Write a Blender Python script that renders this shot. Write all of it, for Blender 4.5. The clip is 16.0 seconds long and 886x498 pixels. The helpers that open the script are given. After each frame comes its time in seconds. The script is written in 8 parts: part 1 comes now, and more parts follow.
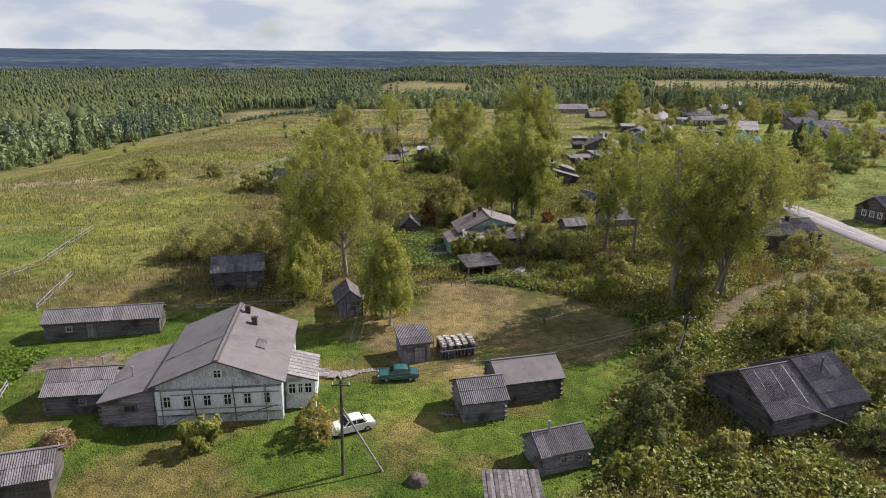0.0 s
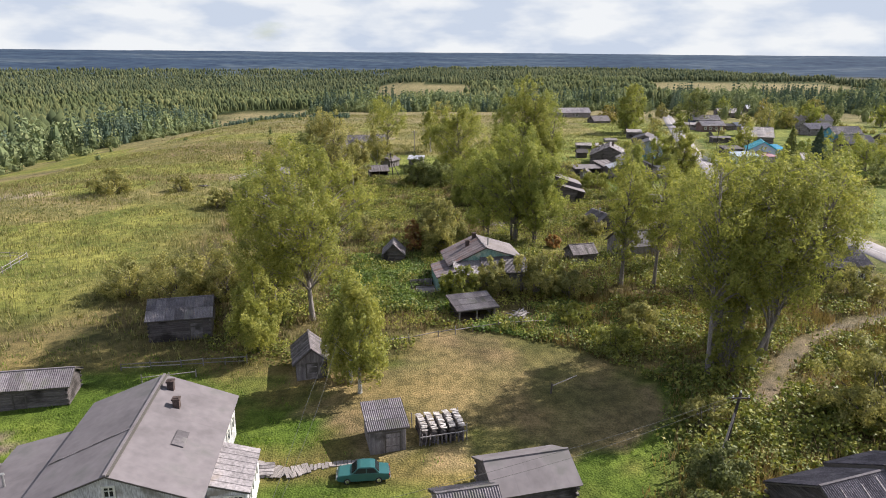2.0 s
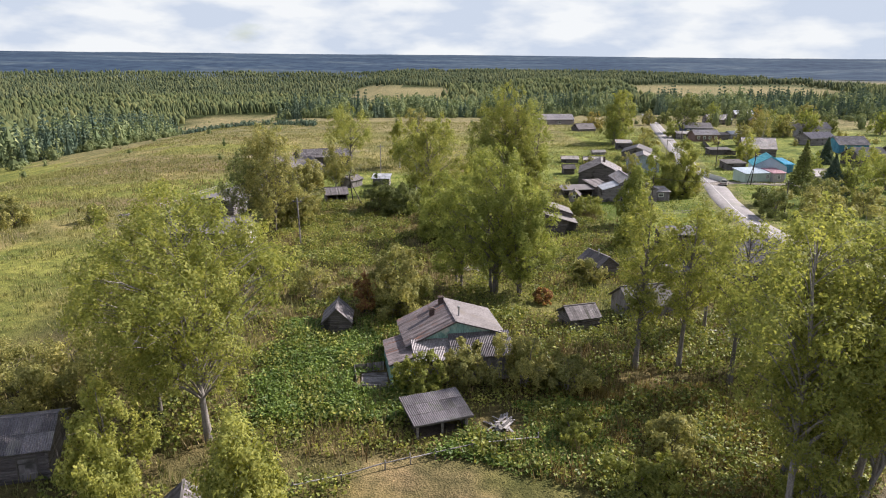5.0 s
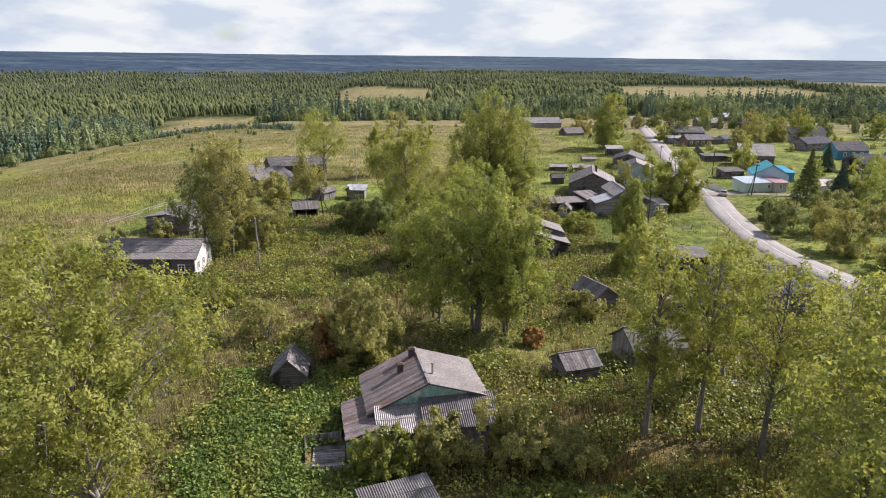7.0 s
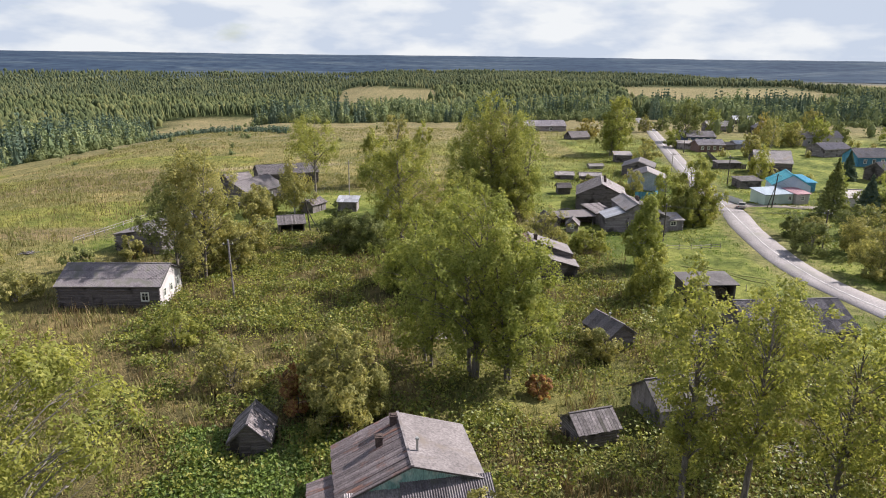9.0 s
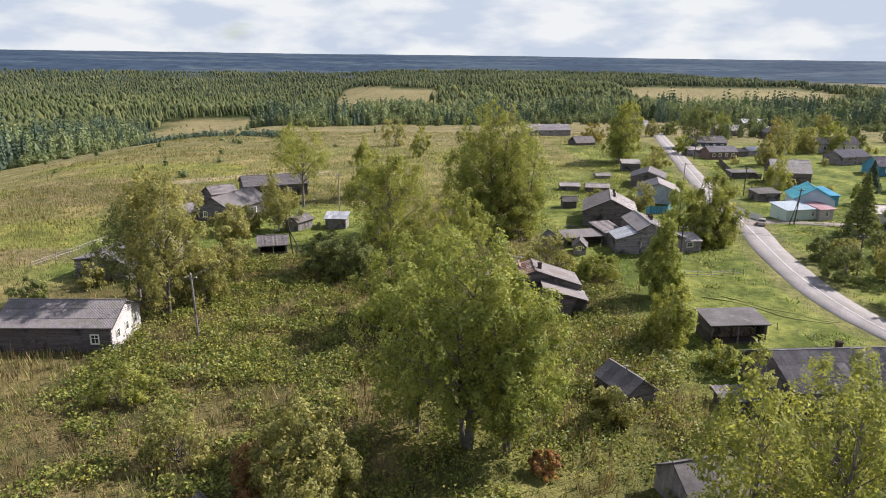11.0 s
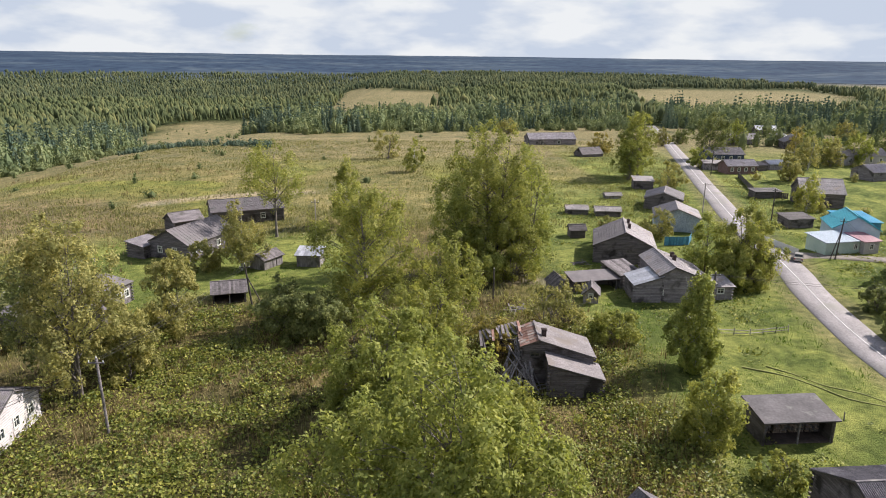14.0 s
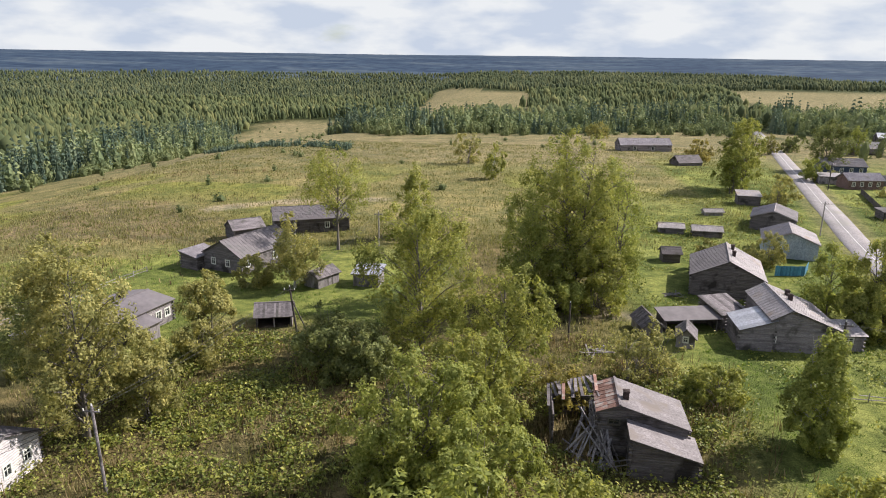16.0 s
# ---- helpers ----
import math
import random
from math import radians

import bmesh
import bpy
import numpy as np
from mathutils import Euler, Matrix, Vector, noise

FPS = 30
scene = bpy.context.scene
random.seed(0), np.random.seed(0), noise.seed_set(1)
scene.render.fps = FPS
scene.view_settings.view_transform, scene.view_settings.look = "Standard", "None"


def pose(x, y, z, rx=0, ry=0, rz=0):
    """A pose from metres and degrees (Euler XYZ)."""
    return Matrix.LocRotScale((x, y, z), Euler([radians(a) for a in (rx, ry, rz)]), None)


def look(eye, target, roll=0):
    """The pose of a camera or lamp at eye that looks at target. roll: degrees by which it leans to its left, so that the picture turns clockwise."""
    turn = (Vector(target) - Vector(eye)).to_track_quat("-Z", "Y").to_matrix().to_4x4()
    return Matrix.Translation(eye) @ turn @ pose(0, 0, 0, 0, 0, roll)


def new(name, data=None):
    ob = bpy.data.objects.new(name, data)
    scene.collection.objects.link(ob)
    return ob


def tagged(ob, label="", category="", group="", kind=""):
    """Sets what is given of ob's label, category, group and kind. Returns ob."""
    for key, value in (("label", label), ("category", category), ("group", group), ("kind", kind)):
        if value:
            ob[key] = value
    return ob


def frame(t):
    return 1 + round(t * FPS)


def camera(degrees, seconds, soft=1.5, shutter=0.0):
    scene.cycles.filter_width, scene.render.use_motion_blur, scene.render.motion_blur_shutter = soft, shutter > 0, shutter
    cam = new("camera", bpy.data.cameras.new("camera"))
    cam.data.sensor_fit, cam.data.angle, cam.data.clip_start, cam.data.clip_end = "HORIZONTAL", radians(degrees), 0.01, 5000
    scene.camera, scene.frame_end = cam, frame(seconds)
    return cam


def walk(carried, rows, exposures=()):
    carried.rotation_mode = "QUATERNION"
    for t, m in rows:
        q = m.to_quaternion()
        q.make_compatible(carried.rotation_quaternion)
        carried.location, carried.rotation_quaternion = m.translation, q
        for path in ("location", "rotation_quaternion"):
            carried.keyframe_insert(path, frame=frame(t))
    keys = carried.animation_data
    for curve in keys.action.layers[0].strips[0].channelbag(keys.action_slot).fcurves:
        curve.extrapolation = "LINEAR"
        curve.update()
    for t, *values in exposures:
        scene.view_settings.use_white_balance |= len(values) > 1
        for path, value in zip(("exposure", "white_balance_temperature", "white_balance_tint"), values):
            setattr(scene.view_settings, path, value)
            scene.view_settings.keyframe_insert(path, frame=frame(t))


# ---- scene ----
cam = camera(65.8, 16.0, 1.0)
METRES, EYE, TILT, LEAN, TURN = 112.0, 31.0, -15.8, -0.4, 0.0
ROWS = [
    (0.0, 0.0, 0.0, 0.0, 0.0, 0.0, -0.0),
    (0.5, 0.0035, 0.0366, 0.0104, -0.02, 0.03, 0.0),
    (1.0, 0.0071, 0.0734, 0.0209, -0.05, 0.06, -0.01),
    (1.5, 0.0107, 0.1097, 0.0316, -0.03, 0.07, -0.03),
    (2.0, 0.0144, 0.1467, 0.0422, -0.08, 0.1, -0.06),
    (2.5, 0.0185, 0.183, 0.0536, -0.14, 0.11, -0.04),
    (3.0, 0.0224, 0.2195, 0.065, -0.21, 0.13, -0.04),
    (3.5, 0.0265, 0.2563, 0.0768, -0.31, 0.15, -0.02),
    (4.0, 0.0303, 0.2928, 0.0884, -0.64, 0.16, 0.07),
    (4.5, 0.0341, 0.3292, 0.099, -1.19, 0.22, 0.21),
    (7.0, 0.0545, 0.4757, 0.1428, -2.87, 0.31, 0.57),
    (7.5, 0.0584, 0.4998, 0.1506, -2.81, 0.33, 0.53),
    (8.0, 0.0619, 0.5236, 0.1584, -2.75, 0.33, 0.49),
    (8.5, 0.0654, 0.5473, 0.1664, -2.69, 0.31, 0.45),
    (9.0, 0.0691, 0.5711, 0.1748, -2.64, 0.3, 0.41),
    (11.5, 0.0894, 0.6946, 0.2238, -2.39, 0.24, 0.29),
    (12.0, 0.0937, 0.7211, 0.2349, -2.35, 0.24, 0.27),
    (12.5, 0.0982, 0.7483, 0.2458, -2.3, 0.25, 0.26),
    (13.0, 0.1033, 0.7754, 0.2564, -2.26, 0.26, 0.26),
    (13.5, 0.1086, 0.8024, 0.2667, -2.21, 0.29, 0.27),
    (14.0, 0.114, 0.8287, 0.2762, -2.16, 0.29, 0.28),
    (14.5, 0.1195, 0.8555, 0.2841, -2.11, 0.28, 0.3),
    (15.0, 0.124, 0.8827, 0.2917, -1.14, 0.26, 0.01),
    (15.5, 0.1299, 0.9105, 0.2998, 2.85, 0.25, -1.16),
    (16.0, 0.1365, 0.9401, 0.308, 4.97, 0.2, -1.78),
]
walk(cam, [(t, pose(0, 0, EYE, TILT, LEAN, TURN) @ pose(METRES * x, METRES * y, METRES * z, 90 + pitch, roll, yaw)) for t, x, y, z, yaw, pitch, roll in ROWS], exposures=[(0.0, 0.55), (1.5, 0.75), (3.5, 0.85), (16.0, 0.75)])

# ---- world, sun ----
SUN_AZ, SUN_EL = 25.0, 39.0     # degrees: anticlockwise from +x, above the horizon
world = bpy.data.worlds.new("sky")
scene.world = world
world.use_nodes = True
wn, wl = world.node_tree.nodes, world.node_tree.links
wn.clear()
w_out = wn.new("ShaderNodeOutputWorld")
w_bg = wn.new("ShaderNodeBackground")
w_bg.inputs[1].default_value = 0.0595
w_sky = wn.new("ShaderNodeTexSky")
w_sky.sky_type = "NISHITA"
w_sky.sun_disc = False
w_sky.sun_elevation, w_sky.sun_rotation = radians(SUN_EL), radians(90 - SUN_AZ)
w_sky.dust_density, w_sky.air_density, w_sky.ozone_density = 0.3, 1.0, 2.5
w_co = wn.new("ShaderNodeTexCoord")
w_map = wn.new("ShaderNodeMapping")
w_map.inputs["Scale"].default_value = (3.0, 3.0, 9.0)
w_noise = wn.new("ShaderNodeTexNoise")
w_noise.inputs["Scale"].default_value = 1.7
w_noise.inputs["Detail"].default_value = 7.0
w_noise.inputs["Roughness"].default_value = 0.55
w_ramp = wn.new("ShaderNodeValToRGB")
w_ramp.color_ramp.elements[0].position, w_ramp.color_ramp.elements[1].position = 0.40, 0.56
w_noise2 = wn.new("ShaderNodeTexNoise")
w_noise2.inputs["Scale"].default_value = 2.6
w_noise2.inputs["Detail"].default_value = 5.0
w_ramp2 = wn.new("ShaderNodeValToRGB")
w_ramp2.color_ramp.elements[0].color = (5.8, 6.5, 7.8, 1)
w_ramp2.color_ramp.elements[1].color = (8.5, 8.7, 9.0, 1)
w_ramp2.color_ramp.elements[0].position, w_ramp2.color_ramp.elements[1].position = 0.39, 0.57
w_mix = wn.new("ShaderNodeMix")
w_mix.data_type = "RGBA"
wl.new(w_co.outputs["Generated"], w_map.inputs["Vector"])
wl.new(w_map.outputs[0], w_noise.inputs["Vector"])
wl.new(w_map.outputs[0], w_noise2.inputs["Vector"])
w_sep = wn.new("ShaderNodeSeparateXYZ")
wl.new(w_co.outputs["Generated"], w_sep.inputs[0])
w_low = wn.new("ShaderNodeMapRange")       # thicker cloud towards the horizon
w_low.inputs["From Min"].default_value, w_low.inputs["From Max"].default_value = 0.04, 0.5
w_low.inputs["To Min"].default_value, w_low.inputs["To Max"].default_value = 0.2, -0.02
wl.new(w_sep.outputs["Z"], w_low.inputs["Value"])
w_add = wn.new("ShaderNodeMath")
wl.new(w_noise.outputs["Fac"], w_add.inputs[0])
wl.new(w_low.outputs[0], w_add.inputs[1])
wl.new(w_add.outputs[0], w_ramp.inputs[0])
wl.new(w_noise2.outputs["Fac"], w_ramp2.inputs[0])
wl.new(w_ramp.outputs[0], w_mix.inputs["Factor"])
wl.new(w_sky.outputs[0], w_mix.inputs["A"])
wl.new(w_ramp2.outputs[0], w_mix.inputs["B"])
wl.new(w_mix.outputs["Result"], w_bg.inputs[0])
wl.new(w_bg.outputs[0], w_out.inputs[0])
sun = new("sun", bpy.data.lights.new("sun", "SUN"))
sun.data.energy, sun.data.angle, sun.data.color = 5.0, radians(0.6), (1.0, 0.925, 0.83)
_d = Vector((math.cos(radians(SUN_AZ)) * math.cos(radians(SUN_EL)), math.sin(radians(SUN_AZ)) * math.cos(radians(SUN_EL)), math.sin(radians(SUN_EL))))
sun.matrix_world = look(_d * 300, (0, 0, 0))

# ---- materials ----
def nodes_of(name):
    m = bpy.data.materials.new(name)
    m.use_nodes = True
    n, l = m.node_tree.nodes, m.node_tree.links
    return m, n, l, n["Principled BSDF"]


def noise_node(n, l, scale, detail=3.0, vec=None, stretch=None):
    t = n.new("ShaderNodeTexNoise")
    t.inputs["Scale"].default_value, t.inputs["Detail"].default_value = scale, detail
    if vec is None:
        vec = n.new("ShaderNodeTexCoord").outputs["Object"]
    if stretch:
        mp = n.new("ShaderNodeMapping")
        mp.inputs["Scale"].default_value = stretch
        l.new(vec, mp.inputs["Vector"])
        vec = mp.outputs[0]
    l.new(vec, t.inputs["Vector"])
    return t


def ramp_node(n, l, src, stops):
    r = n.new("ShaderNodeValToRGB")
    e = r.color_ramp.elements
    while len(e) < len(stops):
        e.new(0.5)
    for k, (p, c) in enumerate(stops):
        e[k].position, e[k].color = p, (*c, 1)
    l.new(src, r.inputs[0])
    return r


def mix_node(n, l, a, b, fac, kind="MIX"):
    m = n.new("ShaderNodeMix")
    m.data_type, m.blend_type = "RGBA", kind
    for key, v in (("Factor", fac), ("A", a), ("B", b)):
        if isinstance(v, (int, float)):
            m.inputs[key].default_value = v
        elif isinstance(v, tuple):
            m.inputs[key].default_value = (*v, 1)
        else:
            l.new(v, m.inputs[key])
    return m.outputs["Result"]


def bump_node(n, l, bsdf, height, strength, dist=0.05):
    b = n.new("ShaderNodeBump")
    b.inputs["Strength"].default_value, b.inputs["Distance"].default_value = strength, dist
    l.new(height, b.inputs["Height"])
    l.new(b.outputs[0], bsdf.inputs["Normal"])


def surface(name, dark, light, scale=1.2, fine=14.0, rough=0.85, metal=0.0, stretch=None, stain=None, stain_scale=0.5, stain_at=0.58, bump=0.25, piece=0.25, spec=0.3, whole=False, grain=1.0):
    """A worn surface: broad tone, fine grain, stains, and a tone of its own for each object."""
    m, n, l, b = nodes_of(name)
    dark, light = (tuple(v * k for v, k in zip(c, (0.88, 0.85, 0.92))) for c in (dark, light))
    oi = n.new("ShaderNodeObjectInfo")
    if whole:       # stains run on from piece to piece
        vec = n.new("ShaderNodeNewGeometry").outputs["Position"]
    else:           # each piece has its own stretch of the pattern
        add = n.new("ShaderNodeVectorMath")
        add.operation = "MULTIPLY_ADD"
        l.new(oi.outputs["Random"], add.inputs[0])
        add.inputs[1].default_value = (31.0, 17.0, 23.0)
        l.new(n.new("ShaderNodeTexCoord").outputs["Object"], add.inputs[2])
        vec = add.outputs[0]
    big = noise_node(n, l, scale, 4.0, vec, stretch)
    col = ramp_node(n, l, big.outputs["Fac"], [(0.3, dark), (0.7, light)]).outputs[0]
    fine_n = noise_node(n, l, fine, 3.0, vec, stretch)
    fr = ramp_node(n, l, fine_n.outputs["Fac"], [(0.3, (1 - 0.38 * grain,) * 3), (0.7, (1 + 0.25 * grain,) * 3)])
    col = mix_node(n, l, col, fr.outputs[0], 1.0, "MULTIPLY")
    if stain:
        st = noise_node(n, l, stain_scale, 5.0, vec)
        sr = ramp_node(n, l, st.outputs["Fac"], [(stain_at - 0.05, (0, 0, 0)), (stain_at + 0.07, (1, 1, 1))])
        col = mix_node(n, l, col, stain, sr.outputs[0])
    orr = ramp_node(n, l, oi.outputs["Random"], [(0.0, (1 - piece,) * 3), (1.0, (1 + piece,) * 3)])
    col = mix_node(n, l, col, orr.outputs[0], 1.0, "MULTIPLY")
    l.new(col, b.inputs["Base Color"])
    b.inputs["Roughness"].default_value, b.inputs["Metallic"].default_value = rough, metal
    b.inputs["Specular IOR Level"].default_value = spec
    bump_node(n, l, b, fine_n.outputs["Fac"], bump)
    return m


def leaf_material(name, dark, light, tip, trans=0.48, rough=0.65, patch=0.35, even=-0.25, spec=0.2, mottle=1.0):
    """Leaves that let light through; each leaf has its own tone, and so has each bough."""
    m, n, l, b = nodes_of(name)
    dark = tuple(a + (c - a) * even for a, c in zip(dark, light))
    tip = tuple(a + (c - a) * even for a, c in zip(tip, light))
    g = n.new("ShaderNodeNewGeometry")
    col = ramp_node(n, l, g.outputs["Random Per Island"], [(0.0, dark), (0.55, light), (1.0, tip)]).outputs[0]
    big = noise_node(n, l, patch, 3.0)
    br = ramp_node(n, l, big.outputs["Fac"], [(0.3, (1 - 0.3 * mottle, 1 - 0.25 * mottle, 1 - 0.3 * mottle)), (0.7, (1 + 0.25 * mottle, 1 + 0.2 * mottle, 1 + 0.1 * mottle))])
    col = mix_node(n, l, col, br.outputs[0], 1.0, "MULTIPLY")
    l.new(col, b.inputs["Base Color"])
    b.inputs["Roughness"].default_value = rough
    b.inputs["Specular IOR Level"].default_value = spec
    tr = n.new("ShaderNodeBsdfTranslucent")
    tc = mix_node(n, l, col, (1.2, 1.18, 0.85), 1.0, "MULTIPLY")
    l.new(tc, tr.inputs["Color"])
    mx = n.new("ShaderNodeMixShader")
    mx.inputs[0].default_value = trans
    l.new(b.outputs[0], mx.inputs[1])
    l.new(tr.outputs[0], mx.inputs[2])
    l.new(mx.outputs[0], n["Material Output"].inputs["Surface"])
    return m


def plain(name, col, rough=0.6, metal=0.0, spec=0.4):
    m, n, l, b = nodes_of(name)
    nz = noise_node(n, l, 9.0, 3.0)
    r = ramp_node(n, l, nz.outputs["Fac"], [(0.3, tuple(c * 0.8 for c in col)), (0.7, tuple(min(1, c * 1.12) for c in col))])
    l.new(r.outputs[0], b.inputs["Base Color"])
    b.inputs["Roughness"].default_value, b.inputs["Metallic"].default_value, b.inputs["Specular IOR Level"].default_value = rough, metal, spec
    return m


M_LOG = surface("weathered_log", (0.15, 0.138, 0.138), (0.31, 0.29, 0.285), 0.9, 9.0, stretch=(0.35, 0.35, 4.0), stain=(0.055, 0.05, 0.05), bump=0.35)
M_LOGDARK = surface("dark_log", (0.09, 0.08, 0.077), (0.2, 0.183, 0.175), 0.9, 9.0, stretch=(0.35, 0.35, 4.0), stain=(0.035, 0.03, 0.03), bump=0.35)
M_PLANK = surface("grey_plank", (0.2, 0.185, 0.185), (0.38, 0.36, 0.35), 0.8, 8.0, stretch=(4.0, 4.0, 0.35), stain=(0.08, 0.075, 0.07), bump=0.3)
M_PAINT = surface("pale_painted_board", (0.52, 0.55, 0.55), (0.74, 0.77, 0.75), 0.5, 6.0, stretch=(2.0, 2.0, 0.5), stain=(0.23, 0.22, 0.2), stain_at=0.63, bump=0.15)
M_WHITEBOARD = surface("whitewashed_board", (0.8, 0.83, 0.8), (0.94, 0.95, 0.92), 0.5, 5.0, stretch=(2.0, 2.0, 0.5), stain=(0.6, 0.61, 0.57), stain_at=0.66, bump=0.08, grain=0.35)
M_PLASTER = surface("white_plaster", (0.4, 0.39, 0.385), (0.5, 0.49, 0.475), 0.6, 3.0, stain=(0.42, 0.4, 0.38), stain_at=0.64, bump=0.08, grain=0.4)
M_TEALWALL = surface("pale_green_painted_board", (0.16, 0.33, 0.29), (0.32, 0.5, 0.44), 0.6, 6.0, stretch=(2.0, 2.0, 0.5), stain=(0.5, 0.52, 0.48), stain_at=0.6, bump=0.15)
M_BLUEWALL = surface("blue_painted_board", (0.06, 0.22, 0.34), (0.12, 0.34, 0.47), 0.5, 6.0, stretch=(2.0, 2.0, 0.5), bump=0.15)
M_BLUEGREY = surface("grey_blue_painted_board", (0.36, 0.46, 0.52), (0.55, 0.63, 0.68), 0.6, 6.0, stain=(0.4, 0.4, 0.38), stain_at=0.6, bump=0.15)
M_REDWALL = surface("dull_red_painted_board", (0.19, 0.125, 0.11), (0.3, 0.2, 0.175), 0.5, 6.0, bump=0.15)
M_SLATE = surface("weathered_fibre_cement", (0.14, 0.13, 0.138), (0.255, 0.24, 0.248), 0.7, 7.0, rough=0.9, stain=(0.13, 0.125, 0.12), stain_scale=0.7, stain_at=0.56, bump=0.12)
M_SLATEDARK = surface("dark_fibre_cement", (0.145, 0.137, 0.145), (0.25, 0.236, 0.245), 0.6, 7.0, rough=0.9, stain=(0.28, 0.265, 0.26), stain_scale=0.5, stain_at=0.64, bump=0.12)
M_PALESLATE = surface("pale_bleached_fibre_cement", (0.3, 0.282, 0.287), (0.46, 0.435, 0.44), 0.5, 7.0, rough=0.9, stain=(0.22, 0.2, 0.195), stain_scale=0.5, stain_at=0.6, bump=0.12)
M_NAVYWALL = surface("navy_painted_board", (0.06, 0.085, 0.15), (0.11, 0.145, 0.23), 0.5, 6.0, bump=0.15)
M_FELT = surface("grey_roofing_felt", (0.15, 0.139, 0.142), (0.218, 0.202, 0.206), 0.35, 1.6, rough=0.8, stain=(0.13, 0.123, 0.128), stain_scale=0.35, stain_at=0.6, bump=0.06, piece=0.03, whole=True, grain=0.3)
M_BOARDROOF = surface("weathered_roof_board", (0.11, 0.1, 0.104), (0.245, 0.225, 0.228), 0.8, 8.0, stretch=(0.4, 4.0, 4.0), stain=(0.08, 0.075, 0.07), stain_at=0.6, bump=0.3, piece=0.38)
M_DARKSHEET = surface("sooty_corrugated_sheet", (0.11, 0.103, 0.115), (0.19, 0.178, 0.192), 0.6, 7.0, rough=0.85, stain=(0.21, 0.2, 0.205), stain_scale=0.55, stain_at=0.66, bump=0.12, piece=0.22)
M_TAR = surface("tarred_roofing_felt", (0.085, 0.08, 0.084), (0.15, 0.14, 0.145), 0.5, 4.0, rough=0.8, stain=(0.2, 0.19, 0.19), stain_scale=0.6, stain_at=0.64, bump=0.08, piece=0.06, whole=True, grain=0.5)
M_RUST = surface("rusted_sheet", (0.19, 0.1, 0.075), (0.32, 0.2, 0.16), 0.7, 7.0, rough=0.8, stain=(0.3, 0.27, 0.26), stain_scale=0.6, stain_at=0.55, bump=0.15)
M_RUSTBOARD = surface("patched_rusty_roofing", (0.13, 0.11, 0.112), (0.26, 0.222, 0.222), 0.7, 7.0, stain=(0.22, 0.105, 0.08), stain_scale=0.45, stain_at=0.61, bump=0.25)
M_TIN = surface("pale_grey_tin", (0.28, 0.263, 0.263), (0.42, 0.397, 0.392), 0.4, 5.0, rough=0.6, metal=0.2, stain=(0.27, 0.22, 0.2), stain_scale=0.4, stain_at=0.62, bump=0.06, piece=0.1, whole=True)
M_OLDTIN = surface("dulled_grey_tin", (0.17, 0.155, 0.155), (0.26, 0.24, 0.238), 0.4, 5.0, rough=0.7, stain=(0.16, 0.135, 0.128), stain_scale=0.5, stain_at=0.6, bump=0.08, piece=0.08, whole=True)
M_BRIGHTTIN = surface("bright_zinc_sheet", (0.4, 0.42, 0.45), (0.55, 0.57, 0.6), 0.4, 5.0, rough=0.45, metal=0.35, bump=0.05)
M_TEALROOF = surface("turquoise_metal_roof", (0.05, 0.36, 0.45), (0.1, 0.5, 0.58), 0.3, 5.0, rough=0.45, bump=0.03, piece=0.06)
M_PALEBLUE = surface("pale_blue_siding", (0.46, 0.6, 0.68), (0.6, 0.73, 0.8), 0.4, 5.0, rough=0.6, bump=0.03, piece=0.05, grain=0.25)
M_MINT = surface("pale_mint_siding", (0.42, 0.55, 0.47), (0.54, 0.67, 0.57), 0.4, 5.0, rough=0.6, bump=0.03, piece=0.05, grain=0.25)
M_PALEROOF = surface("pale_blue_white_sheet", (0.38, 0.47, 0.54), (0.48, 0.57, 0.64), 0.3, 5.0, rough=0.5, bump=0.03, piece=0.05)
M_BLUEROOF = surface("deep_blue_metal_roof", (0.02, 0.22, 0.38), (0.04, 0.32, 0.5), 0.3, 5.0, rough=0.45, bump=0.03, piece=0.06)
M_PINKROOF = surface("dusty_pink_metal_roof", (0.36, 0.19, 0.23), (0.47, 0.28, 0.31), 0.4, 5.0, rough=0.6, bump=0.04, piece=0.06)
M_TRIM = plain("white_window_paint", (0.62, 0.62, 0.6), 0.6)
M_DARKTRIM = plain("dark_wood_trim", (0.1, 0.09, 0.085), 0.8)
M_BRICK = surface("sooty_brick", (0.045, 0.034, 0.032), (0.11, 0.08, 0.07), 3.0, 14.0)
M_PIPE = plain("dull_metal_pipe", (0.35, 0.35, 0.36), 0.5, 0.6)
M_POLE = surface("tarred_pole_wood", (0.045, 0.04, 0.036), (0.12, 0.105, 0.095), 2.0, 10.0, stretch=(3, 3, 0.4))
M_POLEPALE = surface("bleached_pole_wood", (0.25, 0.23, 0.21), (0.4, 0.37, 0.34), 2.0, 10.0, stretch=(3, 3, 0.4))
M_TIMBER = surface("bleached_timber", (0.2, 0.19, 0.185), (0.42, 0.4, 0.385), 1.0, 8.0, stretch=(0.4, 4.0, 4.0), piece=0.4)
M_FIREWOOD = surface("split_firewood", (0.26, 0.2, 0.15), (0.5, 0.42, 0.34), 3.0, 10.0, piece=0.35)
M_WIRE = plain("dark_cable", (0.05, 0.05, 0.05), 0.6)
M_CERAMIC = plain("white_porcelain", (0.75, 0.75, 0.73), 0.25)
M_EARTH = surface("bare_dark_earth", (0.07, 0.055, 0.048), (0.15, 0.12, 0.1), 1.2, 6.0, bump=0.5)
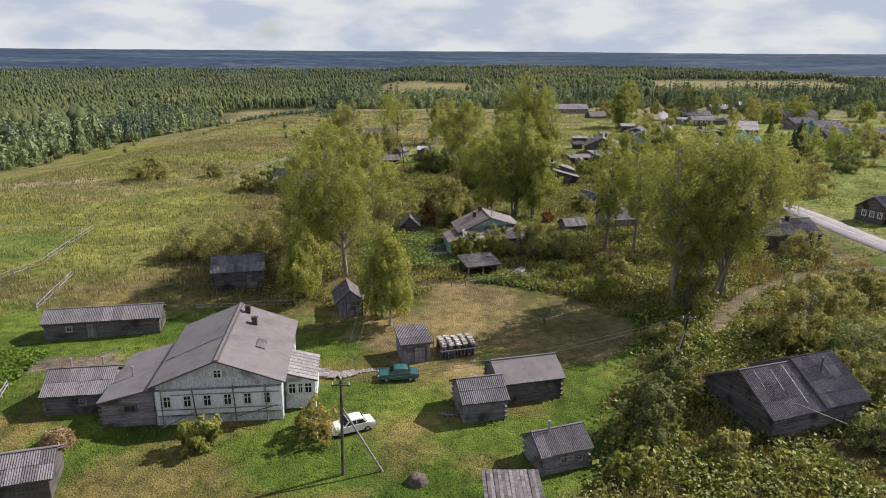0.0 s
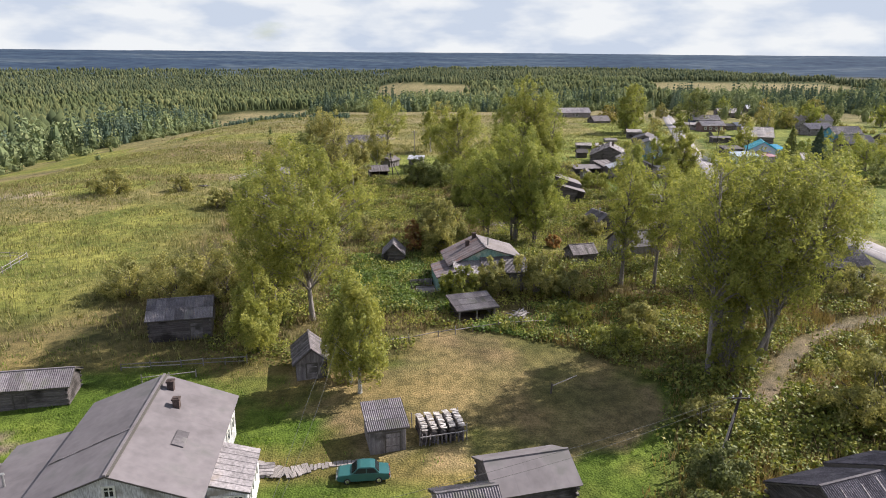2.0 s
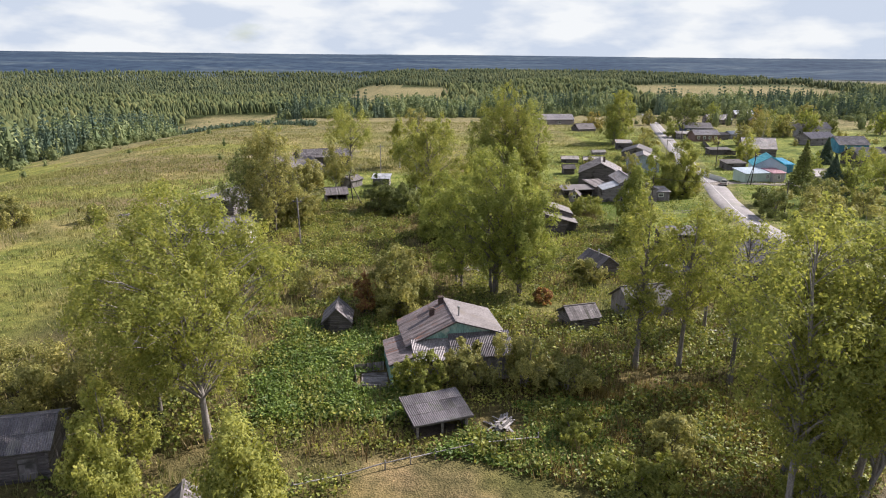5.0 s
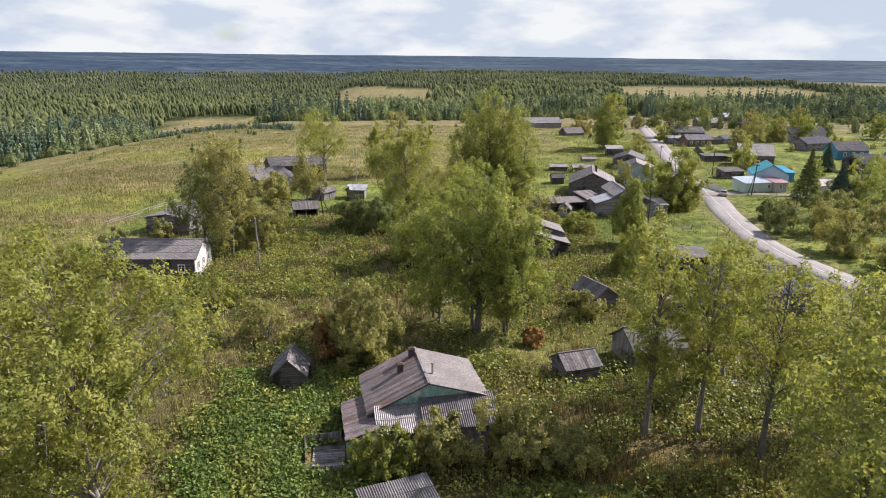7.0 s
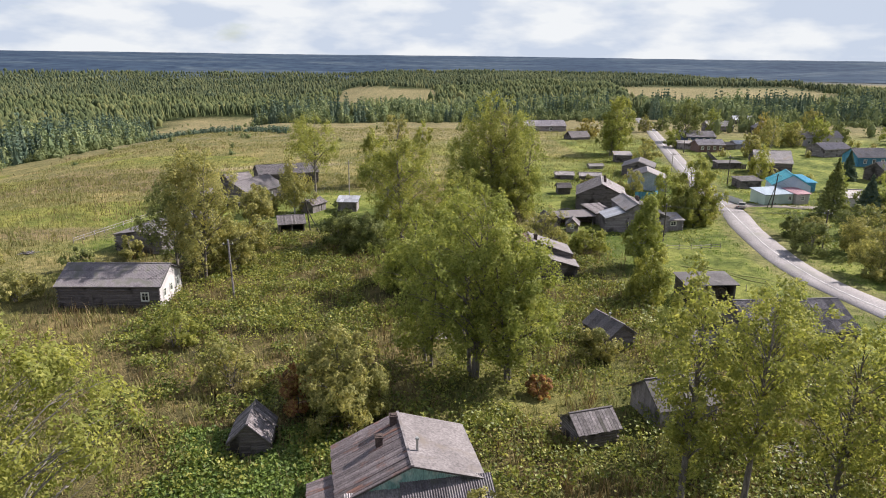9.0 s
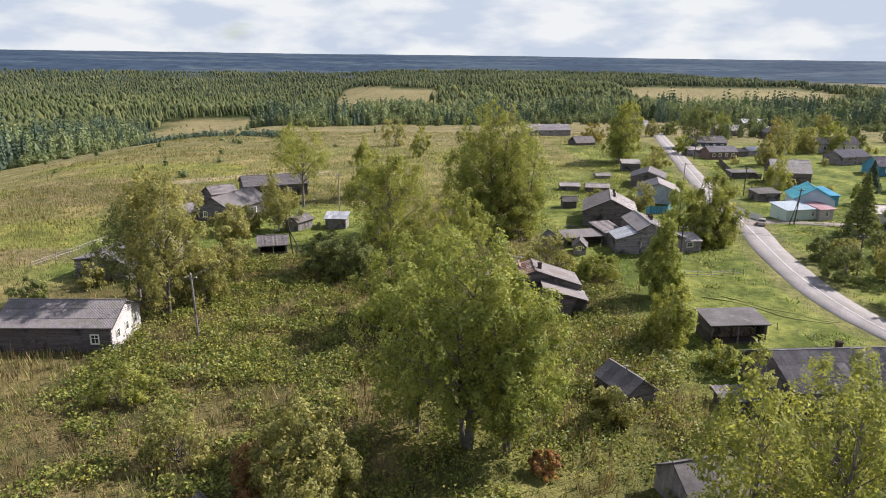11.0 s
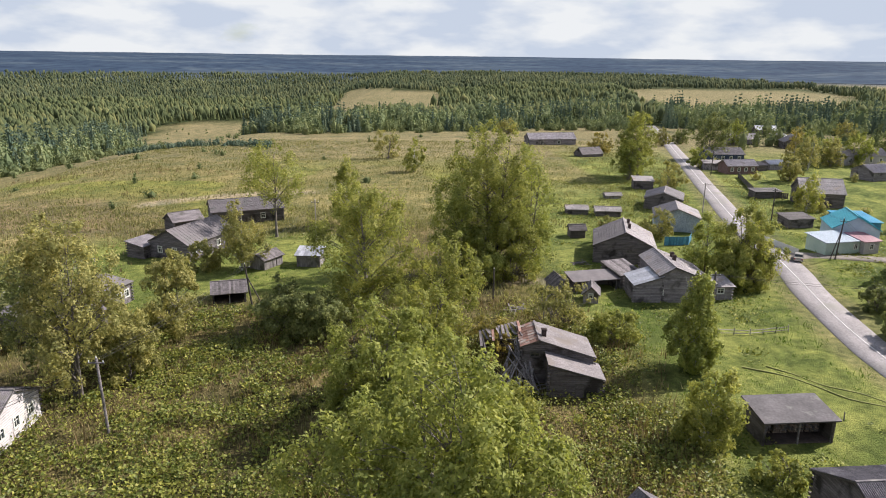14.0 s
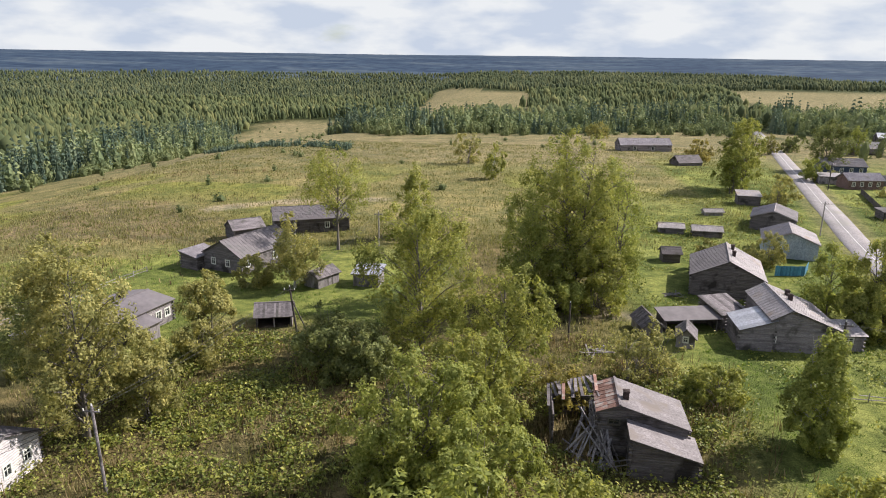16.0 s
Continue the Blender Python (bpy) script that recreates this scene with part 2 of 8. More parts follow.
M_STONE = surface("brown_earth_clods", (0.08, 0.06, 0.05), (0.16, 0.125, 0.1), 2.0, 9.0, bump=0.4)

mg, n_, l_, b_ = nodes_of("window_glass")
b_.inputs["Base Color"].default_value = (0.02, 0.025, 0.03, 1)
b_.inputs["Roughness"].default_value = 0.08
b_.inputs["Specular IOR Level"].default_value = 0.6
M_GLASS = mg

# bark
mb, n_, l_, b_ = nodes_of("birch_bark")
nz = noise_node(n_, l_, 5.0, 4.0, stretch=(1.5, 1.5, 6.0))
r_ = ramp_node(n_, l_, nz.outputs["Fac"], [(0.36, (0.06, 0.055, 0.05)), (0.5, (0.42, 0.41, 0.38)), (0.75, (0.6, 0.59, 0.56))])
l_.new(r_.outputs[0], b_.inputs["Base Color"])
b_.inputs["Roughness"].default_value = 0.85
M_BIRCH = mb
M_PALEBARK = surface("pale_poplar_bark", (0.19, 0.175, 0.155), (0.4, 0.375, 0.34), 2.0, 12.0, stretch=(3, 3, 0.6), bump=0.5)
M_BARK = surface("grey_brown_bark", (0.11, 0.098, 0.086), (0.27, 0.25, 0.22), 2.0, 12.0, stretch=(3, 3, 0.6), bump=0.5)

M_LEAF = {
    "poplar": leaf_material("poplar_leaves", (0.188, 0.212, 0.064), (0.296, 0.312, 0.092), (0.38, 0.372, 0.125), 0.5, 0.6, even=0.0, spec=0.2),
    "birch": leaf_material("birch_leaves", (0.222, 0.241, 0.0739), (0.342, 0.354, 0.105), (0.45, 0.435, 0.146), 0.5, 0.6, even=0.0, spec=0.2),
    "willow": leaf_material("willow_leaves", (0.203, 0.204, 0.0829), (0.317, 0.305, 0.121), (0.439, 0.399, 0.177), 0.44, 0.6, even=0.0, spec=0.2),
    "dark": leaf_material("dark_shrub_leaves", (0.127, 0.152, 0.0638), (0.198, 0.224, 0.0924), (0.292, 0.304, 0.125), 0.4, 0.6, even=0.0, spec=0.2),
    "green": leaf_material("aspen_leaves", (0.185, 0.218, 0.064), (0.286, 0.315, 0.092), (0.38, 0.39, 0.132), 0.48, 0.6, even=0.0, spec=0.2),
    "red": leaf_material("reddening_leaves", (0.235, 0.12, 0.0688), (0.36, 0.178, 0.101), (0.429, 0.333, 0.117)),
    "brown": leaf_material("browning_leaves", (0.225, 0.2, 0.074), (0.325, 0.28, 0.1), (0.41, 0.345, 0.13), 0.45),
    "dry": leaf_material("dry_straw", (0.198, 0.132, 0.077), (0.352, 0.253, 0.154), (0.462, 0.363, 0.242), 0.2),
    # spruce and grove are paled and blued: distance haze put into the leaf colour
    "spruce": leaf_material("hazed_spruce_needles", (0.0601, 0.0962, 0.0898), (0.116, 0.16, 0.13), (0.197, 0.23, 0.164), 0.2, 0.95, 0.12, 0.2, 0.05),
    "grove": leaf_material("hazed_mixed_leaves", (0.122, 0.163, 0.1), (0.199, 0.239, 0.135), (0.281, 0.307, 0.18), 0.25, 0.95, 0.1, 0.1, 0.05),
    "sage": leaf_material("grey_green_scrub_leaves", (0.119, 0.146, 0.0779), (0.173, 0.203, 0.107), (0.227, 0.251, 0.142), 0.3, 0.9, 0.2, 0.2, 0.05),
    "sagebush": leaf_material("grey_green_willow_leaves", (0.11, 0.13, 0.058), (0.18, 0.2, 0.085), (0.26, 0.27, 0.13)),
    "farspruce": leaf_material("distant_forest_canopy", (0.0566, 0.0766, 0.0496), (0.113, 0.134, 0.0682), (0.193, 0.19, 0.09), 0.2, 0.95, 0.012, 0.35, 0.05),
    "beyond": leaf_material("receding_forest_canopy", (0.045, 0.062, 0.047), (0.09, 0.108, 0.063), (0.15, 0.152, 0.08), 0.1, 0.95, 0.006, 0.2, 0.05),
    "weed": leaf_material("broad_weed_leaves", (0.108, 0.134, 0.034), (0.182, 0.21, 0.05), (0.295, 0.292, 0.08), 0.3, 0.5, 0.7, spec=0.3, mottle=1.7),
    "weeddry": leaf_material("withered_stalks", (0.1, 0.07, 0.042), (0.21, 0.15, 0.085), (0.36, 0.28, 0.17), 0.2),
    "grass": leaf_material("meadow_grass", (0.155, 0.159, 0.0631), (0.225, 0.224, 0.0889), (0.3, 0.27, 0.138), 0.3),
    "ochre": leaf_material("ochre_dry_grass", (0.16, 0.122, 0.05), (0.26, 0.196, 0.08), (0.36, 0.275, 0.13), 0.3),
    "nettle": leaf_material("nettle_leaves", (0.085, 0.135, 0.036), (0.135, 0.2, 0.05), (0.21, 0.275, 0.075), 0.3, 0.5, 0.7, spec=0.3, mottle=1.4),
    "lawn": leaf_material("short_green_grass", (0.0889, 0.158, 0.0241), (0.128, 0.211, 0.0317), (0.175, 0.246, 0.0469), 0.3),
}

# ---- ground ----
def step(a, b, v):
    v = np.clip((np.asarray(v, float) - a) / (b - a), 0, 1)
    return v * v * (3 - 2 * v)


def ground_z(x, y):
    """Height of the land: level village, lower to the west and north, rising again far off."""
    x, y = np.asarray(x, float), np.asarray(y, float)
    z = -2.0 + 0.036 * (np.clip(y, 45, 105) - 45) + 0.01 * (np.clip(y, 105, 170) - 105)
    z = z - (27 + 6 * step(0, -200, x) - 9 * step(60, 260, x)) * step(300, 900, y)
    z = z - 17 * step(-60, -210, x) * step(80, 260, y)
    r = np.hypot(x, y)
    z = z + (6 * step(0, -200, x) + 17 * step(-60, -210, x) - 9 * step(60, 260, x)) * step(1900, 3300, r)
    z = z + (75 + 2 * np.sin(x * 0.0013 + 1.0) + 0.8 * np.sin(x * 0.0031)) * step(2100, 4500, r) * (r > 2100)
    return z


def gz(x, y):
    return float(ground_z(x, y))


def hashed(ix, iy, seed):
    h = np.sin(ix * 127.1 + iy * 311.7 + seed * 74.7) * 43758.5453
    return h - np.floor(h)


def vnoise(x, y, scale, seed=0):
    """Smooth value noise in 0..1 on the plane."""
    x, y = np.asarray(x, float) / scale, np.asarray(y, float) / scale
    ix, iy = np.floor(x), np.floor(y)
    fx, fy = x - ix, y - iy
    fx, fy = fx * fx * (3 - 2 * fx), fy * fy * (3 - 2 * fy)
    a, b, c, d = hashed(ix, iy, seed), hashed(ix + 1, iy, seed), hashed(ix, iy + 1, seed), hashed(ix + 1, iy + 1, seed)
    return (a * (1 - fx) + b * fx) * (1 - fy) + (c * (1 - fx) + d * fx) * fy


def inside(x, y, poly):
    x, y = np.asarray(x, float), np.asarray(y, float)
    r = np.zeros(x.shape, bool)
    for (x0, y0), (x1, y1) in zip(poly, poly[1:] + poly[:1]):
        if y0 != y1:
            r ^= ((y0 > y) != (y1 > y)) & (x < (x1 - x0) * (y - y0) / (y1 - y0) + x0)
    return r


def near_line(x, y, pts):
    """Distance to a polyline."""
    x, y = np.asarray(x, float), np.asarray(y, float)
    d = np.full(x.shape, 1e9)
    for (x0, y0), (x1, y1) in zip(pts, pts[1:]):
        dx, dy = x1 - x0, y1 - y0
        t = np.clip(((x - x0) * dx + (y - y0) * dy) / (dx * dx + dy * dy), 0, 1)
        d = np.minimum(d, np.hypot(x - x0 - t * dx, y - y0 - t * dy))
    return d


ROAD = [(108, -160), (95, -20), (82, 60), (77, 100), (74.8, 118), (74, 134), (71.8, 150), (69.9, 162), (70.0, 172), (72, 184), (75, 198), (79, 212), (82.5, 232), (86.8, 252), (92.8, 275), (97.8, 295), (105.8, 325), (115.5, 361), (125.5, 396), (150, 480), (185, 600)]
DRIVE = [(79.5, 216), (86, 219), (95, 217), (104, 215)]
TRACK = [(75, 101), (67.8, 99.6), (61.6, 99), (53.4, 96.4), (44.4, 91), (38.5, 84.4), (33, 77)]
FIELD_TRACK = [(-170, 150), (-111, 168), (-92, 171.6)]
DRY_STRIP = [(-52, 263), (-44, 270), (-30, 277), (-16, 280)]
EAST_TRACK = [(40, 203), (30, 204), (18, 204)]
YARD = [(-6, 69), (-12, 74), (-13, 84), (-3, 83), (0, 93), (9, 92.5), (17, 88), (24, 80), (22, 72), (12, 66), (5, 66)]
BED = [(-44.6, 64.8), (-45.3, 68.6), (-35.3, 69.9), (-34.9, 67)]
PLOT = [(-82, 117), (-62.4, 118.6), (-62.4, 101.7), (-70, 98), (-84, 104)]


def left_edge(y):
    return np.interp(y, [-200, 200, 430, 450, 570, 640, 700, 960, 1040, 1130, 1300, 1700], [-190, -178, -150, -176, -190, -196, -240, -300, -262, -108, -120, -150])


COPSE = [(-118, 640), (-92, 560), (-48, 492), (-7, 535), (22, 520), (70, 560), (108, 580), (140, 552), (180, 522), (200, 517), (262, 474), (330, 470), (420, 510), (900, 600), (900, 3000), (-3000, 3000), (-100, 1800), (-100, 1130), (-112, 860), (-118, 640)]
FIELD_A = [(-106, 930), (-20, 760), (40, 780), (52, 1430), (-140, 1760)]
FIELD_B = [(240, 760), (330, 700), (440, 770), (640, 1020), (830, 1530), (500, 1500), (400, 1440)]


def is_forest(x, y):
    west = (x < left_edge(y) + 14 * (vnoise(x, y, 40, 3) - 0.5)) & (y > 150)
    north = inside(x + 50 * (vnoise(x, y, 36, 86) - 0.5), y + 85 * (vnoise(x, y, 40, 87) - 0.5), COPSE) & ~inside(x + 30 * (vnoise(x, y, 45, 81) - 0.5), y + 90 * (vnoise(x, y, 50, 82) - 0.5), FIELD_A) & ~inside(x + 40 * (vnoise(x, y, 50, 83) - 0.5), y + 90 * (vnoise(x, y, 45, 84) - 0.5), FIELD_B) & (vnoise(x, y, 60, 8) > 0.12) & ((y > 900) | (vnoise(x, y, 34, 85) > 0.24))
    return west | north


def lawn_amount(x, y):
    a = step(92, 80, y + 10 * (vnoise(x, y, 12, 5) - 0.5)) * step(22, 14, x - 0.45 * (y - 58)) * step(-75, -60, x)
    b = step(34, 44, x) * step(125, 138, y + 12 * (vnoise(x, y, 14, 6) - 0.5)) * step(330, 260, y)
    c = step(26, 40, x) * step(175, 190, y) * step(330, 250, y)
    d = step(-38, -28, x) * step(12, 2, x) * step(192, 200, y) * step(245, 225, y)
    e = step(66, 70, x) * step(60, 90, y) * step(420, 330, y)
    w = step(-20, -28, x) * step(-56, -44, x + 6 * (vnoise(x, y, 9, 7) - 0.5)) * step(172, 184, y) * step(238, 222, y)
    g = step(9, 13, x) * step(34, 30, x) * step(112, 116, y + 4 * (vnoise(x, y, 6, 15) - 0.5)) * step(146, 138, y) * step(0.25, 0.5, vnoise(x, y, 8, 16)) * 0.4
    return np.clip(np.maximum.reduce([a, b, c, d, e, w, g]), 0, 1)


def ground_colours(x, y):
    n1, n2, n3 = vnoise(x, y, 3.1, 1), vnoise(x, y, 11, 2), vnoise(x, y, 37, 4)
    n = (0.5 * n1 + 0.3 * n2 + 0.2 * n3)[:, None]
    def two(a, b, k):
        return np.array(a) * (1 - k) + np.array(b) * k
    meadow = two((0.112, 0.12, 0.041), (0.268, 0.234, 0.102), n)
    meadow = np.where((vnoise(x, y, 26, 9) > 0.6)[:, None], two((0.12, 0.146, 0.036), (0.235, 0.238, 0.062), n), meadow)
    far = step(290, 380, y)[:, None]
    meadow = meadow * (1 - far) + two((0.13, 0.128, 0.058), (0.25, 0.215, 0.115), 0.6 * n + 0.4 * vnoise(x, y, 60, 14)[:, None]) * far
    rough = two((0.052, 0.047, 0.024), (0.2, 0.172, 0.072), n)
    c = rough
    west = np.clip(step(-36, -52, x + 10 * (n2 - 0.5)) * step(88, 100, y) + step(235, 255, y), 0, 1)[:, None]
    c = c * (1 - west) + meadow * west
    lawn = two((0.05, 0.1, 0.014), (0.115, 0.155, 0.028), n)
    lush = step(100, 135, y)[:, None]
    lawn = lawn * (1 - lush) + two((0.06, 0.092, 0.021), (0.222, 0.25, 0.068), 0.3 * n + 0.4 * step(0.3, 0.7, vnoise(x, y, 2.4, 65))[:, None] + 0.3 * step(0.25, 0.7, vnoise(x, y, 9, 66))[:, None]) * lush
    dry = (step(0.34, 0.54, 0.62 * vnoise(x + 0.5 * y, y - 0.4 * x, 11, 61) + 0.38 * vnoise(x, y, 3.5, 62)) * step(130, 90, y))[:, None]
    mown = step(1.15, 0.75, np.hypot((x + 7.0) / 9.5, (y - 60.2) / 4.2) + 0.5 * (n2 - 0.5))
    mown = np.maximum(mown, step(1.15, 0.75, np.hypot((x - 6.0) / 9.0, (y - 54.5) / 3.2) + 0.5 * (n1 - 0.5)))[:, None]
    dry = dry * (1 - 0.9 * mown)
    lawn = lawn * (1 + 0.12 * mown)
    lawn = lawn * (1 - 0.85 * dry) + two((0.1, 0.088, 0.028), (0.22, 0.172, 0.07), n) * 0.85 * dry
    k = lawn_amount(x, y)[:, None]
    c = c * (1 - k) + lawn * k
    band = (step(0.5, 0.62, vnoise(x * 0.25, y, 16, 12)) * step(-30, -55, x) * step(150, 170, y) * step(300, 250, y))[:, None]
    c = c * (1 - 0.6 * band) + two((0.11, 0.08, 0.05), (0.2, 0.16, 0.1), n) * 0.6 * band
    tan = two((0.17, 0.14, 0.062), (0.34, 0.265, 0.14), n)
    tan = np.where((vnoise(x, y, 7, 63) > 0.62)[:, None], two((0.1, 0.12, 0.03), (0.19, 0.18, 0.06), n), tan)
    worn = step(0.55, 0.75, vnoise(x, y, 6, 64))[:, None]
    tan = tan * (1 - 0.6 * worn) + two((0.16, 0.11, 0.07), (0.3, 0.22, 0.15), n) * 0.6 * worn
    trodden = (step(3, 9, x + 4 * (n1 - 0.5)) * step(90, 84, y) * (0.45 + 0.55 * n2))[:, None]
    tan = tan * (1 - 0.7 * trodden) + two((0.1, 0.068, 0.042), (0.25, 0.185, 0.12), n) * 0.7 * trodden
    k = (inside(x + 3 * (n2 - 0.5), y + 3 * (n1 - 0.5), YARD) * (0.45 + 0.55 * n2))[:, None]
    c = c * (1 - k) + tan * k
    k = inside(x, y, BED)[:, None]
    c = np.where(k, two((0.12, 0.095, 0.075), (0.2, 0.165, 0.13), n), c)
    k = inside(x, y, PLOT)[:, None]
    c = np.where(k, two((0.1, 0.15, 0.03), (0.15, 0.19, 0.05), n), c)
    k = 0.6 * (step(1.25, 0.3, near_line(x, y, TRACK) + 1.4 * (n1 - 0.5)))[:, None]
    c = c * (1 - 0.8 * k) + two((0.17, 0.145, 0.12), (0.27, 0.235, 0.2), n) * 0.8 * k
    k = (step(6, 3, near_line(x, y, FIELD_TRACK) + 3 * (n1 - 0.5)))[:, None]
    c = c * (1 - 0.8 * k) + two((0.3, 0.24, 0.17), (0.4, 0.34, 0.26), n) * 0.8 * k
    k = (step(4, 1.5, near_line(x, y, DRY_STRIP) + 2 * (n1 - 0.5)))[:, None]
    c = c * (1 - 0.7 * k) + two((0.3, 0.25, 0.17), (0.42, 0.36, 0.26), n) * 0.7 * k
    k = (step(2.2, 1.0, near_line(x, y, EAST_TRACK)))[:, None]
    c = c * (1 - 0.7 * k) + np.array((0.24, 0.215, 0.16)) * 0.7 * k
    k = (step(6.5, 4.2, near_line(x, y, ROAD)) * (y < 700))[:, None]
    c = c * (1 - 0.6 * k) + two((0.12, 0.12, 0.05), (0.2, 0.18, 0.1), n) * 0.6 * k
    c = c * np.array((1.0, 0.95, 1.15))
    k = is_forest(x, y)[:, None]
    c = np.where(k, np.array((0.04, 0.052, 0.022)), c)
    # distance haze is mixed into the colour: land beyond 2 km turns blue
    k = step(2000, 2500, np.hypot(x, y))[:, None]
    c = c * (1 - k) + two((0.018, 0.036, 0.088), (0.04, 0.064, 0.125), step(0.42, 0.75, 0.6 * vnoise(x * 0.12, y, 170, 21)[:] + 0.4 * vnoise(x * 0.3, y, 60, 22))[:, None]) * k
    # farthest land evens out to a single painted haze blue
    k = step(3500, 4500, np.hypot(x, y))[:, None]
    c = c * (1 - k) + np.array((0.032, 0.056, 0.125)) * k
    return c


def spread(lo, dense_lo, dense_hi, hi, stp, growth=1.13):
    a = list(np.arange(dense_lo, dense_hi + 0.01, stp))
    s, v = stp, dense_hi
    while v < hi:
        s *= growth
        v += s
        a.append(v)
    s, v = stp, dense_lo
    while v > lo:
        s *= growth
        v -= s
        a.insert(0, v)
    return np.array(a)


def grid_mesh(name, xs, ys, zfun):
    nx, ny = len(xs), len(ys)
    X, Y = np.meshgrid(xs, ys)
    X, Y = X.ravel(), Y.ravel()
    co = np.stack([X, Y, zfun(X, Y)], 1)
    i = (np.arange(ny - 1)[:, None] * nx + np.arange(nx - 1)[None, :]).ravel()
    return raw_mesh(name, co, np.stack([i, i + 1, i + nx + 1, i + nx], 1), smooth=True), X, Y


def raw_mesh(name, co, faces, smooth=False):
    """A mesh from arrays of places and faces, all with the same number of corners."""
    me = bpy.data.meshes.new(name)
    co, faces = np.asarray(co, np.float32), np.asarray(faces, np.int32)
    k = faces.shape[1]
    me.vertices.add(len(co))
    me.vertices.foreach_set("co", co.ravel())
    me.loops.add(faces.size)
    me.loops.foreach_set("vertex_index", faces.ravel())
    me.polygons.add(len(faces))
    me.polygons.foreach_set("loop_start", np.arange(len(faces), dtype=np.int32) * k)
    me.polygons.foreach_set("use_smooth", np.full(len(faces), smooth))
    me.update(calc_edges=True)
    return me


def ground_height(x, y):
    fine = 0.16 * (vnoise(x, y, 4.0, 31) - 0.5) + 0.3 * (vnoise(x, y, 17.0, 32) - 0.5)
    calm = step(3.5, 8, near_line(x, y, ROAD)) * (0.4 + 0.6 * step(60, 45, np.abs(x) * 0 + y * 0 + 50))
    return ground_z(x, y) + fine * calm * step(700, 400, np.hypot(x, y))


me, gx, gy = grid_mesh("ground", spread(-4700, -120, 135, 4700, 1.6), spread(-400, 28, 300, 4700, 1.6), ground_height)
col = me.color_attributes.new("zone_haze", "FLOAT_COLOR", "POINT")
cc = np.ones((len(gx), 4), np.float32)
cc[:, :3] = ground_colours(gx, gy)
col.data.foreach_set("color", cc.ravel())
mgd, n_, l_, b_ = nodes_of("grassy_ground")
at = n_.new("ShaderNodeAttribute")
at.attribute_name = "zone_haze"
f1 = noise_node(n_, l_, 0.9, 6.0)
f2 = noise_node(n_, l_, 6.0, 5.0)
f3 = noise_node(n_, l_, 0.12, 5.0)
c_ = mix_node(n_, l_, at.outputs["Color"], ramp_node(n_, l_, f1.outputs["Fac"], [(0.3, (0.6, 0.64, 0.6)), (0.7, (1.35, 1.3, 1.25))]).outputs[0], 1.0, "MULTIPLY")
c_ = mix_node(n_, l_, c_, ramp_node(n_, l_, f2.outputs["Fac"], [(0.3, (0.62, 0.65, 0.6)), (0.7, (1.35, 1.32, 1.3))]).outputs[0], 1.0, "MULTIPLY")
c_ = mix_node(n_, l_, c_, ramp_node(n_, l_, f3.outputs["Fac"], [(0.35, (0.7, 0.77, 0.7)), (0.65, (1.25, 1.2, 1.15))]).outputs[0], 1.0, "MULTIPLY")
l_.new(c_, b_.inputs["Base Color"])
b_.inputs["Roughness"].default_value, b_.inputs["Specular IOR Level"].default_value = 1.0, 0.1
bump_node(n_, l_, b_, f2.outputs["Fac"], 0.9, 0.25)
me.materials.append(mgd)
ground = tagged(new("ground", me), "grassy uneven village ground with worn earth patches and meadows, far land painted hazy blue", "ground", kind="structure")


# wooded hills whose blue base colour stands in for haze in the air
mh, n_, l_, b_ = nodes_of("hazed_forest_canopy")
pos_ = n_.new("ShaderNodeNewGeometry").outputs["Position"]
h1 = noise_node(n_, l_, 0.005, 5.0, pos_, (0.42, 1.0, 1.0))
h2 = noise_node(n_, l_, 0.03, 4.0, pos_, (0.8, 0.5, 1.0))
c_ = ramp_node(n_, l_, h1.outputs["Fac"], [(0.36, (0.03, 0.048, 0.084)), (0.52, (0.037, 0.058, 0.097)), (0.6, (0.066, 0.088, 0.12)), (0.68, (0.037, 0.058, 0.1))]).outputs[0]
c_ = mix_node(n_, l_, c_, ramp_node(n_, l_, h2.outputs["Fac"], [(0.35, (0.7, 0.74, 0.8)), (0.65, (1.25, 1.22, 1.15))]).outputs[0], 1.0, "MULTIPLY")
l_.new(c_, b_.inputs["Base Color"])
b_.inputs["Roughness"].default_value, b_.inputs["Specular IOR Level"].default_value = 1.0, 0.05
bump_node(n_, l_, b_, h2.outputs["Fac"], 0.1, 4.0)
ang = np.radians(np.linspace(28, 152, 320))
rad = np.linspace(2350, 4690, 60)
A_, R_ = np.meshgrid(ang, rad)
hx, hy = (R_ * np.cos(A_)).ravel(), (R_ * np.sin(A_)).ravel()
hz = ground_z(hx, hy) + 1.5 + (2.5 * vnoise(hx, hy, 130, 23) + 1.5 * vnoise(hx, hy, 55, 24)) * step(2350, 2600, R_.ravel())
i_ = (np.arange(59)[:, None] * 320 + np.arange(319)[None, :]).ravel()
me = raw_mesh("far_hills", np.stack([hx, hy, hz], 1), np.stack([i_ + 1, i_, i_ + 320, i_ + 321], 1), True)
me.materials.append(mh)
tagged(new("far_hills", me), "remote wooded hills along the horizon, haze painted in as blue", "hills", kind="structure")


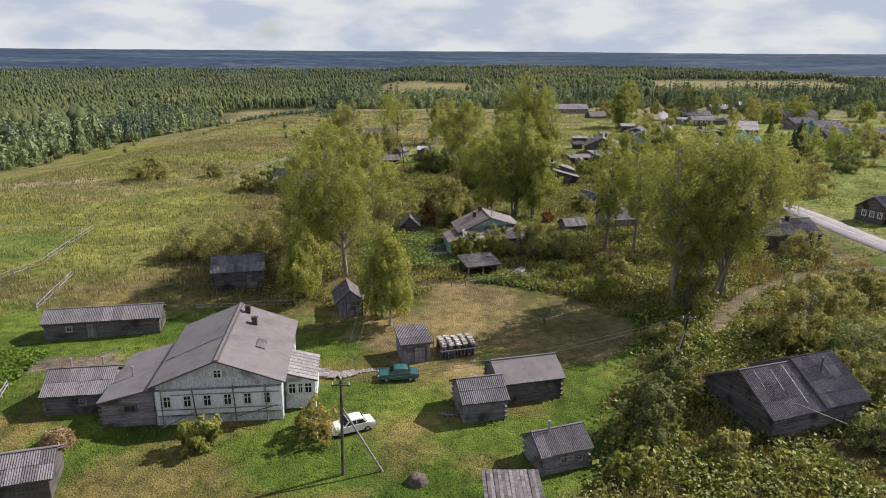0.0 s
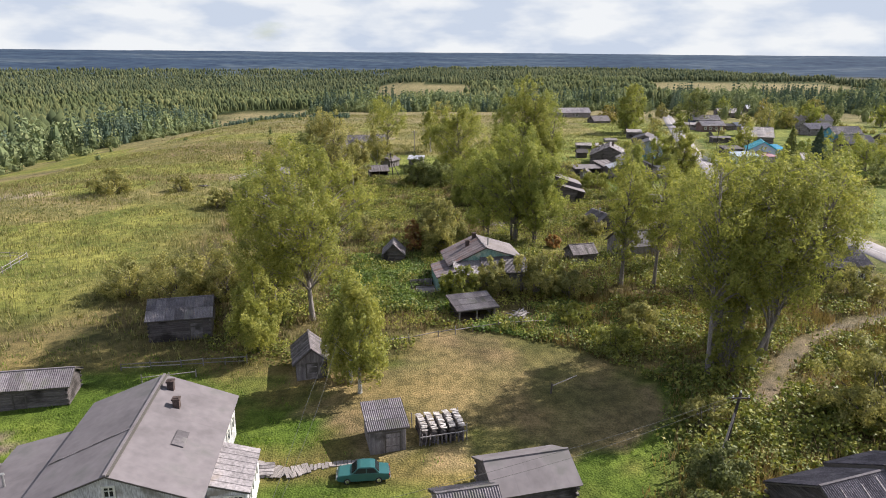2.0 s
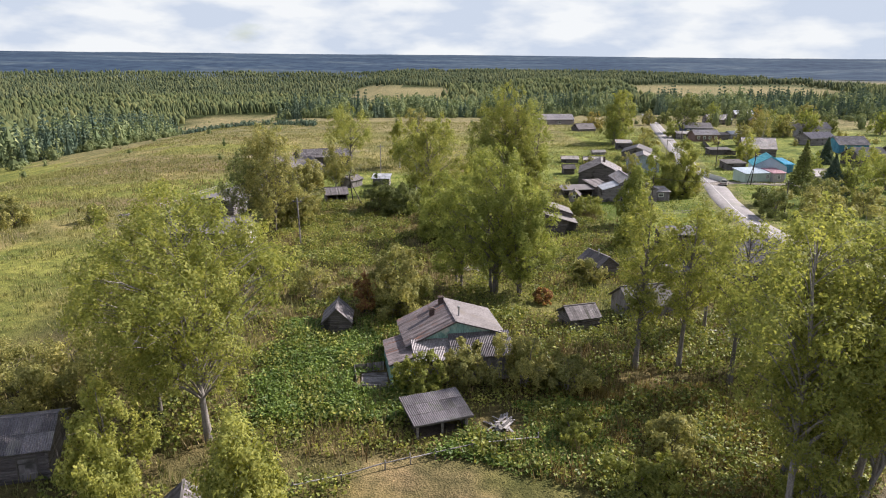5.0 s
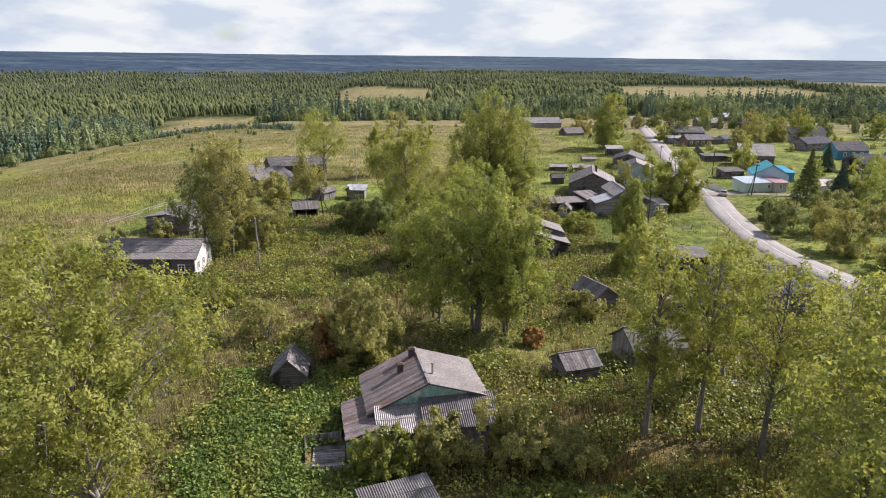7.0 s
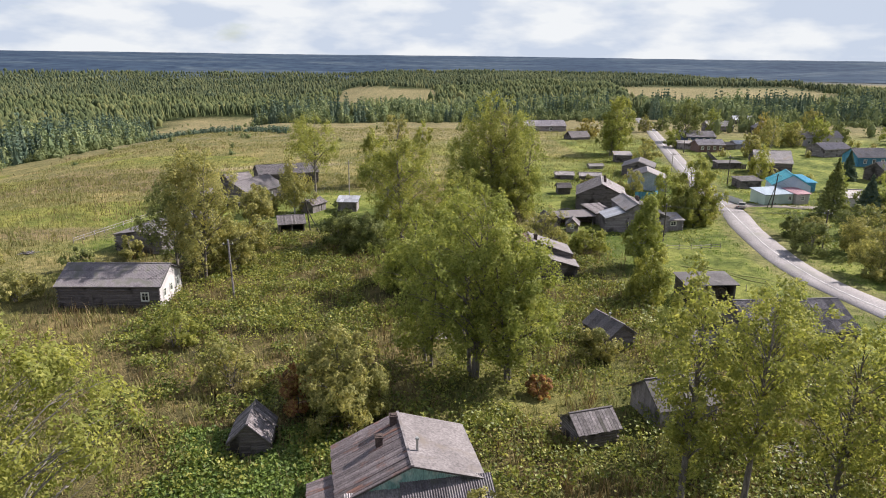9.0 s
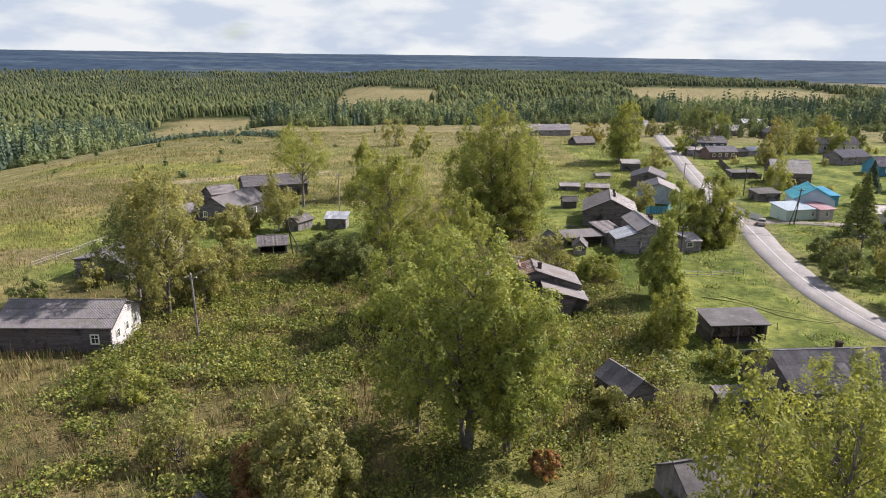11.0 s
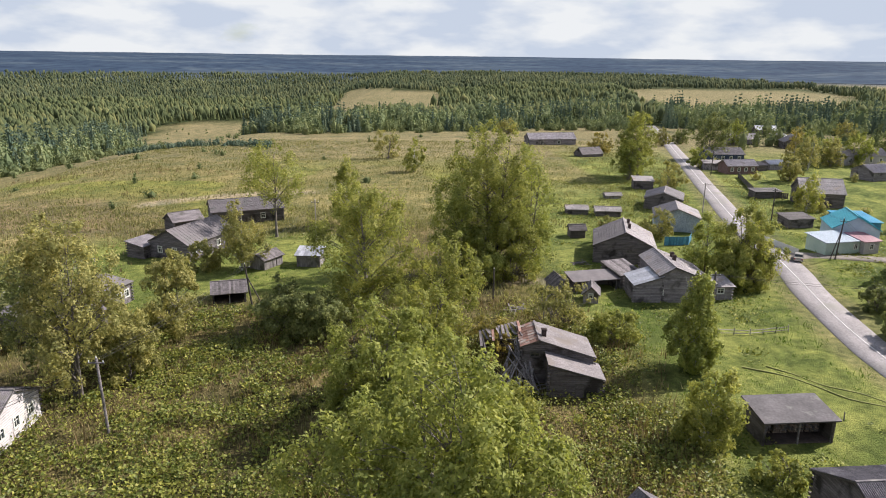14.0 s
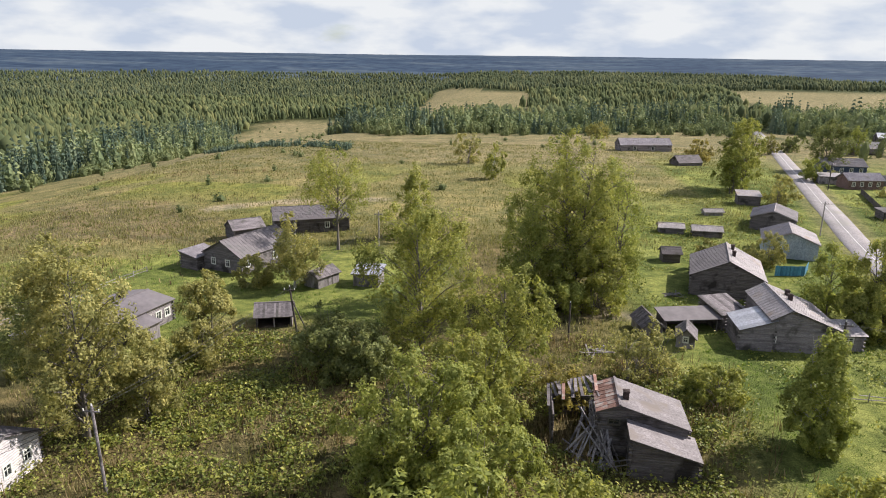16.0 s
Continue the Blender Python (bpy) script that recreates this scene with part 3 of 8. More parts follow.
def ribbon(name, line, width, lift, mat, label, category, stp=2.0, cols=3, rag=0.0):
    """A strip of paving laid along a line, with a turned-down edge."""
    pts = [Vector(p) for p in line]
    seg = []
    for k in range(len(pts) - 1):
        p0, p1, p2, p3 = pts[max(k - 1, 0)], pts[k], pts[k + 1], pts[min(k + 2, len(pts) - 1)]
        m = max(2, int((p2 - p1).length / stp))
        for j in range(m):
            t = j / m
            seg.append(0.5 * ((2 * p1) + (p2 - p0) * t + (2 * p0 - 5 * p1 + 4 * p2 - p3) * t * t + (3 * p1 - p0 - 3 * p2 + p3) * t ** 3))
    seg.append(pts[-1])
    co, fa = [], []
    n = cols + 3
    for k, p in enumerate(seg):
        d = (seg[min(k + 1, len(seg) - 1)] - seg[max(k - 1, 0)]).normalized()
        s = Vector((-d.y, d.x))
        us = [-0.52] + [j / cols - 0.5 for j in range(cols + 1)] + [0.52]
        for j, u in enumerate(us):
            w = width * (1 + rag * (vnoise(p.x, p.y, 3.0, 40 + (u > 0)) - 0.5))
            q = p + s * (u * w)
            co.append((q.x, q.y, gz(q.x, q.y) + (lift + 0.05 * (0.25 - u * u) if 0 < j < n - 1 else -0.15)))
    for k in range(len(seg) - 1):
        for j in range(n - 1):
            a = k * n + j
            fa.append((a, a + n, a + n + 1, a + 1))
    me = raw_mesh(name, co, fa, True)
    me.materials.append(mat)
    return tagged(new(name, me), label, category, kind="structure"), seg


M_ASPHALT = surface("worn_pale_asphalt", (0.26, 0.247, 0.245), (0.35, 0.333, 0.33), 0.25, 6.0, rough=0.9, stain=(0.23, 0.218, 0.215), stain_scale=0.15, stain_at=0.6, bump=0.15, piece=0.0)
M_LINE = surface("worn_road_paint", (0.6, 0.6, 0.58), (0.75, 0.75, 0.73), 1.0, 8.0, piece=0.0)
M_DIRT = surface("dusty_track_soil", (0.2, 0.175, 0.15), (0.32, 0.285, 0.25), 0.6, 5.0, bump=0.4, piece=0.0)
road, road_line = ribbon("road", ROAD, 5.6, 0.09, M_ASPHALT, "worn pale grey asphalt village road with centre line", "road", 3.0)
ribbon("road_marking", [(p.x, p.y) for p in road_line[4::6]], 0.16, 0.125, M_LINE, "thin white painted centre line on asphalt", "road marking", 3.0, 1)
ribbon("driveway", DRIVE, 3.6, 0.12, M_DIRT, "pale gravel turning off the asphalt road", "driveway", 2.0, 2, 0.3)

M_RUT = surface("trodden_dark_turf", (0.14, 0.155, 0.045), (0.215, 0.225, 0.065), 0.8, 5.0, bump=0.4, piece=0.0)
ribbon("wheel_rut", [(51.5, 171.0), (53.3, 170.0), (55.8, 168.3), (58.0, 165.5), (59.6, 163.1), (62.7, 161.3), (65.0, 160.4)], 0.22, 0.03, M_RUT, "dark wheel rut pressed into roadside grass", "wheel rut", 1.0, 1, 0.6)
ribbon("wheel_rut", [(54.5, 171.2), (57.0, 168.6), (58.6, 166.2), (61.6, 164.3), (63.9, 161.6), (66.2, 160.9)], 0.2, 0.03, M_RUT, "dark wheel rut pressed into roadside grass", "wheel rut", 1.0, 1, 0.6)

# ---- building blocks ----
def part(name, bm, mat, parent=None, label="", smooth=False):
    """Links a bmesh as one mesh object, under a thing or a part."""
    me = bpy.data.meshes.new(name)
    bm.to_mesh(me)
    bm.free()
    if smooth:
        for p in me.polygons:
            p.use_smooth = True
    me.materials.append(mat)
    ob = new(name, me)
    ob.parent = parent
    if label:
        tagged(ob, label)
    return ob


def piece(name, me, parent, m):
    """One more object on a shared mesh, in its parent's space."""
    ob = new(name, me)
    ob.parent = parent
    ob.matrix_local = m
    return ob


def thing(name, x, y, ang, label, category, group="", z=None):
    e = new(name)
    e.matrix_world = pose(x, y, gz(x, y) if z is None else z, 0, 0, ang)
    return tagged(e, label, category, group)


def box(bm, x0, x1, y0, y1, z0, z1, m=None, taper=0.0):
    t = taper
    c = [(x0, y0, z0), (x1, y0, z0), (x1, y1, z0), (x0, y1, z0), (x0 + t, y0 + t, z1), (x1 - t, y0 + t, z1), (x1 - t, y1 - t, z1), (x0 + t, y1 - t, z1)]
    v = [bm.verts.new(m @ Vector(p) if m else p) for p in c]
    for f in ((3, 2, 1, 0), (4, 5, 6, 7), (0, 1, 5, 4), (1, 2, 6, 5), (2, 3, 7, 6), (3, 0, 4, 7)):
        bm.faces.new([v[k] for k in f])


def beam(bm, a, b, w=0.12, h=None, round_=0):
    """A bar from a to b: square, or with that many sides."""
    a, b = Vector(a), Vector(b)
    h = h or w
    q = (b - a).to_track_quat("Z", "Y").to_matrix()
    n = round_ or 4
    ring = []
    for p, k in ((a, 1.0), (b, 0.85 if round_ else 1.0)):
        r = []
        for j in range(n):
            t = 2 * math.pi * (j + 0.5) / n
            s = 1.414 if n == 4 else 1.0
            r.append(bm.verts.new(p + q @ Vector((math.cos(t) * w / 2 * s * k, math.sin(t) * h / 2 * s * k, 0))))
        ring.append(r)
    for j in range(n):
        bm.faces.new((ring[0][j], ring[0][(j + 1) % n], ring[1][(j + 1) % n], ring[1][j]))
    bm.faces.new(ring[0][::-1])
    bm.faces.new(ring[1])


def wall_rows(bm, u0u1, z0, z1, holes, place, kind, top, thick=0.14):
    """A wall out of logs laid level, or of upright boards. u0u1(z) or its inverse gives the wall's outline; place(u, out, z) a place."""
    def bar(a, b, lo, hi, lo2=None, hi2=None, upright=False):
        bul = 0.055 if not upright else 0.02
        lo2, hi2 = lo if lo2 is None else lo2, hi if hi2 is None else hi2
        if not upright:
            prof = [(0.0, lo), (bul, lo + (hi - lo) * 0.25), (bul, lo + (hi - lo) * 0.75), (0.0, hi), (-thick, hi), (-thick, lo)]
            ra = [bm.verts.new(place(a, o, z)) for o, z in prof]
            rb = [bm.verts.new(place(b, o, z)) for o, z in prof]
        else:
            g = (b - a) * 0.06
            pr = [(a, 0.0), (a + g, bul), (b - g, bul), (b, 0.0), (b, -thick), (a, -thick)]
            ra = [bm.verts.new(place(u, o, lo)) for u, o in pr]
            rb = [bm.verts.new(place(u, o, hi + (hi2 - hi) * (u - a) / max(b - a, 1e-3))) for u, o in pr]
        for j in range(6):
            bm.faces.new((ra[j], rb[j], rb[(j + 1) % 6], ra[(j + 1) % 6]))
        bm.faces.new(ra)
        bm.faces.new(rb[::-1])
    if kind == "log":
        n = max(2, round((z1 - z0) / 0.24))
        d = (z1 - z0) / n
        for k in range(n):
            lo, hi = z0 + k * d, z0 + (k + 1) * d
            mid = (lo + hi) / 2
            u0, u1 = u0u1(mid)
            if u1 - u0 < 0.1:
                continue
            cuts = sorted((h[0] - h[2] / 2, h[0] + h[2] / 2) for h in holes if h[1] - h[3] / 2 < mid < h[1] + h[3] / 2)
            a = u0
            for c0, c1 in cuts:
                if c0 > a:
                    bar(a, c0, lo, hi)
                a = max(a, c1)
            if u1 > a:
                bar(a, u1, lo, hi)
    else:
        u0, u1 = u0u1(z0)
        n = max(2, round((u1 - u0) / 0.3))
        d = (u1 - u0) / n
        for k in range(n):
            a, b = u0 + k * d, u0 + (k + 1) * d
            mid = (a + b) / 2
            ta, tb = top(a + 1e-3), top(b - 1e-3)
            cuts = sorted((h[1] - h[3] / 2, h[1] + h[3] / 2) for h in holes if h[0] - h[2] / 2 < mid < h[0] + h[2] / 2)
            z = z0
            for c0, c1 in cuts:
                if c0 > z:
                    bar(a, b, z, c0, upright=True)
                z = max(z, c1)
            bar(a, b, z, ta, z, tb, upright=True)
    bmesh.ops.remove_doubles(bm, verts=bm.verts, dist=0.006)


SHEETS = {}


def roof_sheet_mesh(kind, w, l, fine=True):
    """A roofing piece in its own plane: w along the eave, l up the slope."""
    key = (kind, round(w, 2), round(l, 2), fine)
    if key in SHEETS:
        return SHEETS[key]
    bm = bmesh.new()
    if kind == "slate":
        n = max(6, round(w / 0.18)) * (4 if fine else 2)
        amp = 0.032
        rows = []
        for y, dz in ((0, 0.03), (l, 0.0)):
            rows.append([bm.verts.new((w * j / n, y, dz + amp * math.sin(j * math.pi / 2 if fine else (j + 0.5) * math.pi) + 0.04)) for j in range(n + 1)])
        low = [bm.verts.new((w * j / n, 0, amp * math.sin(j * math.pi / 2 if fine else (j + 0.5) * math.pi))) for j in range(n + 1)]
        for j in range(n):
            bm.faces.new((rows[0][j], rows[0][j + 1], rows[1][j + 1], rows[1][j]))
            bm.faces.new((low[j], low[j + 1], rows[0][j + 1], rows[0][j]))
    elif kind == "board":
        box(bm, 0.012, w - 0.012, 0, l, 0.0, 0.045)
    elif kind == "felt":
        box(bm, 0.001, w - 0.001, 0, l, 0.0, 0.016)
    else:
        box(bm, 0.004, w - 0.004, 0, l, 0.0, 0.012)
        box(bm, -0.012, 0.016, 0, l, 0.0, 0.045)
    me = bpy.data.meshes.new("roof_sheet")
    bm.to_mesh(me)
    bm.free()
    SHEETS[key] = me
    return me


def slope(parent, a, b, c, kind, mat, seed, fine=True, name="roof"):
    """One roof slope: a to b along the eave, c above a at the ridge. A deck with pieces on it."""
    a, b, c = Vector(a), Vector(b), Vector(c)
    ex, ey = (b - a), (c - a)
    L, S = ex.length, ey.length
    ex.normalize()
    ey.normalize()
    ez = ex.cross(ey)
    m = Matrix((ex, ey, ez)).transposed().to_4x4()
    m.translation = a
    bm = bmesh.new()
    box(bm, 0, L, 0, S, -0.12, -0.02)
    deck = part(name, bm, M_DARKTRIM if fine else mat, parent)
    deck.matrix_local = m
    rng = random.Random(seed)
    if kind == "slate":
        w0, l0 = 1.05, 1.6
    elif kind == "board":
        w0, l0 = 0.3, S
    elif kind == "felt":
        w0, l0 = 1.0, S
    else:
        w0, l0 = 0.75, max(S / 2, 1.4)
    nw, nl = max(1, round(L / w0)), max(1, round(S / l0))
    w, l = L / nw, S / nl
    me = roof_sheet_mesh(kind, w, l, fine)
    if fine:
        if not me.materials:
            me.materials.append(mat)
        elif me.materials[0] != mat:
            key = (kind, round(w, 2), round(l, 2), mat.name)
            if key not in SHEETS:
                SHEETS[key] = me.copy()
                SHEETS[key].materials[0] = mat
            me = SHEETS[key]
        for i in range(nw):
            for j in range(nl):
                jit = 0.02 if kind in ("slate", "board") else 0.004
                mm = pose(i * w, j * l + rng.uniform(-jit, jit) * 2, 0.004 * (j % 2) + rng.uniform(0, jit * 0.6), 0, 0, rng.uniform(-0.5, 0.5) * (kind in ("slate", "board")))
                nm = {"slate": "slate_sheet", "board": "roof_board", "felt": "felt_strip"}.get(kind, "metal_sheet")
                piece(nm, me, deck, mm)
    else:
        bm = bmesh.new()
        for i in range(nw):
            for j in range(nl):
                k = len(bm.verts)
                bm.from_mesh(me)
                bm.verts.ensure_lookup_table()
                bmesh.ops.translate(bm, vec=(i * w, j * l, 0.004 * (j % 2)), verts=bm.verts[k:])
        tagged(part("roof_covering", bm, mat, deck), kind="stuff")
    return deck


def window(parent, place, u, z, w, h, trim=None, mull=(1, 2)):
    """Casing, bars and pane set in an opening. place(u, out, z) is the wall's."""
    trim = trim or M_TRIM
    def bx(bm, u0, u1, o0, o1, z0, z1):
        v = [bm.verts.new(place(a, o, b)) for a, o, b in ((u0, o0, z0), (u1, o0, z0), (u1, o1, z0), (u0, o1, z0), (u0, o0, z1), (u1, o0, z1), (u1, o1, z1), (u0, o1, z1))]
        for f in ((3, 2, 1, 0), (4, 5, 6, 7), (0, 1, 5, 4), (1, 2, 6, 5), (2, 3, 7, 6), (3, 0, 4, 7)):
            bm.faces.new([v[k] for k in f])
    fw = 0.13
    u0, u1, z0, z1 = u - w / 2, u + w / 2, z - h / 2, z + h / 2
    bm = bmesh.new()
    bx(bm, u0 - fw, u0 + 0.02, -0.1, 0.1, z0 - fw, z1 + fw)
    bx(bm, u1 - 0.02, u1 + fw, -0.1, 0.1, z0 - fw, z1 + fw)
    bx(bm, u0 + 0.02, u1 - 0.02, -0.1, 0.098, z1 - 0.02, z1 + fw)
    bx(bm, u0 + 0.02, u1 - 0.02, -0.1, 0.12, z0 - fw, z0 + 0.02)
    win = part("window", bm, trim, parent)
    bm = bmesh.new()
    for k in range(1, mull[0] + 1):
        c = u0 + (u1 - u0) * k / (mull[0] + 1)
        bx(bm, c - 0.03, c + 0.03, -0.03, 0.045, z0, z1)
    for k in range(1, mull[1]):
        c = z0 + (z1 - z0) * k / mull[1] + 0.12 * h
        bx(bm, u0, u1, -0.028, 0.042, c - 0.025, c + 0.025)
    part("sash", bm, trim, win)
    bm = bmesh.new()
    bx(bm, u0, u1, -0.02, -0.01, z0, z1)
    part("pane", bm, M_GLASS, win)
    return win


def door(parent, place, u, z0, w, h, mat):
    def bx(bm, a0, a1, o0, o1, b0, b1):
        v = [bm.verts.new(place(a, o, b)) for a, o, b in ((a0, o0, b0), (a1, o0, b0), (a1, o1, b0), (a0, o1, b0), (a0, o0, b1), (a1, o0, b1), (a1, o1, b1), (a0, o1, b1))]
        for f in ((3, 2, 1, 0), (4, 5, 6, 7), (0, 1, 5, 4), (1, 2, 6, 5), (2, 3, 7, 6), (3, 0, 4, 7)):
            bm.faces.new([v[k] for k in f])
    bm = bmesh.new()
    bx(bm, u - w / 2, u + w / 2, -0.06, -0.01, z0, z0 + h)
    d = part("door", bm, mat, parent)
    for zz in (z0 + 0.3 * h, z0 + 0.75 * h):
        bm = bmesh.new()
        bx(bm, u - w / 2, u + w / 2, -0.01, 0.03, zz, zz + 0.1)
        part("batten", bm, mat, d)
    bm = bmesh.new()
    bx(bm, u - w / 2 - 0.1, u - w / 2, -0.08, 0.075, z0, z0 + h + 0.1)
    bx(bm, u + w / 2, u + w / 2 + 0.1, -0.08, 0.075, z0, z0 + h + 0.1)
    bx(bm, u - w / 2, u + w / 2, -0.08, 0.073, z0 + h, z0 + h + 0.1)
    part("door_frame", bm, M_TRIM if mat in (M_PAINT, M_TEALWALL, M_BLUEWALL) else M_DARKTRIM, d)


def building(name, label, x, y, ang, L, prof, wall=None, walls="log", roof="slate", roofmat=None, roofmats=None, wallmats=None, wins=(), doors=(), chim=(), pipes=(), over=0.35, open_=(), fine=None, category="", group="", trim=None, seed=1, parent_house=None):
    """A building with its ridge along its own x. prof: (across, height) places of the roof line from side to side.
    Sides: f at the low end of across, b at the high end, l and r the ends at -x and +x."""
    wall = wall or M_LOG
    roofmat = roofmat or M_SLATE
    h = thing(name, x, y, ang, label, category or ("house" if wins else "shed"), group)
    fine = (y < 150) if fine is None else fine
    rng = random.Random(seed * 7 + int(x * 10) + int(y * 3))
    v0, v1 = prof[0][0], prof[-1][0]
    zb = -0.45
    zmax = max(p[1] for p in prof)
    vs, zs = [p[0] for p in prof], [p[1] for p in prof]
    SPAN = np.linspace(v0, v1, 121)
    def zat(v):
        return float(np.interp(v, vs, zs))
    def ends(z):
        if z <= min(zs[0], zs[-1]):
            return (v0, v1)
        k = SPAN[np.interp(SPAN, vs, zs) >= z]
        return (float(k[0]), float(k[-1])) if len(k) else (0.0, 0.0)
    sides = {
        "f": (lambda u, o, z: Vector((u, v0 - o, z)), lambda z: (-L / 2, L / 2), zs[0]),
        "b": (lambda u, o, z: Vector((-u, v1 + o, z)), lambda z: (-L / 2, L / 2), zs[-1]),
        "l": (lambda u, o, z: Vector((-L / 2 - o, -u, z)), lambda z: tuple(sorted((-ends(z)[0], -ends(z)[1]))), zmax),
        "r": (lambda u, o, z: Vector((L / 2 + o, u, z)), ends, zmax),
    }
    for s, (place, outline, top) in sides.items():
        if s in open_:
            continue
        holes = [(u, z, w, hh) for ss, u, z, w, hh in wins if ss == s] + [(u, z0 + hh / 2, w, hh) for ss, u, z0, w, hh in doors if ss == s]
        mat = (wallmats or {}).get(s, wall)
        bm = bmesh.new()
        wall_rows(bm, outline, zb, top - 0.02, holes, place, walls, {"l": lambda u: zat(-u), "r": zat}.get(s, lambda u: top) if s in "lr" else (lambda u: top))
        part("wall", bm, mat, h)
        for ss, u, z, w, hh in wins:
            if ss == s:
                window(h, place, u, z, w, hh, trim)
        for ss, u, z0, w, hh in doors:
            if ss == s:
                door(h, place, u, z0, w, hh, mat if rng.random() < 0.5 else M_PLANK)
    if walls == "log" and not open_:
        bm = bmesh.new()
        for sx in (-1, 1):
            for v, zt in ((v0, zs[0]), (v1, zs[-1])):
                n = max(2, round((zt - zb) / 0.48))
                for k in range(n):
                    z = zb + (zt - zb) * (k + 0.25) / n
                    sy = -1 if v == v0 else 1
                    box(bm, sx * L / 2 - 0.1, sx * L / 2 + 0.1, min(v, v + sy * 0.28), max(v, v + sy * 0.28), z, z + 0.2)
        tagged(part("log_end", bm, wall, h), kind="stuff")
    if open_:
        for u in np.linspace(-L / 2 + 0.1, L / 2 - 0.1, max(3, int(L / 2.4))):
            bm = bmesh.new()
            box(bm, u - 0.08, u + 0.08, v0 + 0.05, v0 + 0.21, zb, zs[0])
            part("post", bm, M_TIMBER, h)
    bm = bmesh.new()
    box(bm, -L / 2 + 0.15, L / 2 - 0.15, v0 + 0.15, v1 - 0.15, -0.4, 0.08)
    part("floor_slab", bm, M_EARTH, h)
    for k in range(len(prof) - 1):
        (va, za), (vb, zb2) = prof[k], prof[k + 1]
        d = math.hypot(vb - va, zb2 - za)
        e0 = over if k == 0 else 0.0
        e1 = over if k == len(prof) - 2 else 0.0
        dv, dz = (vb - va) / d, (zb2 - za) / d
        a_, b_2 = (va - dv * e0, za - dz * e0), (vb + dv * e1, zb2 + dz * e1)
        mat = (roofmats or {}).get(k, roofmat)
        kind = roof if isinstance(roof, str) else roof[k]
        lift = 0.16
        if zb2 >= za:
            slope(h, (-L / 2 - over, a_[0], a_[1] + lift), (L / 2 + over, a_[0], a_[1] + lift), (-L / 2 - over, b_2[0], b_2[1] + lift), kind, mat, seed + k, fine)
        else:
            slope(h, (L / 2 + over, b_2[0], b_2[1] + lift), (-L / 2 - over, b_2[0], b_2[1] + lift), (L / 2 + over, a_[0], a_[1] + lift), kind, mat, seed + k, fine)
    if len(prof) == 3:
        bm = bmesh.new()
        beam(bm, (-L / 2 - over, prof[1][0], prof[1][1] + 0.2), (L / 2 + over, prof[1][0], prof[1][1] + 0.2), 0.2, 0.12)
        part("ridge_cap", bm, (roofmats or {}).get(0, roofmat), h)
    for u, v in chim:
        bm = bmesh.new()
        z = zat(v)
        box(bm, u - 0.25, u + 0.25, v - 0.25, v + 0.25, z - 0.4, z + 0.85)
        box(bm, u - 0.31, u + 0.31, v - 0.31, v + 0.31, z + 0.85, z + 0.98)
        box(bm, u - 0.19, u + 0.19, v - 0.19, v + 0.19, z + 0.98, z + 1.04)
        part("chimney", bm, M_BRICK, h)
    for u, v in pipes:
        z = zat(v)
        bm = bmesh.new()
        beam(bm, (u, v, z - 0.2), (u, v, z + 1.1), 0.2, round_=8)
        beam(bm, (u, v, z + 1.1), (u, v, z + 1.22), 0.34, round_=8)
        part("stove_pipe", bm, M_PIPE, h)
    return h


def gable(W, eave, ridge, off=0.0):
    return [(-W / 2, eave), (off, ridge), (W / 2, eave)]


def mono(W, front, back):
    return [(-W / 2, front), (W / 2, back)]


# ---- homestead near the start ----
big = building("farmhouse", "wide pale board-clad village house with grey felt gable roof", -21.0, 63.2, 97.0, 14.0, gable(11.2, 3.7, 5.9), M_PAINT, "board", "felt", M_FELT,
               wins=[("l", 0.0, 4.6, 0.62, 0.75)] + [("f", u, 2.1, 0.95, 1.15) for u in (0.5, 3.5, 5.5)],
               chim=[(3.0, -2.0), (5.4, -1.0)], over=0.45, seed=3)
FRONT = [(u, 2.05, 0.62, 1.05) for u in (-4.55, -2.8, -1.05, 0.75, 2.5, 4.2)]
def on_front(u, o, z):
    return Vector((-7.04 - o, -u, z))
bm = bmesh.new()
wall_rows(bm, lambda z: (-5.5, 5.5), 0.75, 3.15, FRONT, on_front, "board", lambda u: 3.15, 0.03)
part("facade_cladding", bm, M_WHITEBOARD, big, "whitewashed board cladding over the front wall")
for u, zz, w, hh in FRONT:
    window(big, lambda u_, o, z: on_front(u_, o * 0.6, z), u, zz, w, hh, M_TRIM, (1, 2))
bm = bmesh.new()
box(bm, -7.16, -7.04, -5.55, 5.55, 3.16, 3.32)
box(bm, -7.13, -7.04, -5.55, 5.55, 0.62, 0.74)
part("cornice", bm, M_PLANK, big)
POLES = [((-7.55, yy, -0.2), (-7.25, yy + lean, 3.5), 0.14) for yy, lean in ((-4.3, 0.15), (-1.5, 0.2), (1.9, 0.4), (4.9, 0.1))]
POLES += [((-8.0, 5.2, -0.1), (-7.4, 2.0, 1.2), 0.12), ((-7.9, -5.2, 1.7), (-7.4, -1.6, 0.5), 0.12)]
POLES += [((-7.3, y0, zz), (-7.32, y1, zz + 0.1), 0.11) for zz, y0, y1 in ((1.3, -5.5, 5.4), (2.75, -5.4, 4.2))]
for foot, head, thick in POLES:
    bm = bmesh.new()
    beam(bm, foot, head, thick, round_=6)
    part("propping_pole", bm, M_LOG, big, "bleached pole propping the front wall")
bm = bmesh.new()
hatch = pose(-1.2, -3.2, 4.83, 21.5)
box(bm, -1.0, 1.0, -0.45, 0.45, -0.1, 0.1, hatch)
part("roof_hatch", bm, M_TAR, big)
bm = bmesh.new()
box(bm, -7.4, 7.4, -0.3, 0.02, 6.02, 6.1)
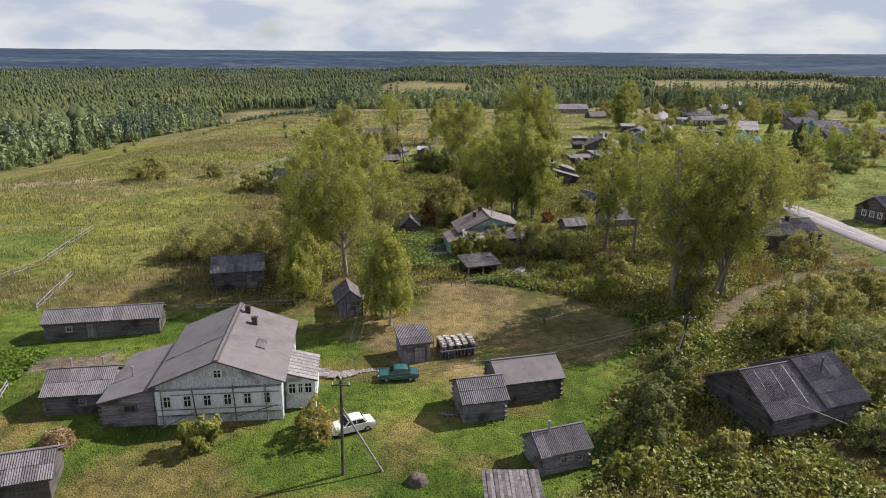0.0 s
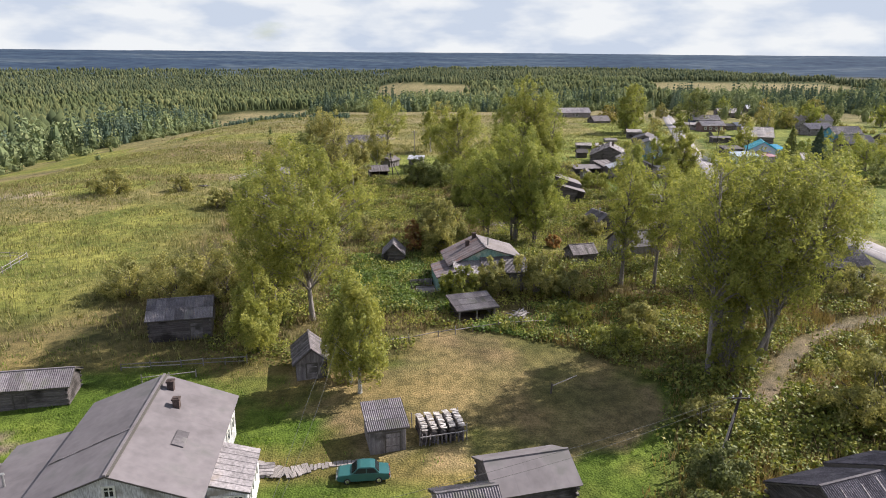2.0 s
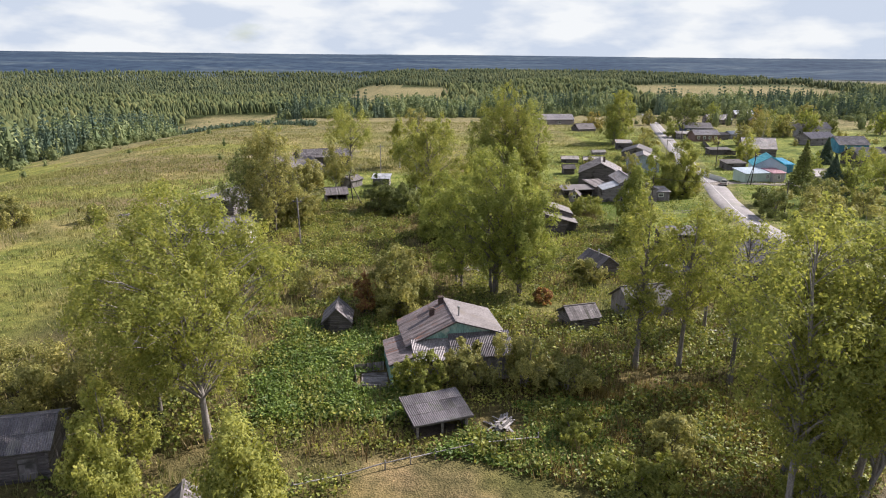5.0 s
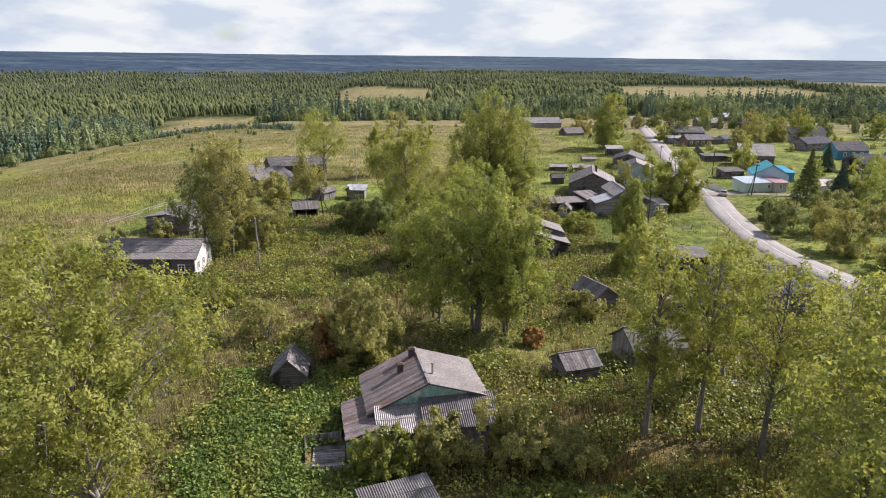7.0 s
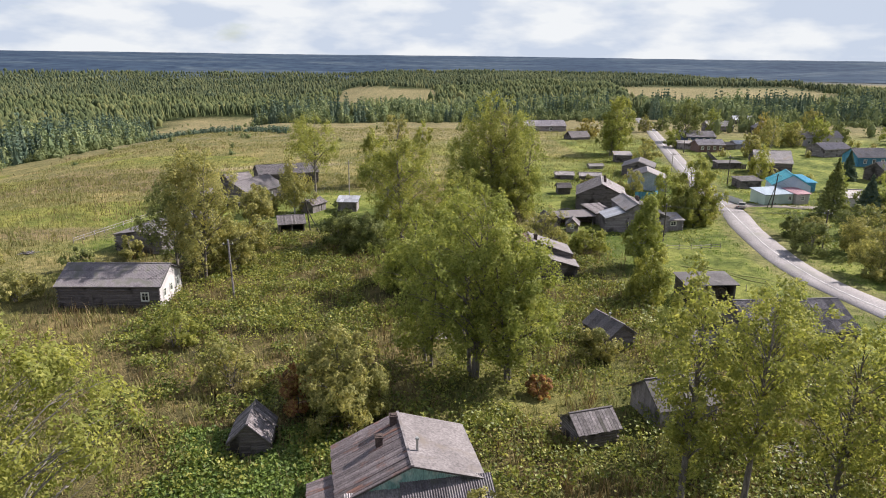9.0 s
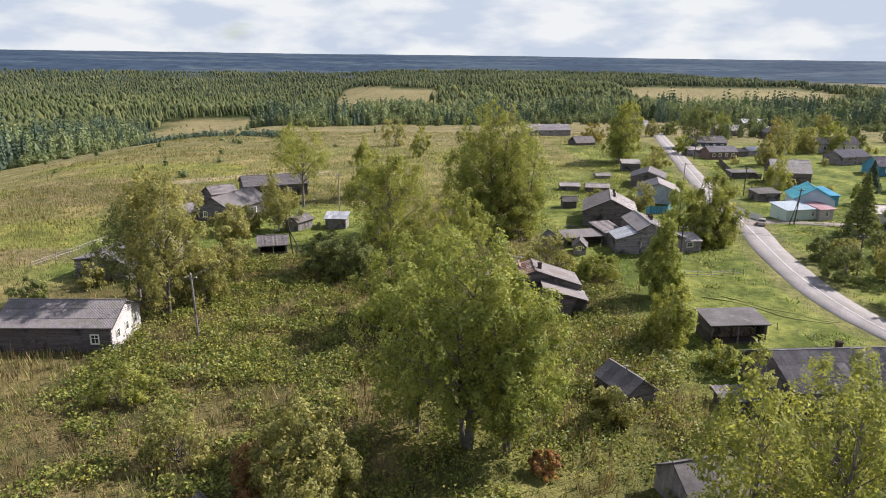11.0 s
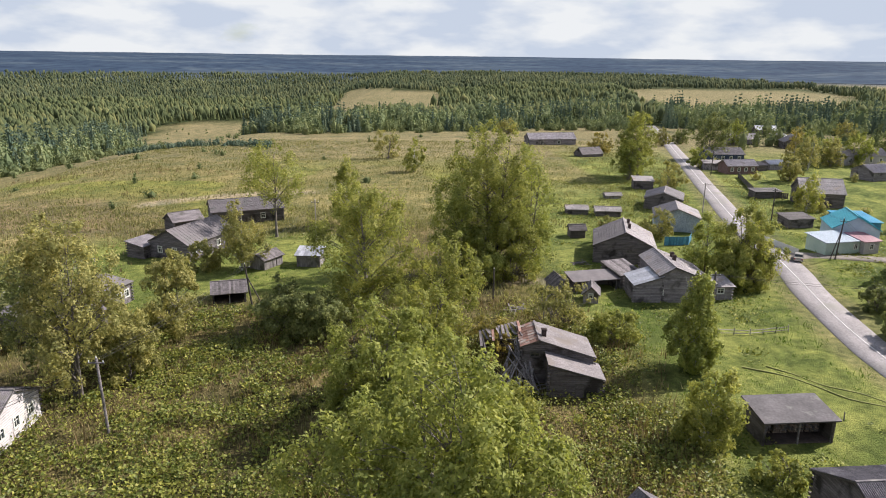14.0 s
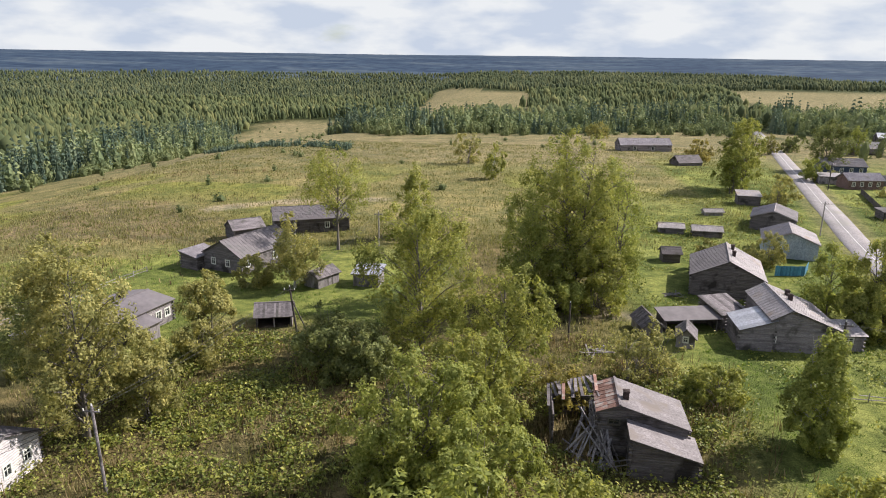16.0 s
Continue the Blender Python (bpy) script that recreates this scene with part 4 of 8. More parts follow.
part("ridge_strip", bm, M_DARKTRIM, big)
bm = bmesh.new()
beam(bm, (-1.4, 0.1, 6.1), (-2.0, 5.9, 3.82), 0.09, 0.04)
part("roof_batten", bm, M_PLANK, big)
def along(ob, u, v):
    p = ob.matrix_world @ Vector((u, v, 0))
    return p.x, p.y
ax, ay = along(big, -1.8, 8.05)
building("log_annex", "dark log lean-to annex with grey felt roof against farmhouse", ax, ay, 97.0, 10.0, [(-2.25, 3.4), (2.25, 2.3)], M_LOG, "log", "felt", M_FELT, wins=[("l", 0.2, 1.6, 0.9, 0.55)], pipes=[(-1.0, 0.6)], over=0.35, seed=4, category="annex", trim=M_DARKTRIM)
ax, ay = along(big, -2.6, -7.1)
building("veranda", "pale board veranda with white glazing beside farmhouse", ax, ay, 97.0, 5.2, [(-1.4, 2.7), (1.4, 3.5)], M_PAINT, "board", "metal", M_TIN, wins=[("l", u, 1.95, 0.6, 1.0) for u in (-0.75, 0.0, 0.75)] + [("f", u, 1.95, 0.75, 1.0) for u in (-1.8, -0.8, 0.2, 1.2)], over=0.25, seed=5, category="veranda")
building("long_shed", "long low dark log shed with weathered slate roof", -39.7, 75.9, 11.0, 12.4, gable(3.6, 2.0, 2.9), M_LOGDARK, "log", "slate", M_SLATE, wins=[("f", -3.6, 1.2, 0.5, 0.5)], doors=[("f", -1.2, 0, 1.0, 1.7), ("f", 2.0, 0, 1.0, 1.7)], seed=6, trim=M_TIMBER)
building("bathhouse", "low log bathhouse with corrugated slate roof and two pipes", -34.3, 60.2, 9.0, 5.6, gable(5.4, 1.9, 3.2), M_LOG, "log", "slate", M_SLATE, wins=[("f", 0.5, 1.1, 0.45, 0.45)], pipes=[(-1.2, 0.3), (1.7, 0.3)], seed=7, trim=M_PLANK)
building("slate_shed", "small dark plank shed with corrugated slate roof", -34.2, 46.2, 17.0, 8.0, gable(4.4, 1.9, 3.0), M_LOGDARK, "board", "slate", M_SLATE, seed=8)
building("old_barn", "old grey log barn with pale patched slate roof", -28.7, 92.6, 14.0, 6.6, gable(6.2, 2.5, 3.8), M_LOGDARK, "log", "slate", M_SLATEDARK, doors=[("f", 1.8, 0, 1.3, 1.9)], seed=9)
building("storehouse", "tiny weathered plank storehouse with sagging board roof", -11.9, 82.9, 104.0, 4.2, gable(3.1, 1.9, 3.2), M_PLANK, "board", "board", M_BOARDROOF, doors=[("l", 0.0, 0, 1.0, 1.6)], over=0.5, seed=10)
building("square_shed", "grey plank shed with flat corrugated slate roof", -3.1, 69.7, 15.0, 3.0, mono(3.4, 2.2, 2.8), M_PLANK, "board", "slate", M_SLATE, doors=[("f", 0.4, 0, 1.2, 1.8)], over=0.3, seed=11)
building("barn", "low dark barn with patched grey felt roof", 8.2, 62.8, 15.0, 6.2, gable(5.0, 2.1, 3.3), M_LOGDARK, "log", "felt", M_FELT, seed=12)
building("corrugated_shed", "log shed with corrugated slate roof and open gable", 3.6, 58.8, 13.5, 3.9, gable(4.4, 2.0, 3.2), M_LOG, "log", "slate", M_SLATE, seed=13)
building("bath_hut", "small log hut with corrugated slate roof and pipe", 9.7, 50.6, 20.0, 4.2, gable(3.2, 1.9, 3.0), M_LOG, "log", "slate", M_SLATE, wins=[("f", -0.2, 1.1, 0.5, 0.5), ("f", 1.2, 1.1, 0.45, 0.5)], pipes=[(-0.9, -0.2)], seed=14, trim=M_PLANK)
building("board_roof_shed", "low shed with wide flat weathered board roof", 5.4, 43.4, 1.0, 4.0, mono(4.8, 1.8, 2.2), M_PLANK, "board", "board", M_BOARDROOF, over=0.2, seed=15)
ruinous = building("derelict_house", "large derelict dark log house with stepped corrugated roof", 32.2, 58.6, 19.0, 10.2, gable(8.6, 2.5, 5.0), M_LOGDARK, "log", "slate", M_DARKSHEET, wins=[("l", 1.5, 2.9, 0.5, 0.35)], doors=[("f", 2.5, 0, 1.1, 1.7)], seed=16, trim=M_DARKTRIM)
for k, (e0, z0_, e1, z1_) in enumerate(((-4.75, 2.78, 0.1, 5.58), (4.75, 2.78, -0.1, 5.58))):
    u0, u1 = (0.4, 5.6) if k == 0 else (5.6, 0.4)
    slope(ruinous, (u0, e0, z0_), (u1, e0, z0_), (u0, e1, z1_), "slate", M_DARKSHEET, 90 + k, True, "upper_roof")
bm = bmesh.new()
for v0_, v1_ in ((-4.6, 0.0), (0.0, 4.6)):
    za, zb_ = (2.6, 5.2) if v0_ < 0 else (5.2, 2.6)
    beam(bm, (0.42, v0_, za + 0.1), (0.42, v1_, zb_ + 0.1), 0.05, 0.34)
part("bargeboard", bm, M_DARKTRIM, ruinous)
bm = bmesh.new()
beam(bm, (2.6, -1.6, 4.3), (2.6, -1.6, 5.9), 0.22, round_=8)
beam(bm, (2.6, -1.6, 5.9), (2.6, -1.6, 6.02), 0.36, round_=8)
part("stove_pipe", bm, M_DARKTRIM, ruinous)
bm = bmesh.new()
beam(bm, (-2.6, -4.0, 3.4), (3.4, -6.6, 0.9), 0.13, round_=6)
part("leaning_pole", bm, M_TIMBER, ruinous, "bleached pole leaning on the roof")
for u, y0_, y1_ in ((-4.2, -2.2, -0.4), (-2.4, -2.4, -0.5), (-0.9, -3.8, -0.3), (3.4, -3.9, -0.7), (3.9, -4.0, -0.5), (4.4, -3.6, -0.4)):
    bm = bmesh.new()
    beam(bm, (u, y0_, 5.0 + y0_ * 0.581 + (0.56 if u > 0 else 0.28)), (u + 0.1, y1_, 5.0 + y1_ * 0.581 + (0.56 if u > 0 else 0.28)), 0.09, 0.05)
    part("roof_batten", bm, M_TIMBER, ruinous, "loose pale batten")
building("roadside_house", "dark log house with grey corrugated roof beside the track", 57.3, 113.0, 7.0, 9.8, gable(8.0, 2.7, 4.4), M_LOGDARK, "log", "slate", M_SLATEDARK, wins=[("r", -2.0, 1.6, 0.8, 1.0), ("r", 1.0, 1.6, 0.8, 1.0), ("f", 3.4, 1.6, 0.8, 1.0)], chim=[(0.8, -0.6)], seed=17)
building("gabled_cottage", "dark log cottage with white window casings by the road", 86.5, 130.5, 25.0, 8.0, gable(6.4, 2.8, 4.9), M_LOGDARK, "log", "slate", M_SLATEDARK, wins=[("l", u, 1.7, 0.7, 1.0) for u in (-1.6, 0, 1.6)], seed=18)

# ---- middle of the village ----
cot = building("teal_cottage", "old cottage with faded green walls and patched rusty roof", 7.3, 111.6, 99.0, 6.8, [(-4.9, 3.9), (0.0, 5.4), (4.9, 3.1)], M_TEALWALL, "board", ["felt", "board"], M_TIN, roofmats={0: M_OLDTIN, 1: M_RUSTBOARD}, wins=[("l", -3.0, 1.8, 0.8, 1.1)], chim=[(0.6, 1.8), (2.4, 0.5)], pipes=[(-1.6, -0.7)], over=0.4, seed=19)
ax, ay = along(cot, -2.7, 5.6)
building("lean_to_porch", "low porch with rusty patched roof beside green cottage", ax, ay, 99.0, 6.0, [(-1.0, 2.8), (1.4, 2.1)], M_TEALWALL, "board", "board", M_RUSTBOARD, doors=[("l", 0.2, 0, 0.9, 1.8)], over=0.2, seed=20, category="porch")
ax, ay = along(cot, -4.9, -2.4)
building("slate_lean_to", "low lean-to with corrugated slate roof against green cottage", ax, ay, 9.0, 6.0, mono(2.6, 2.6, 3.9), M_PLANK, "board", "slate", M_SLATE, over=0.25, seed=21, category="lean-to")
ax, ay = along(cot, -4.8, 2.7)
building("tin_lean_to", "low lean-to with pale corrugated roof against green cottage", ax, ay, 9.0, 3.6, mono(2.4, 2.4, 3.5), M_PLANK, "board", "slate", M_TIN, over=0.2, seed=22, category="lean-to")
building("garden_hut", "tiny dark plank hut with curled board roof in weeds", -5.7, 119.8, 92.0, 3.6, gable(3.1, 1.5, 3.0), M_LOGDARK, "log", "board", M_BOARDROOF, doors=[("l", -0.3, 0, 0.8, 1.3)], seed=23)
building("log_store", "small log store with ragged board roof in tall grass", 23.5, 120.2, 16.0, 3.6, gable(3.2, 1.6, 2.6), M_LOGDARK, "log", "board", M_BOARDROOF, seed=24)
building("grey_shed", "weathered shed with dark felt roof among poplars", 32.6, 124.4, 13.0, 6.0, gable(5.0, 2.0, 3.7), M_PLANK, "board", "felt", M_TAR, seed=25)
building("ruined_shed", "leaning open shed with pale slate sheets on posts", 5.6, 97.6, 20.0, 4.8, mono(3.4, 1.4, 2.0), M_PLANK, "board", "slate", M_SLATE, open_=("f", "l"), over=0.4, seed=26)
building("sunken_hut", "low dark log hut with felt roof and stove pipe", 31.0, 140.8, -68.0, 4.7, gable(3.3, 1.9, 3.1), M_LOGDARK, "log", "slate", M_SLATE, pipes=[(0.5, -0.4)], seed=27)
building("open_shed", "long open-fronted dark shed with flat felt roof", 49.0, 156.2, 3.0, 7.0, mono(3.8, 2.4, 2.9), M_LOGDARK, "log", "felt", M_TAR, open_=("f",), over=0.35, seed=28)
building("slate_house", "dark log house with broad dark slate roof near road", 52.0, 141.3, 3.0, 12.5, gable(9.6, 2.9, 5.0), M_LOGDARK, "log", "slate", M_SLATEDARK, wins=[("f", u, 1.5, 0.8, 1.0) for u in (-2.5, 0, 2.5)], chim=[(1.5, 0.8)], seed=29)
building("lean_roof", "low grey board roof against dark log house", 42.4, 139.7, 3.0, 4.2, mono(2.2, 0.8, 1.1), M_LOGDARK, "board", "board", M_BOARDROOF, seed=30, category="lean-to")
building("white_gable_house", "long log house with slate roof and whitewashed gable end", -31.3, 157.0, -1.0, 13.0, gable(8.0, 2.9, 4.7), M_LOGDARK, "log", "slate", M_SLATE, wallmats={"r": M_PLASTER}, wins=[("r", -2.4, 1.6, 0.8, 1.0), ("r", 0.0, 1.6, 0.8, 1.0), ("r", 2.4, 1.6, 0.8, 1.0), ("f", 4.6, 1.5, 0.8, 1.0)], doors=[("f", -1.5, 0, 1.3, 1.9)], seed=31)
building("flat_roof_house", "grey log house with low dark felt roof and white windows", -35.2, 187.4, 75.0, 17.0, gable(8.4, 2.8, 3.5), M_LOG, "log", "felt", M_FELT, wins=[("f", u, 1.5, 0.8, 1.0) for u in (-3.0, 4.0, 5.8, 7.4)], chim=[(5.0, 1.0)], seed=32, fine=True)
building("entry_porch", "small grey plank porch before log house", -29.6, 187.2, 75.0, 3.8, mono(2.6, 2.0, 2.5), M_PLANK, "board", "felt", M_FELT, seed=33, category="porch", fine=True)
building("steep_house", "dark log house with grey tin gable roof and white windows", -28.2, 221.8, 67.0, 13.0, gable(8.4, 3.0, 5.2), M_LOG, "log", "metal", M_FELT, wins=[("f", u, 1.7, 0.8, 1.0) for u in (-5, -3, 1.5)] + [("l", u, 1.7, 0.8, 1.0) for u in (-2, 1.2)], seed=34, fine=True)
building("side_shed", "low dark shed with felt roof beside log house", -36.0, 219.0, 67.0, 5.0, mono(3.6, 2.2, 2.8), M_LOGDARK, "log", "felt", M_SLATEDARK, seed=35)
building("rear_house", "long dark house with weathered grey roof behind trees", -25.0, 248.0, 22.0, 15.0, gable(8.5, 2.8, 4.6), M_LOGDARK, "log", "slate", M_FELT, wins=[("f", 3.0, 1.5, 0.8, 1.0)], seed=36)
building("rear_shed", "dark shed with grey board roof behind log house", -35.5, 238.5, 40.0, 6.0, gable(5.0, 2.2, 3.6), M_LOGDARK, "log", "board", M_BOARDROOF, seed=37)
building("gaping_hut", "low old hut with gaping dark front and pale roof", -15.0, 195.4, 15.0, 4.6, gable(4.2, 1.5, 2.6), M_LOGDARK, "log", "board", M_BOARDROOF, open_=("f",), seed=38, fine=True)
building("bench_shed", "small pale plank shed with grey roof in vegetable garden", -13.0, 212.0, 60.0, 4.6, gable(3.2, 1.7, 2.5), M_PLANK, "board", "board", M_BOARDROOF, doors=[("f", 0.3, 0, 0.8, 1.5)], seed=39, fine=True)
building("tin_shed", "plank shed with bright pale tin roof", -5.6, 213.2, -4.0, 4.0, mono(3.8, 2.0, 2.5), M_PLANK, "board", "metal", M_BRIGHTTIN, seed=40, fine=True)
wreck = building("collapsed_house", "collapsing grey log house with torn rusty roof and hanging timbers", 27.9, 169.9, 87.0, 5.2, [(-4.7, 3.1), (1.4, 5.0), (3.2, 4.3)], M_LOGDARK, "log", ["felt", "metal"], M_OLDTIN, roofmats={0: M_OLDTIN, 1: M_RUST}, wins=[("l", -1.8, 3.4, 0.9, 0.5)], open_=(), chim=[(-1.0, 0.7)], over=0.3, seed=41, trim=M_DARKTRIM, fine=True)
building("log_wing", "grey log wing with pale tin lean-to roof on wreck", 29.9, 165.6, 86.0, 3.6, [(-2.9, 2.1), (2.7, 3.6)], M_LOGDARK, "log", "felt", M_OLDTIN, doors=[("l", 0.5, 0, 0.8, 1.5)], over=0.3, seed=42, category="annex", fine=True)
building("road_house", "long log house with pale metal gable roof and white windows", 51.8, 198.4, 88.0, 10.6, [(-5.6, 3.1), (0.5, 5.5), (2.6, 4.3)], M_LOG, "log", ["metal", "metal"], M_TIN, wins=[("l", -2.6, 1.7, 1.1, 0.8), ("f", -2, 1.6, 0.8, 1.0), ("f", 2, 1.6, 0.8, 1.0)], chim=[(0.5, -1.2), (2.8, -1.6)], seed=43, fine=True)
building("zinc_annex", "log annex with bright zinc lean-to roof on long house", 47.5, 195.9, 88.0, 5.6, [(-1.9, 4.0), (2.1, 2.7)], M_LOG, "log", "felt", M_BRIGHTTIN, over=0.25, seed=87, category="annex", fine=True)
building("road_house_porch", "pale plank porch with low tin roof on log house", 58.7, 196.0, 5.0, 3.8, mono(3.4, 2.1, 2.7), M_PLANK, "log", "metal", M_TIN, wins=[("f", 0.0, 1.5, 1.0, 0.7)], seed=44, category="porch", fine=True)
building("patched_annex", "low log annex with ragged board roof beside house", 46.0, 202.5, 20.0, 4.0, mono(5.0, 2.2, 3.0), M_LOG, "log", "board", M_BOARDROOF, seed=45, category="annex", fine=True)
building("twin_roof_house", "large log house with grey tin roof and two pipes", 51.0, 218.6, 76.0, 11.5, gable(10.4, 3.3, 5.8), M_LOGDARK, "log", "metal", M_TIN, roofmats={1: M_FELT}, chim=[(-1.0, -0.8), (3.0, -0.8)], wins=[("f", -2.0, 1.7, 0.8, 1.0)], seed=46, fine=True)
building("shed_by_fence", "low grey plank shed with flat roof in grass", 34.9, 198.0, 100.0, 4.2, gable(2.6, 1.5, 2.6), M_PLANK, "board", "board", M_BOARDROOF, seed=47, fine=True)
building("cart_shed", "open low cart shed with grey felt roof", 40.6, 199.9, 12.0, 7.4, mono(3.0, 1.8, 2.3), M_LOGDARK, "board", "felt", M_FELT, open_=("f",), seed=48, fine=True)
building("white_front_hut", "tiny hut with pale plank gable and small window", 39.1, 194.4, 75.0, 3.2, gable(2.2, 1.5, 2.5), M_PLANK, "board", "board", M_BOARDROOF, wins=[("l", 0, 1.2, 0.5, 0.6)], seed=49, fine=True)
# ---- far houses along the road ----
FAR = [
    ("field_shed", "low grey slate-roofed shed in meadow", 50.8, 255.6, -4, 4.8, gable(3, 1.1, 1.75), M_LOGDARK, "log", "slate", M_TIN, ()),
    ("field_shed", "low grey slate-roofed shed in meadow", 57.6, 253.4, -6, 5.6, gable(3.2, 1.2, 1.9), M_LOGDARK, "log", "slate", M_TIN, ()),
    ("log_stack", "low weathered board-covered store in meadow", 64.4, 273.6, 8, 4.2, gable(2.2, 0.9, 1.4), M_PLANK, "board", "board", M_TIMBER, ()),
    ("old_cellar", "old dark cellar hut with board roof", 45.7, 233.2, 1, 3.0, gable(2.8, 1.6, 2.4), M_LOGDARK, "board", "board", M_BOARDROOF, ()),
    ("low_log_house", "low dark log house with pale grey roof", 74.6, 263.5, 68, 9.5, gable(8.6, 2.7, 4.2), M_LOGDARK, "log", "slate", M_TIN, ()),
    ("blue_fronted_house", "grey house with pale blue front wall", 69.4, 241.6, 73, 9.0, gable(9.2, 3.0, 4.8), M_BLUEGREY, "board", "slate", M_TIN, [("f", -2.5, 1.7, 0.8, 1.0), ("f", 1, 1.7, 0.8, 1.0), ("l", -2, 1.7, 0.8, 1.0)]),
    ("tin_roof_store", "small log store with pale tin roof", 77.2, 288.5, -8, 5.2, mono(4.2, 2.4, 3.0), M_LOGDARK, "log", "metal", M_TIN, ()),
    ("long_barn", "long low derelict barn with grey slate roof", 74.5, 414.0, 9, 22.0, gable(8, 2.8, 5.2), M_LOG, "log", "slate", M_PALESLATE, [("f", -5, 1.4, 1.2, 1.3), ("f", 3, 1.4, 1.2, 1.3)]),
    ("ruined_barn", "collapsed dark barn with fallen grey roof", 79.5, 361.0, 20, 9.0, gable(6, 1.2, 3.4), M_LOGDARK, "log", "board", M_BOARDROOF, ()),
    ("pale_garage", "small pale grey garage beside road", 113.2, 326.0, -10, 6.0, mono(4, 2.2, 2.7), M_PLANK, "board", "metal", M_TIN, ()),
    ("red_house", "dull red board house with pale slate roof", 118.6, 318.6, 6, 10.2, gable(6.0, 2.6, 4.2), M_REDWALL, "board", "slate", M_PALESLATE, [("f", u, 1.5, 0.8, 1.0) for u in (-3.6, -1.2, 1.2, 3.6)]),
    ("linking_shed", "low dark plank shed joining house and outbuilding", 127.2, 324.0, 8, 6.0, mono(4.4, 1.9, 2.4), M_LOGDARK, "board", "slate", M_SLATE, ()),
    ("white_roof_shed", "long shed with pale whitish slate roof", 136.0, 327.5, 12, 8.4, gable(5, 2.0, 3.0), M_PLANK, "board", "slate", M_BRIGHTTIN, ()),
    ("blue_trim_house", "navy board house with low pale gable roof", 127.4, 351.5, -4, 13.4, gable(10, 2.7, 4.6), M_NAVYWALL, "board", "slate", M_PALESLATE, [("f", u, 1.5, 0.9, 1.1) for u in (-4, -1, 2, 5)]),
    ("tall_dark_house", "tall dark log house with grey slate roof", 115.6, 267.0, -14, 10.0, gable(9, 3.6, 6.6), M_LOGDARK, "log", "slate", M_TIN, [("f", -2, 1.7, 0.8, 1.0), ("l", 0.0, 2.2, 0.9, 1.1)]),
    ("plank_lean_shed", "low dark plank shed behind picket fence", 97.0, 243.0, 8, 6.0, mono(4, 1.9, 2.4), M_LOGDARK, "board", "board", M_BOARDROOF, ()),
    ("garden_store", "low dark store along plank fence", 106.8, 276.4, 4, 7.4, mono(3.4, 1.7, 2.0), M_LOGDARK, "board", "felt", M_TAR, ()),
    ("turquoise_roof_house", "pale blue house with bright turquoise metal roof", 100.6, 229.5, 72, 9.0, gable(8.4, 3.6, 6.0), M_PALEBLUE, "board", "metal", M_TEALROOF, [("l", -2, 2.0, 0.9, 1.1), ("l", 2, 2.0, 0.9, 1.1), ("f", 0, 2.0, 0.9, 1.1)]),
    ("mint_annex", "pale mint annex with whitish blue metal roof", 93.0, 222.3, 13, 7.8, mono(5, 2.4, 3.1), M_MINT, "board", "metal", M_PALEROOF, [("f", 3.0, 1.4, 0.8, 0.9)]),
    ("blue_roof_shed", "long low shed with deep blue metal roof", 108.0, 239.5, -3, 7.0, mono(8, 2.5, 3.2), M_BLUEWALL, "board", "metal", M_BLUEROOF, ()),
    ("pink_porch", "white porch with dusty pink metal roof", 98.9, 222.4, 13, 3.6, mono(4.4, 2.4, 3.0), M_PLASTER, "board", "metal", M_PINKROOF, [("f", 0.0, 1.4, 0.8, 0.9)]),
    ("far_cottage", "distant grey cottage with pale tin roof", 166.0, 417.0, -4, 13.0, gable(9, 2.8, 5.2), M_LOG, "log", "slate", M_TIN, ()),
    ("far_white_roof", "distant house with bright whitish metal roof", 211.5, 485.5, -10, 11.0, gable(8, 2.8, 5.0), M_LOGDARK, "log", "metal", M_BRIGHTTIN, ()),
    ("far_small_shed", "distant small shed with bright roof", 196.0, 440.0, -4, 7.0, mono(5, 2.2, 3.0), M_PLASTER, "board", "metal", M_BRIGHTTIN, ()),
    ("far_dark_house", "distant dark log house with gable roof", 180.7, 399.0, 75, 10.0, gable(9, 3.0, 5.5), M_LOGDARK, "log", "slate", M_TIN, ()),
    ("long_white_house", "long pale two-part house with slate roof", 174.2, 342.0, 5, 17.0, gable(8, 3.4, 5.6), M_PLASTER, "board", "slate", M_PALESLATE, [("f", u, 1.8, 1.0, 1.2) for u in (-6, -2, 2, 6)]),
    ("blue_house", "deep blue board house with grey slate roof", 157.0, 284.5, 2, 11.0, gable(8, 3.0, 5.4), M_BLUEWALL, "board", "slate", M_TIN, [("f", u, 1.7, 0.9, 1.1) for u in (-3, 0, 3)]),
    ("garden_house", "grey house with low roof among gardens", 158.0, 307.0, 16, 12.0, gable(8, 2.8, 4.6), M_LOG, "log", "slate", M_PALESLATE, ()),
    ("white_cottage", "small white cottage with pale tin roof", 110.2, 219.5, -3, 4.6, gable(4.4, 2.2, 3.6), M_PLASTER, "board", "metal", M_TIN, [("f", 0.8, 1.2, 0.7, 0.8)]),
    ("edge_house", "dark log house with slate roof behind gardens", 144.0, 254.0, 8, 10.0, gable(8, 3, 5.2), M_LOGDARK, "log", "slate", M_TIN, ()),
    ("edge_barn", "dark barn with low grey roof behind gardens", 168.0, 268.0, -5, 13.0, gable(8, 2.6, 4.4), M_LOGDARK, "log", "slate", M_TIN, ()),
]
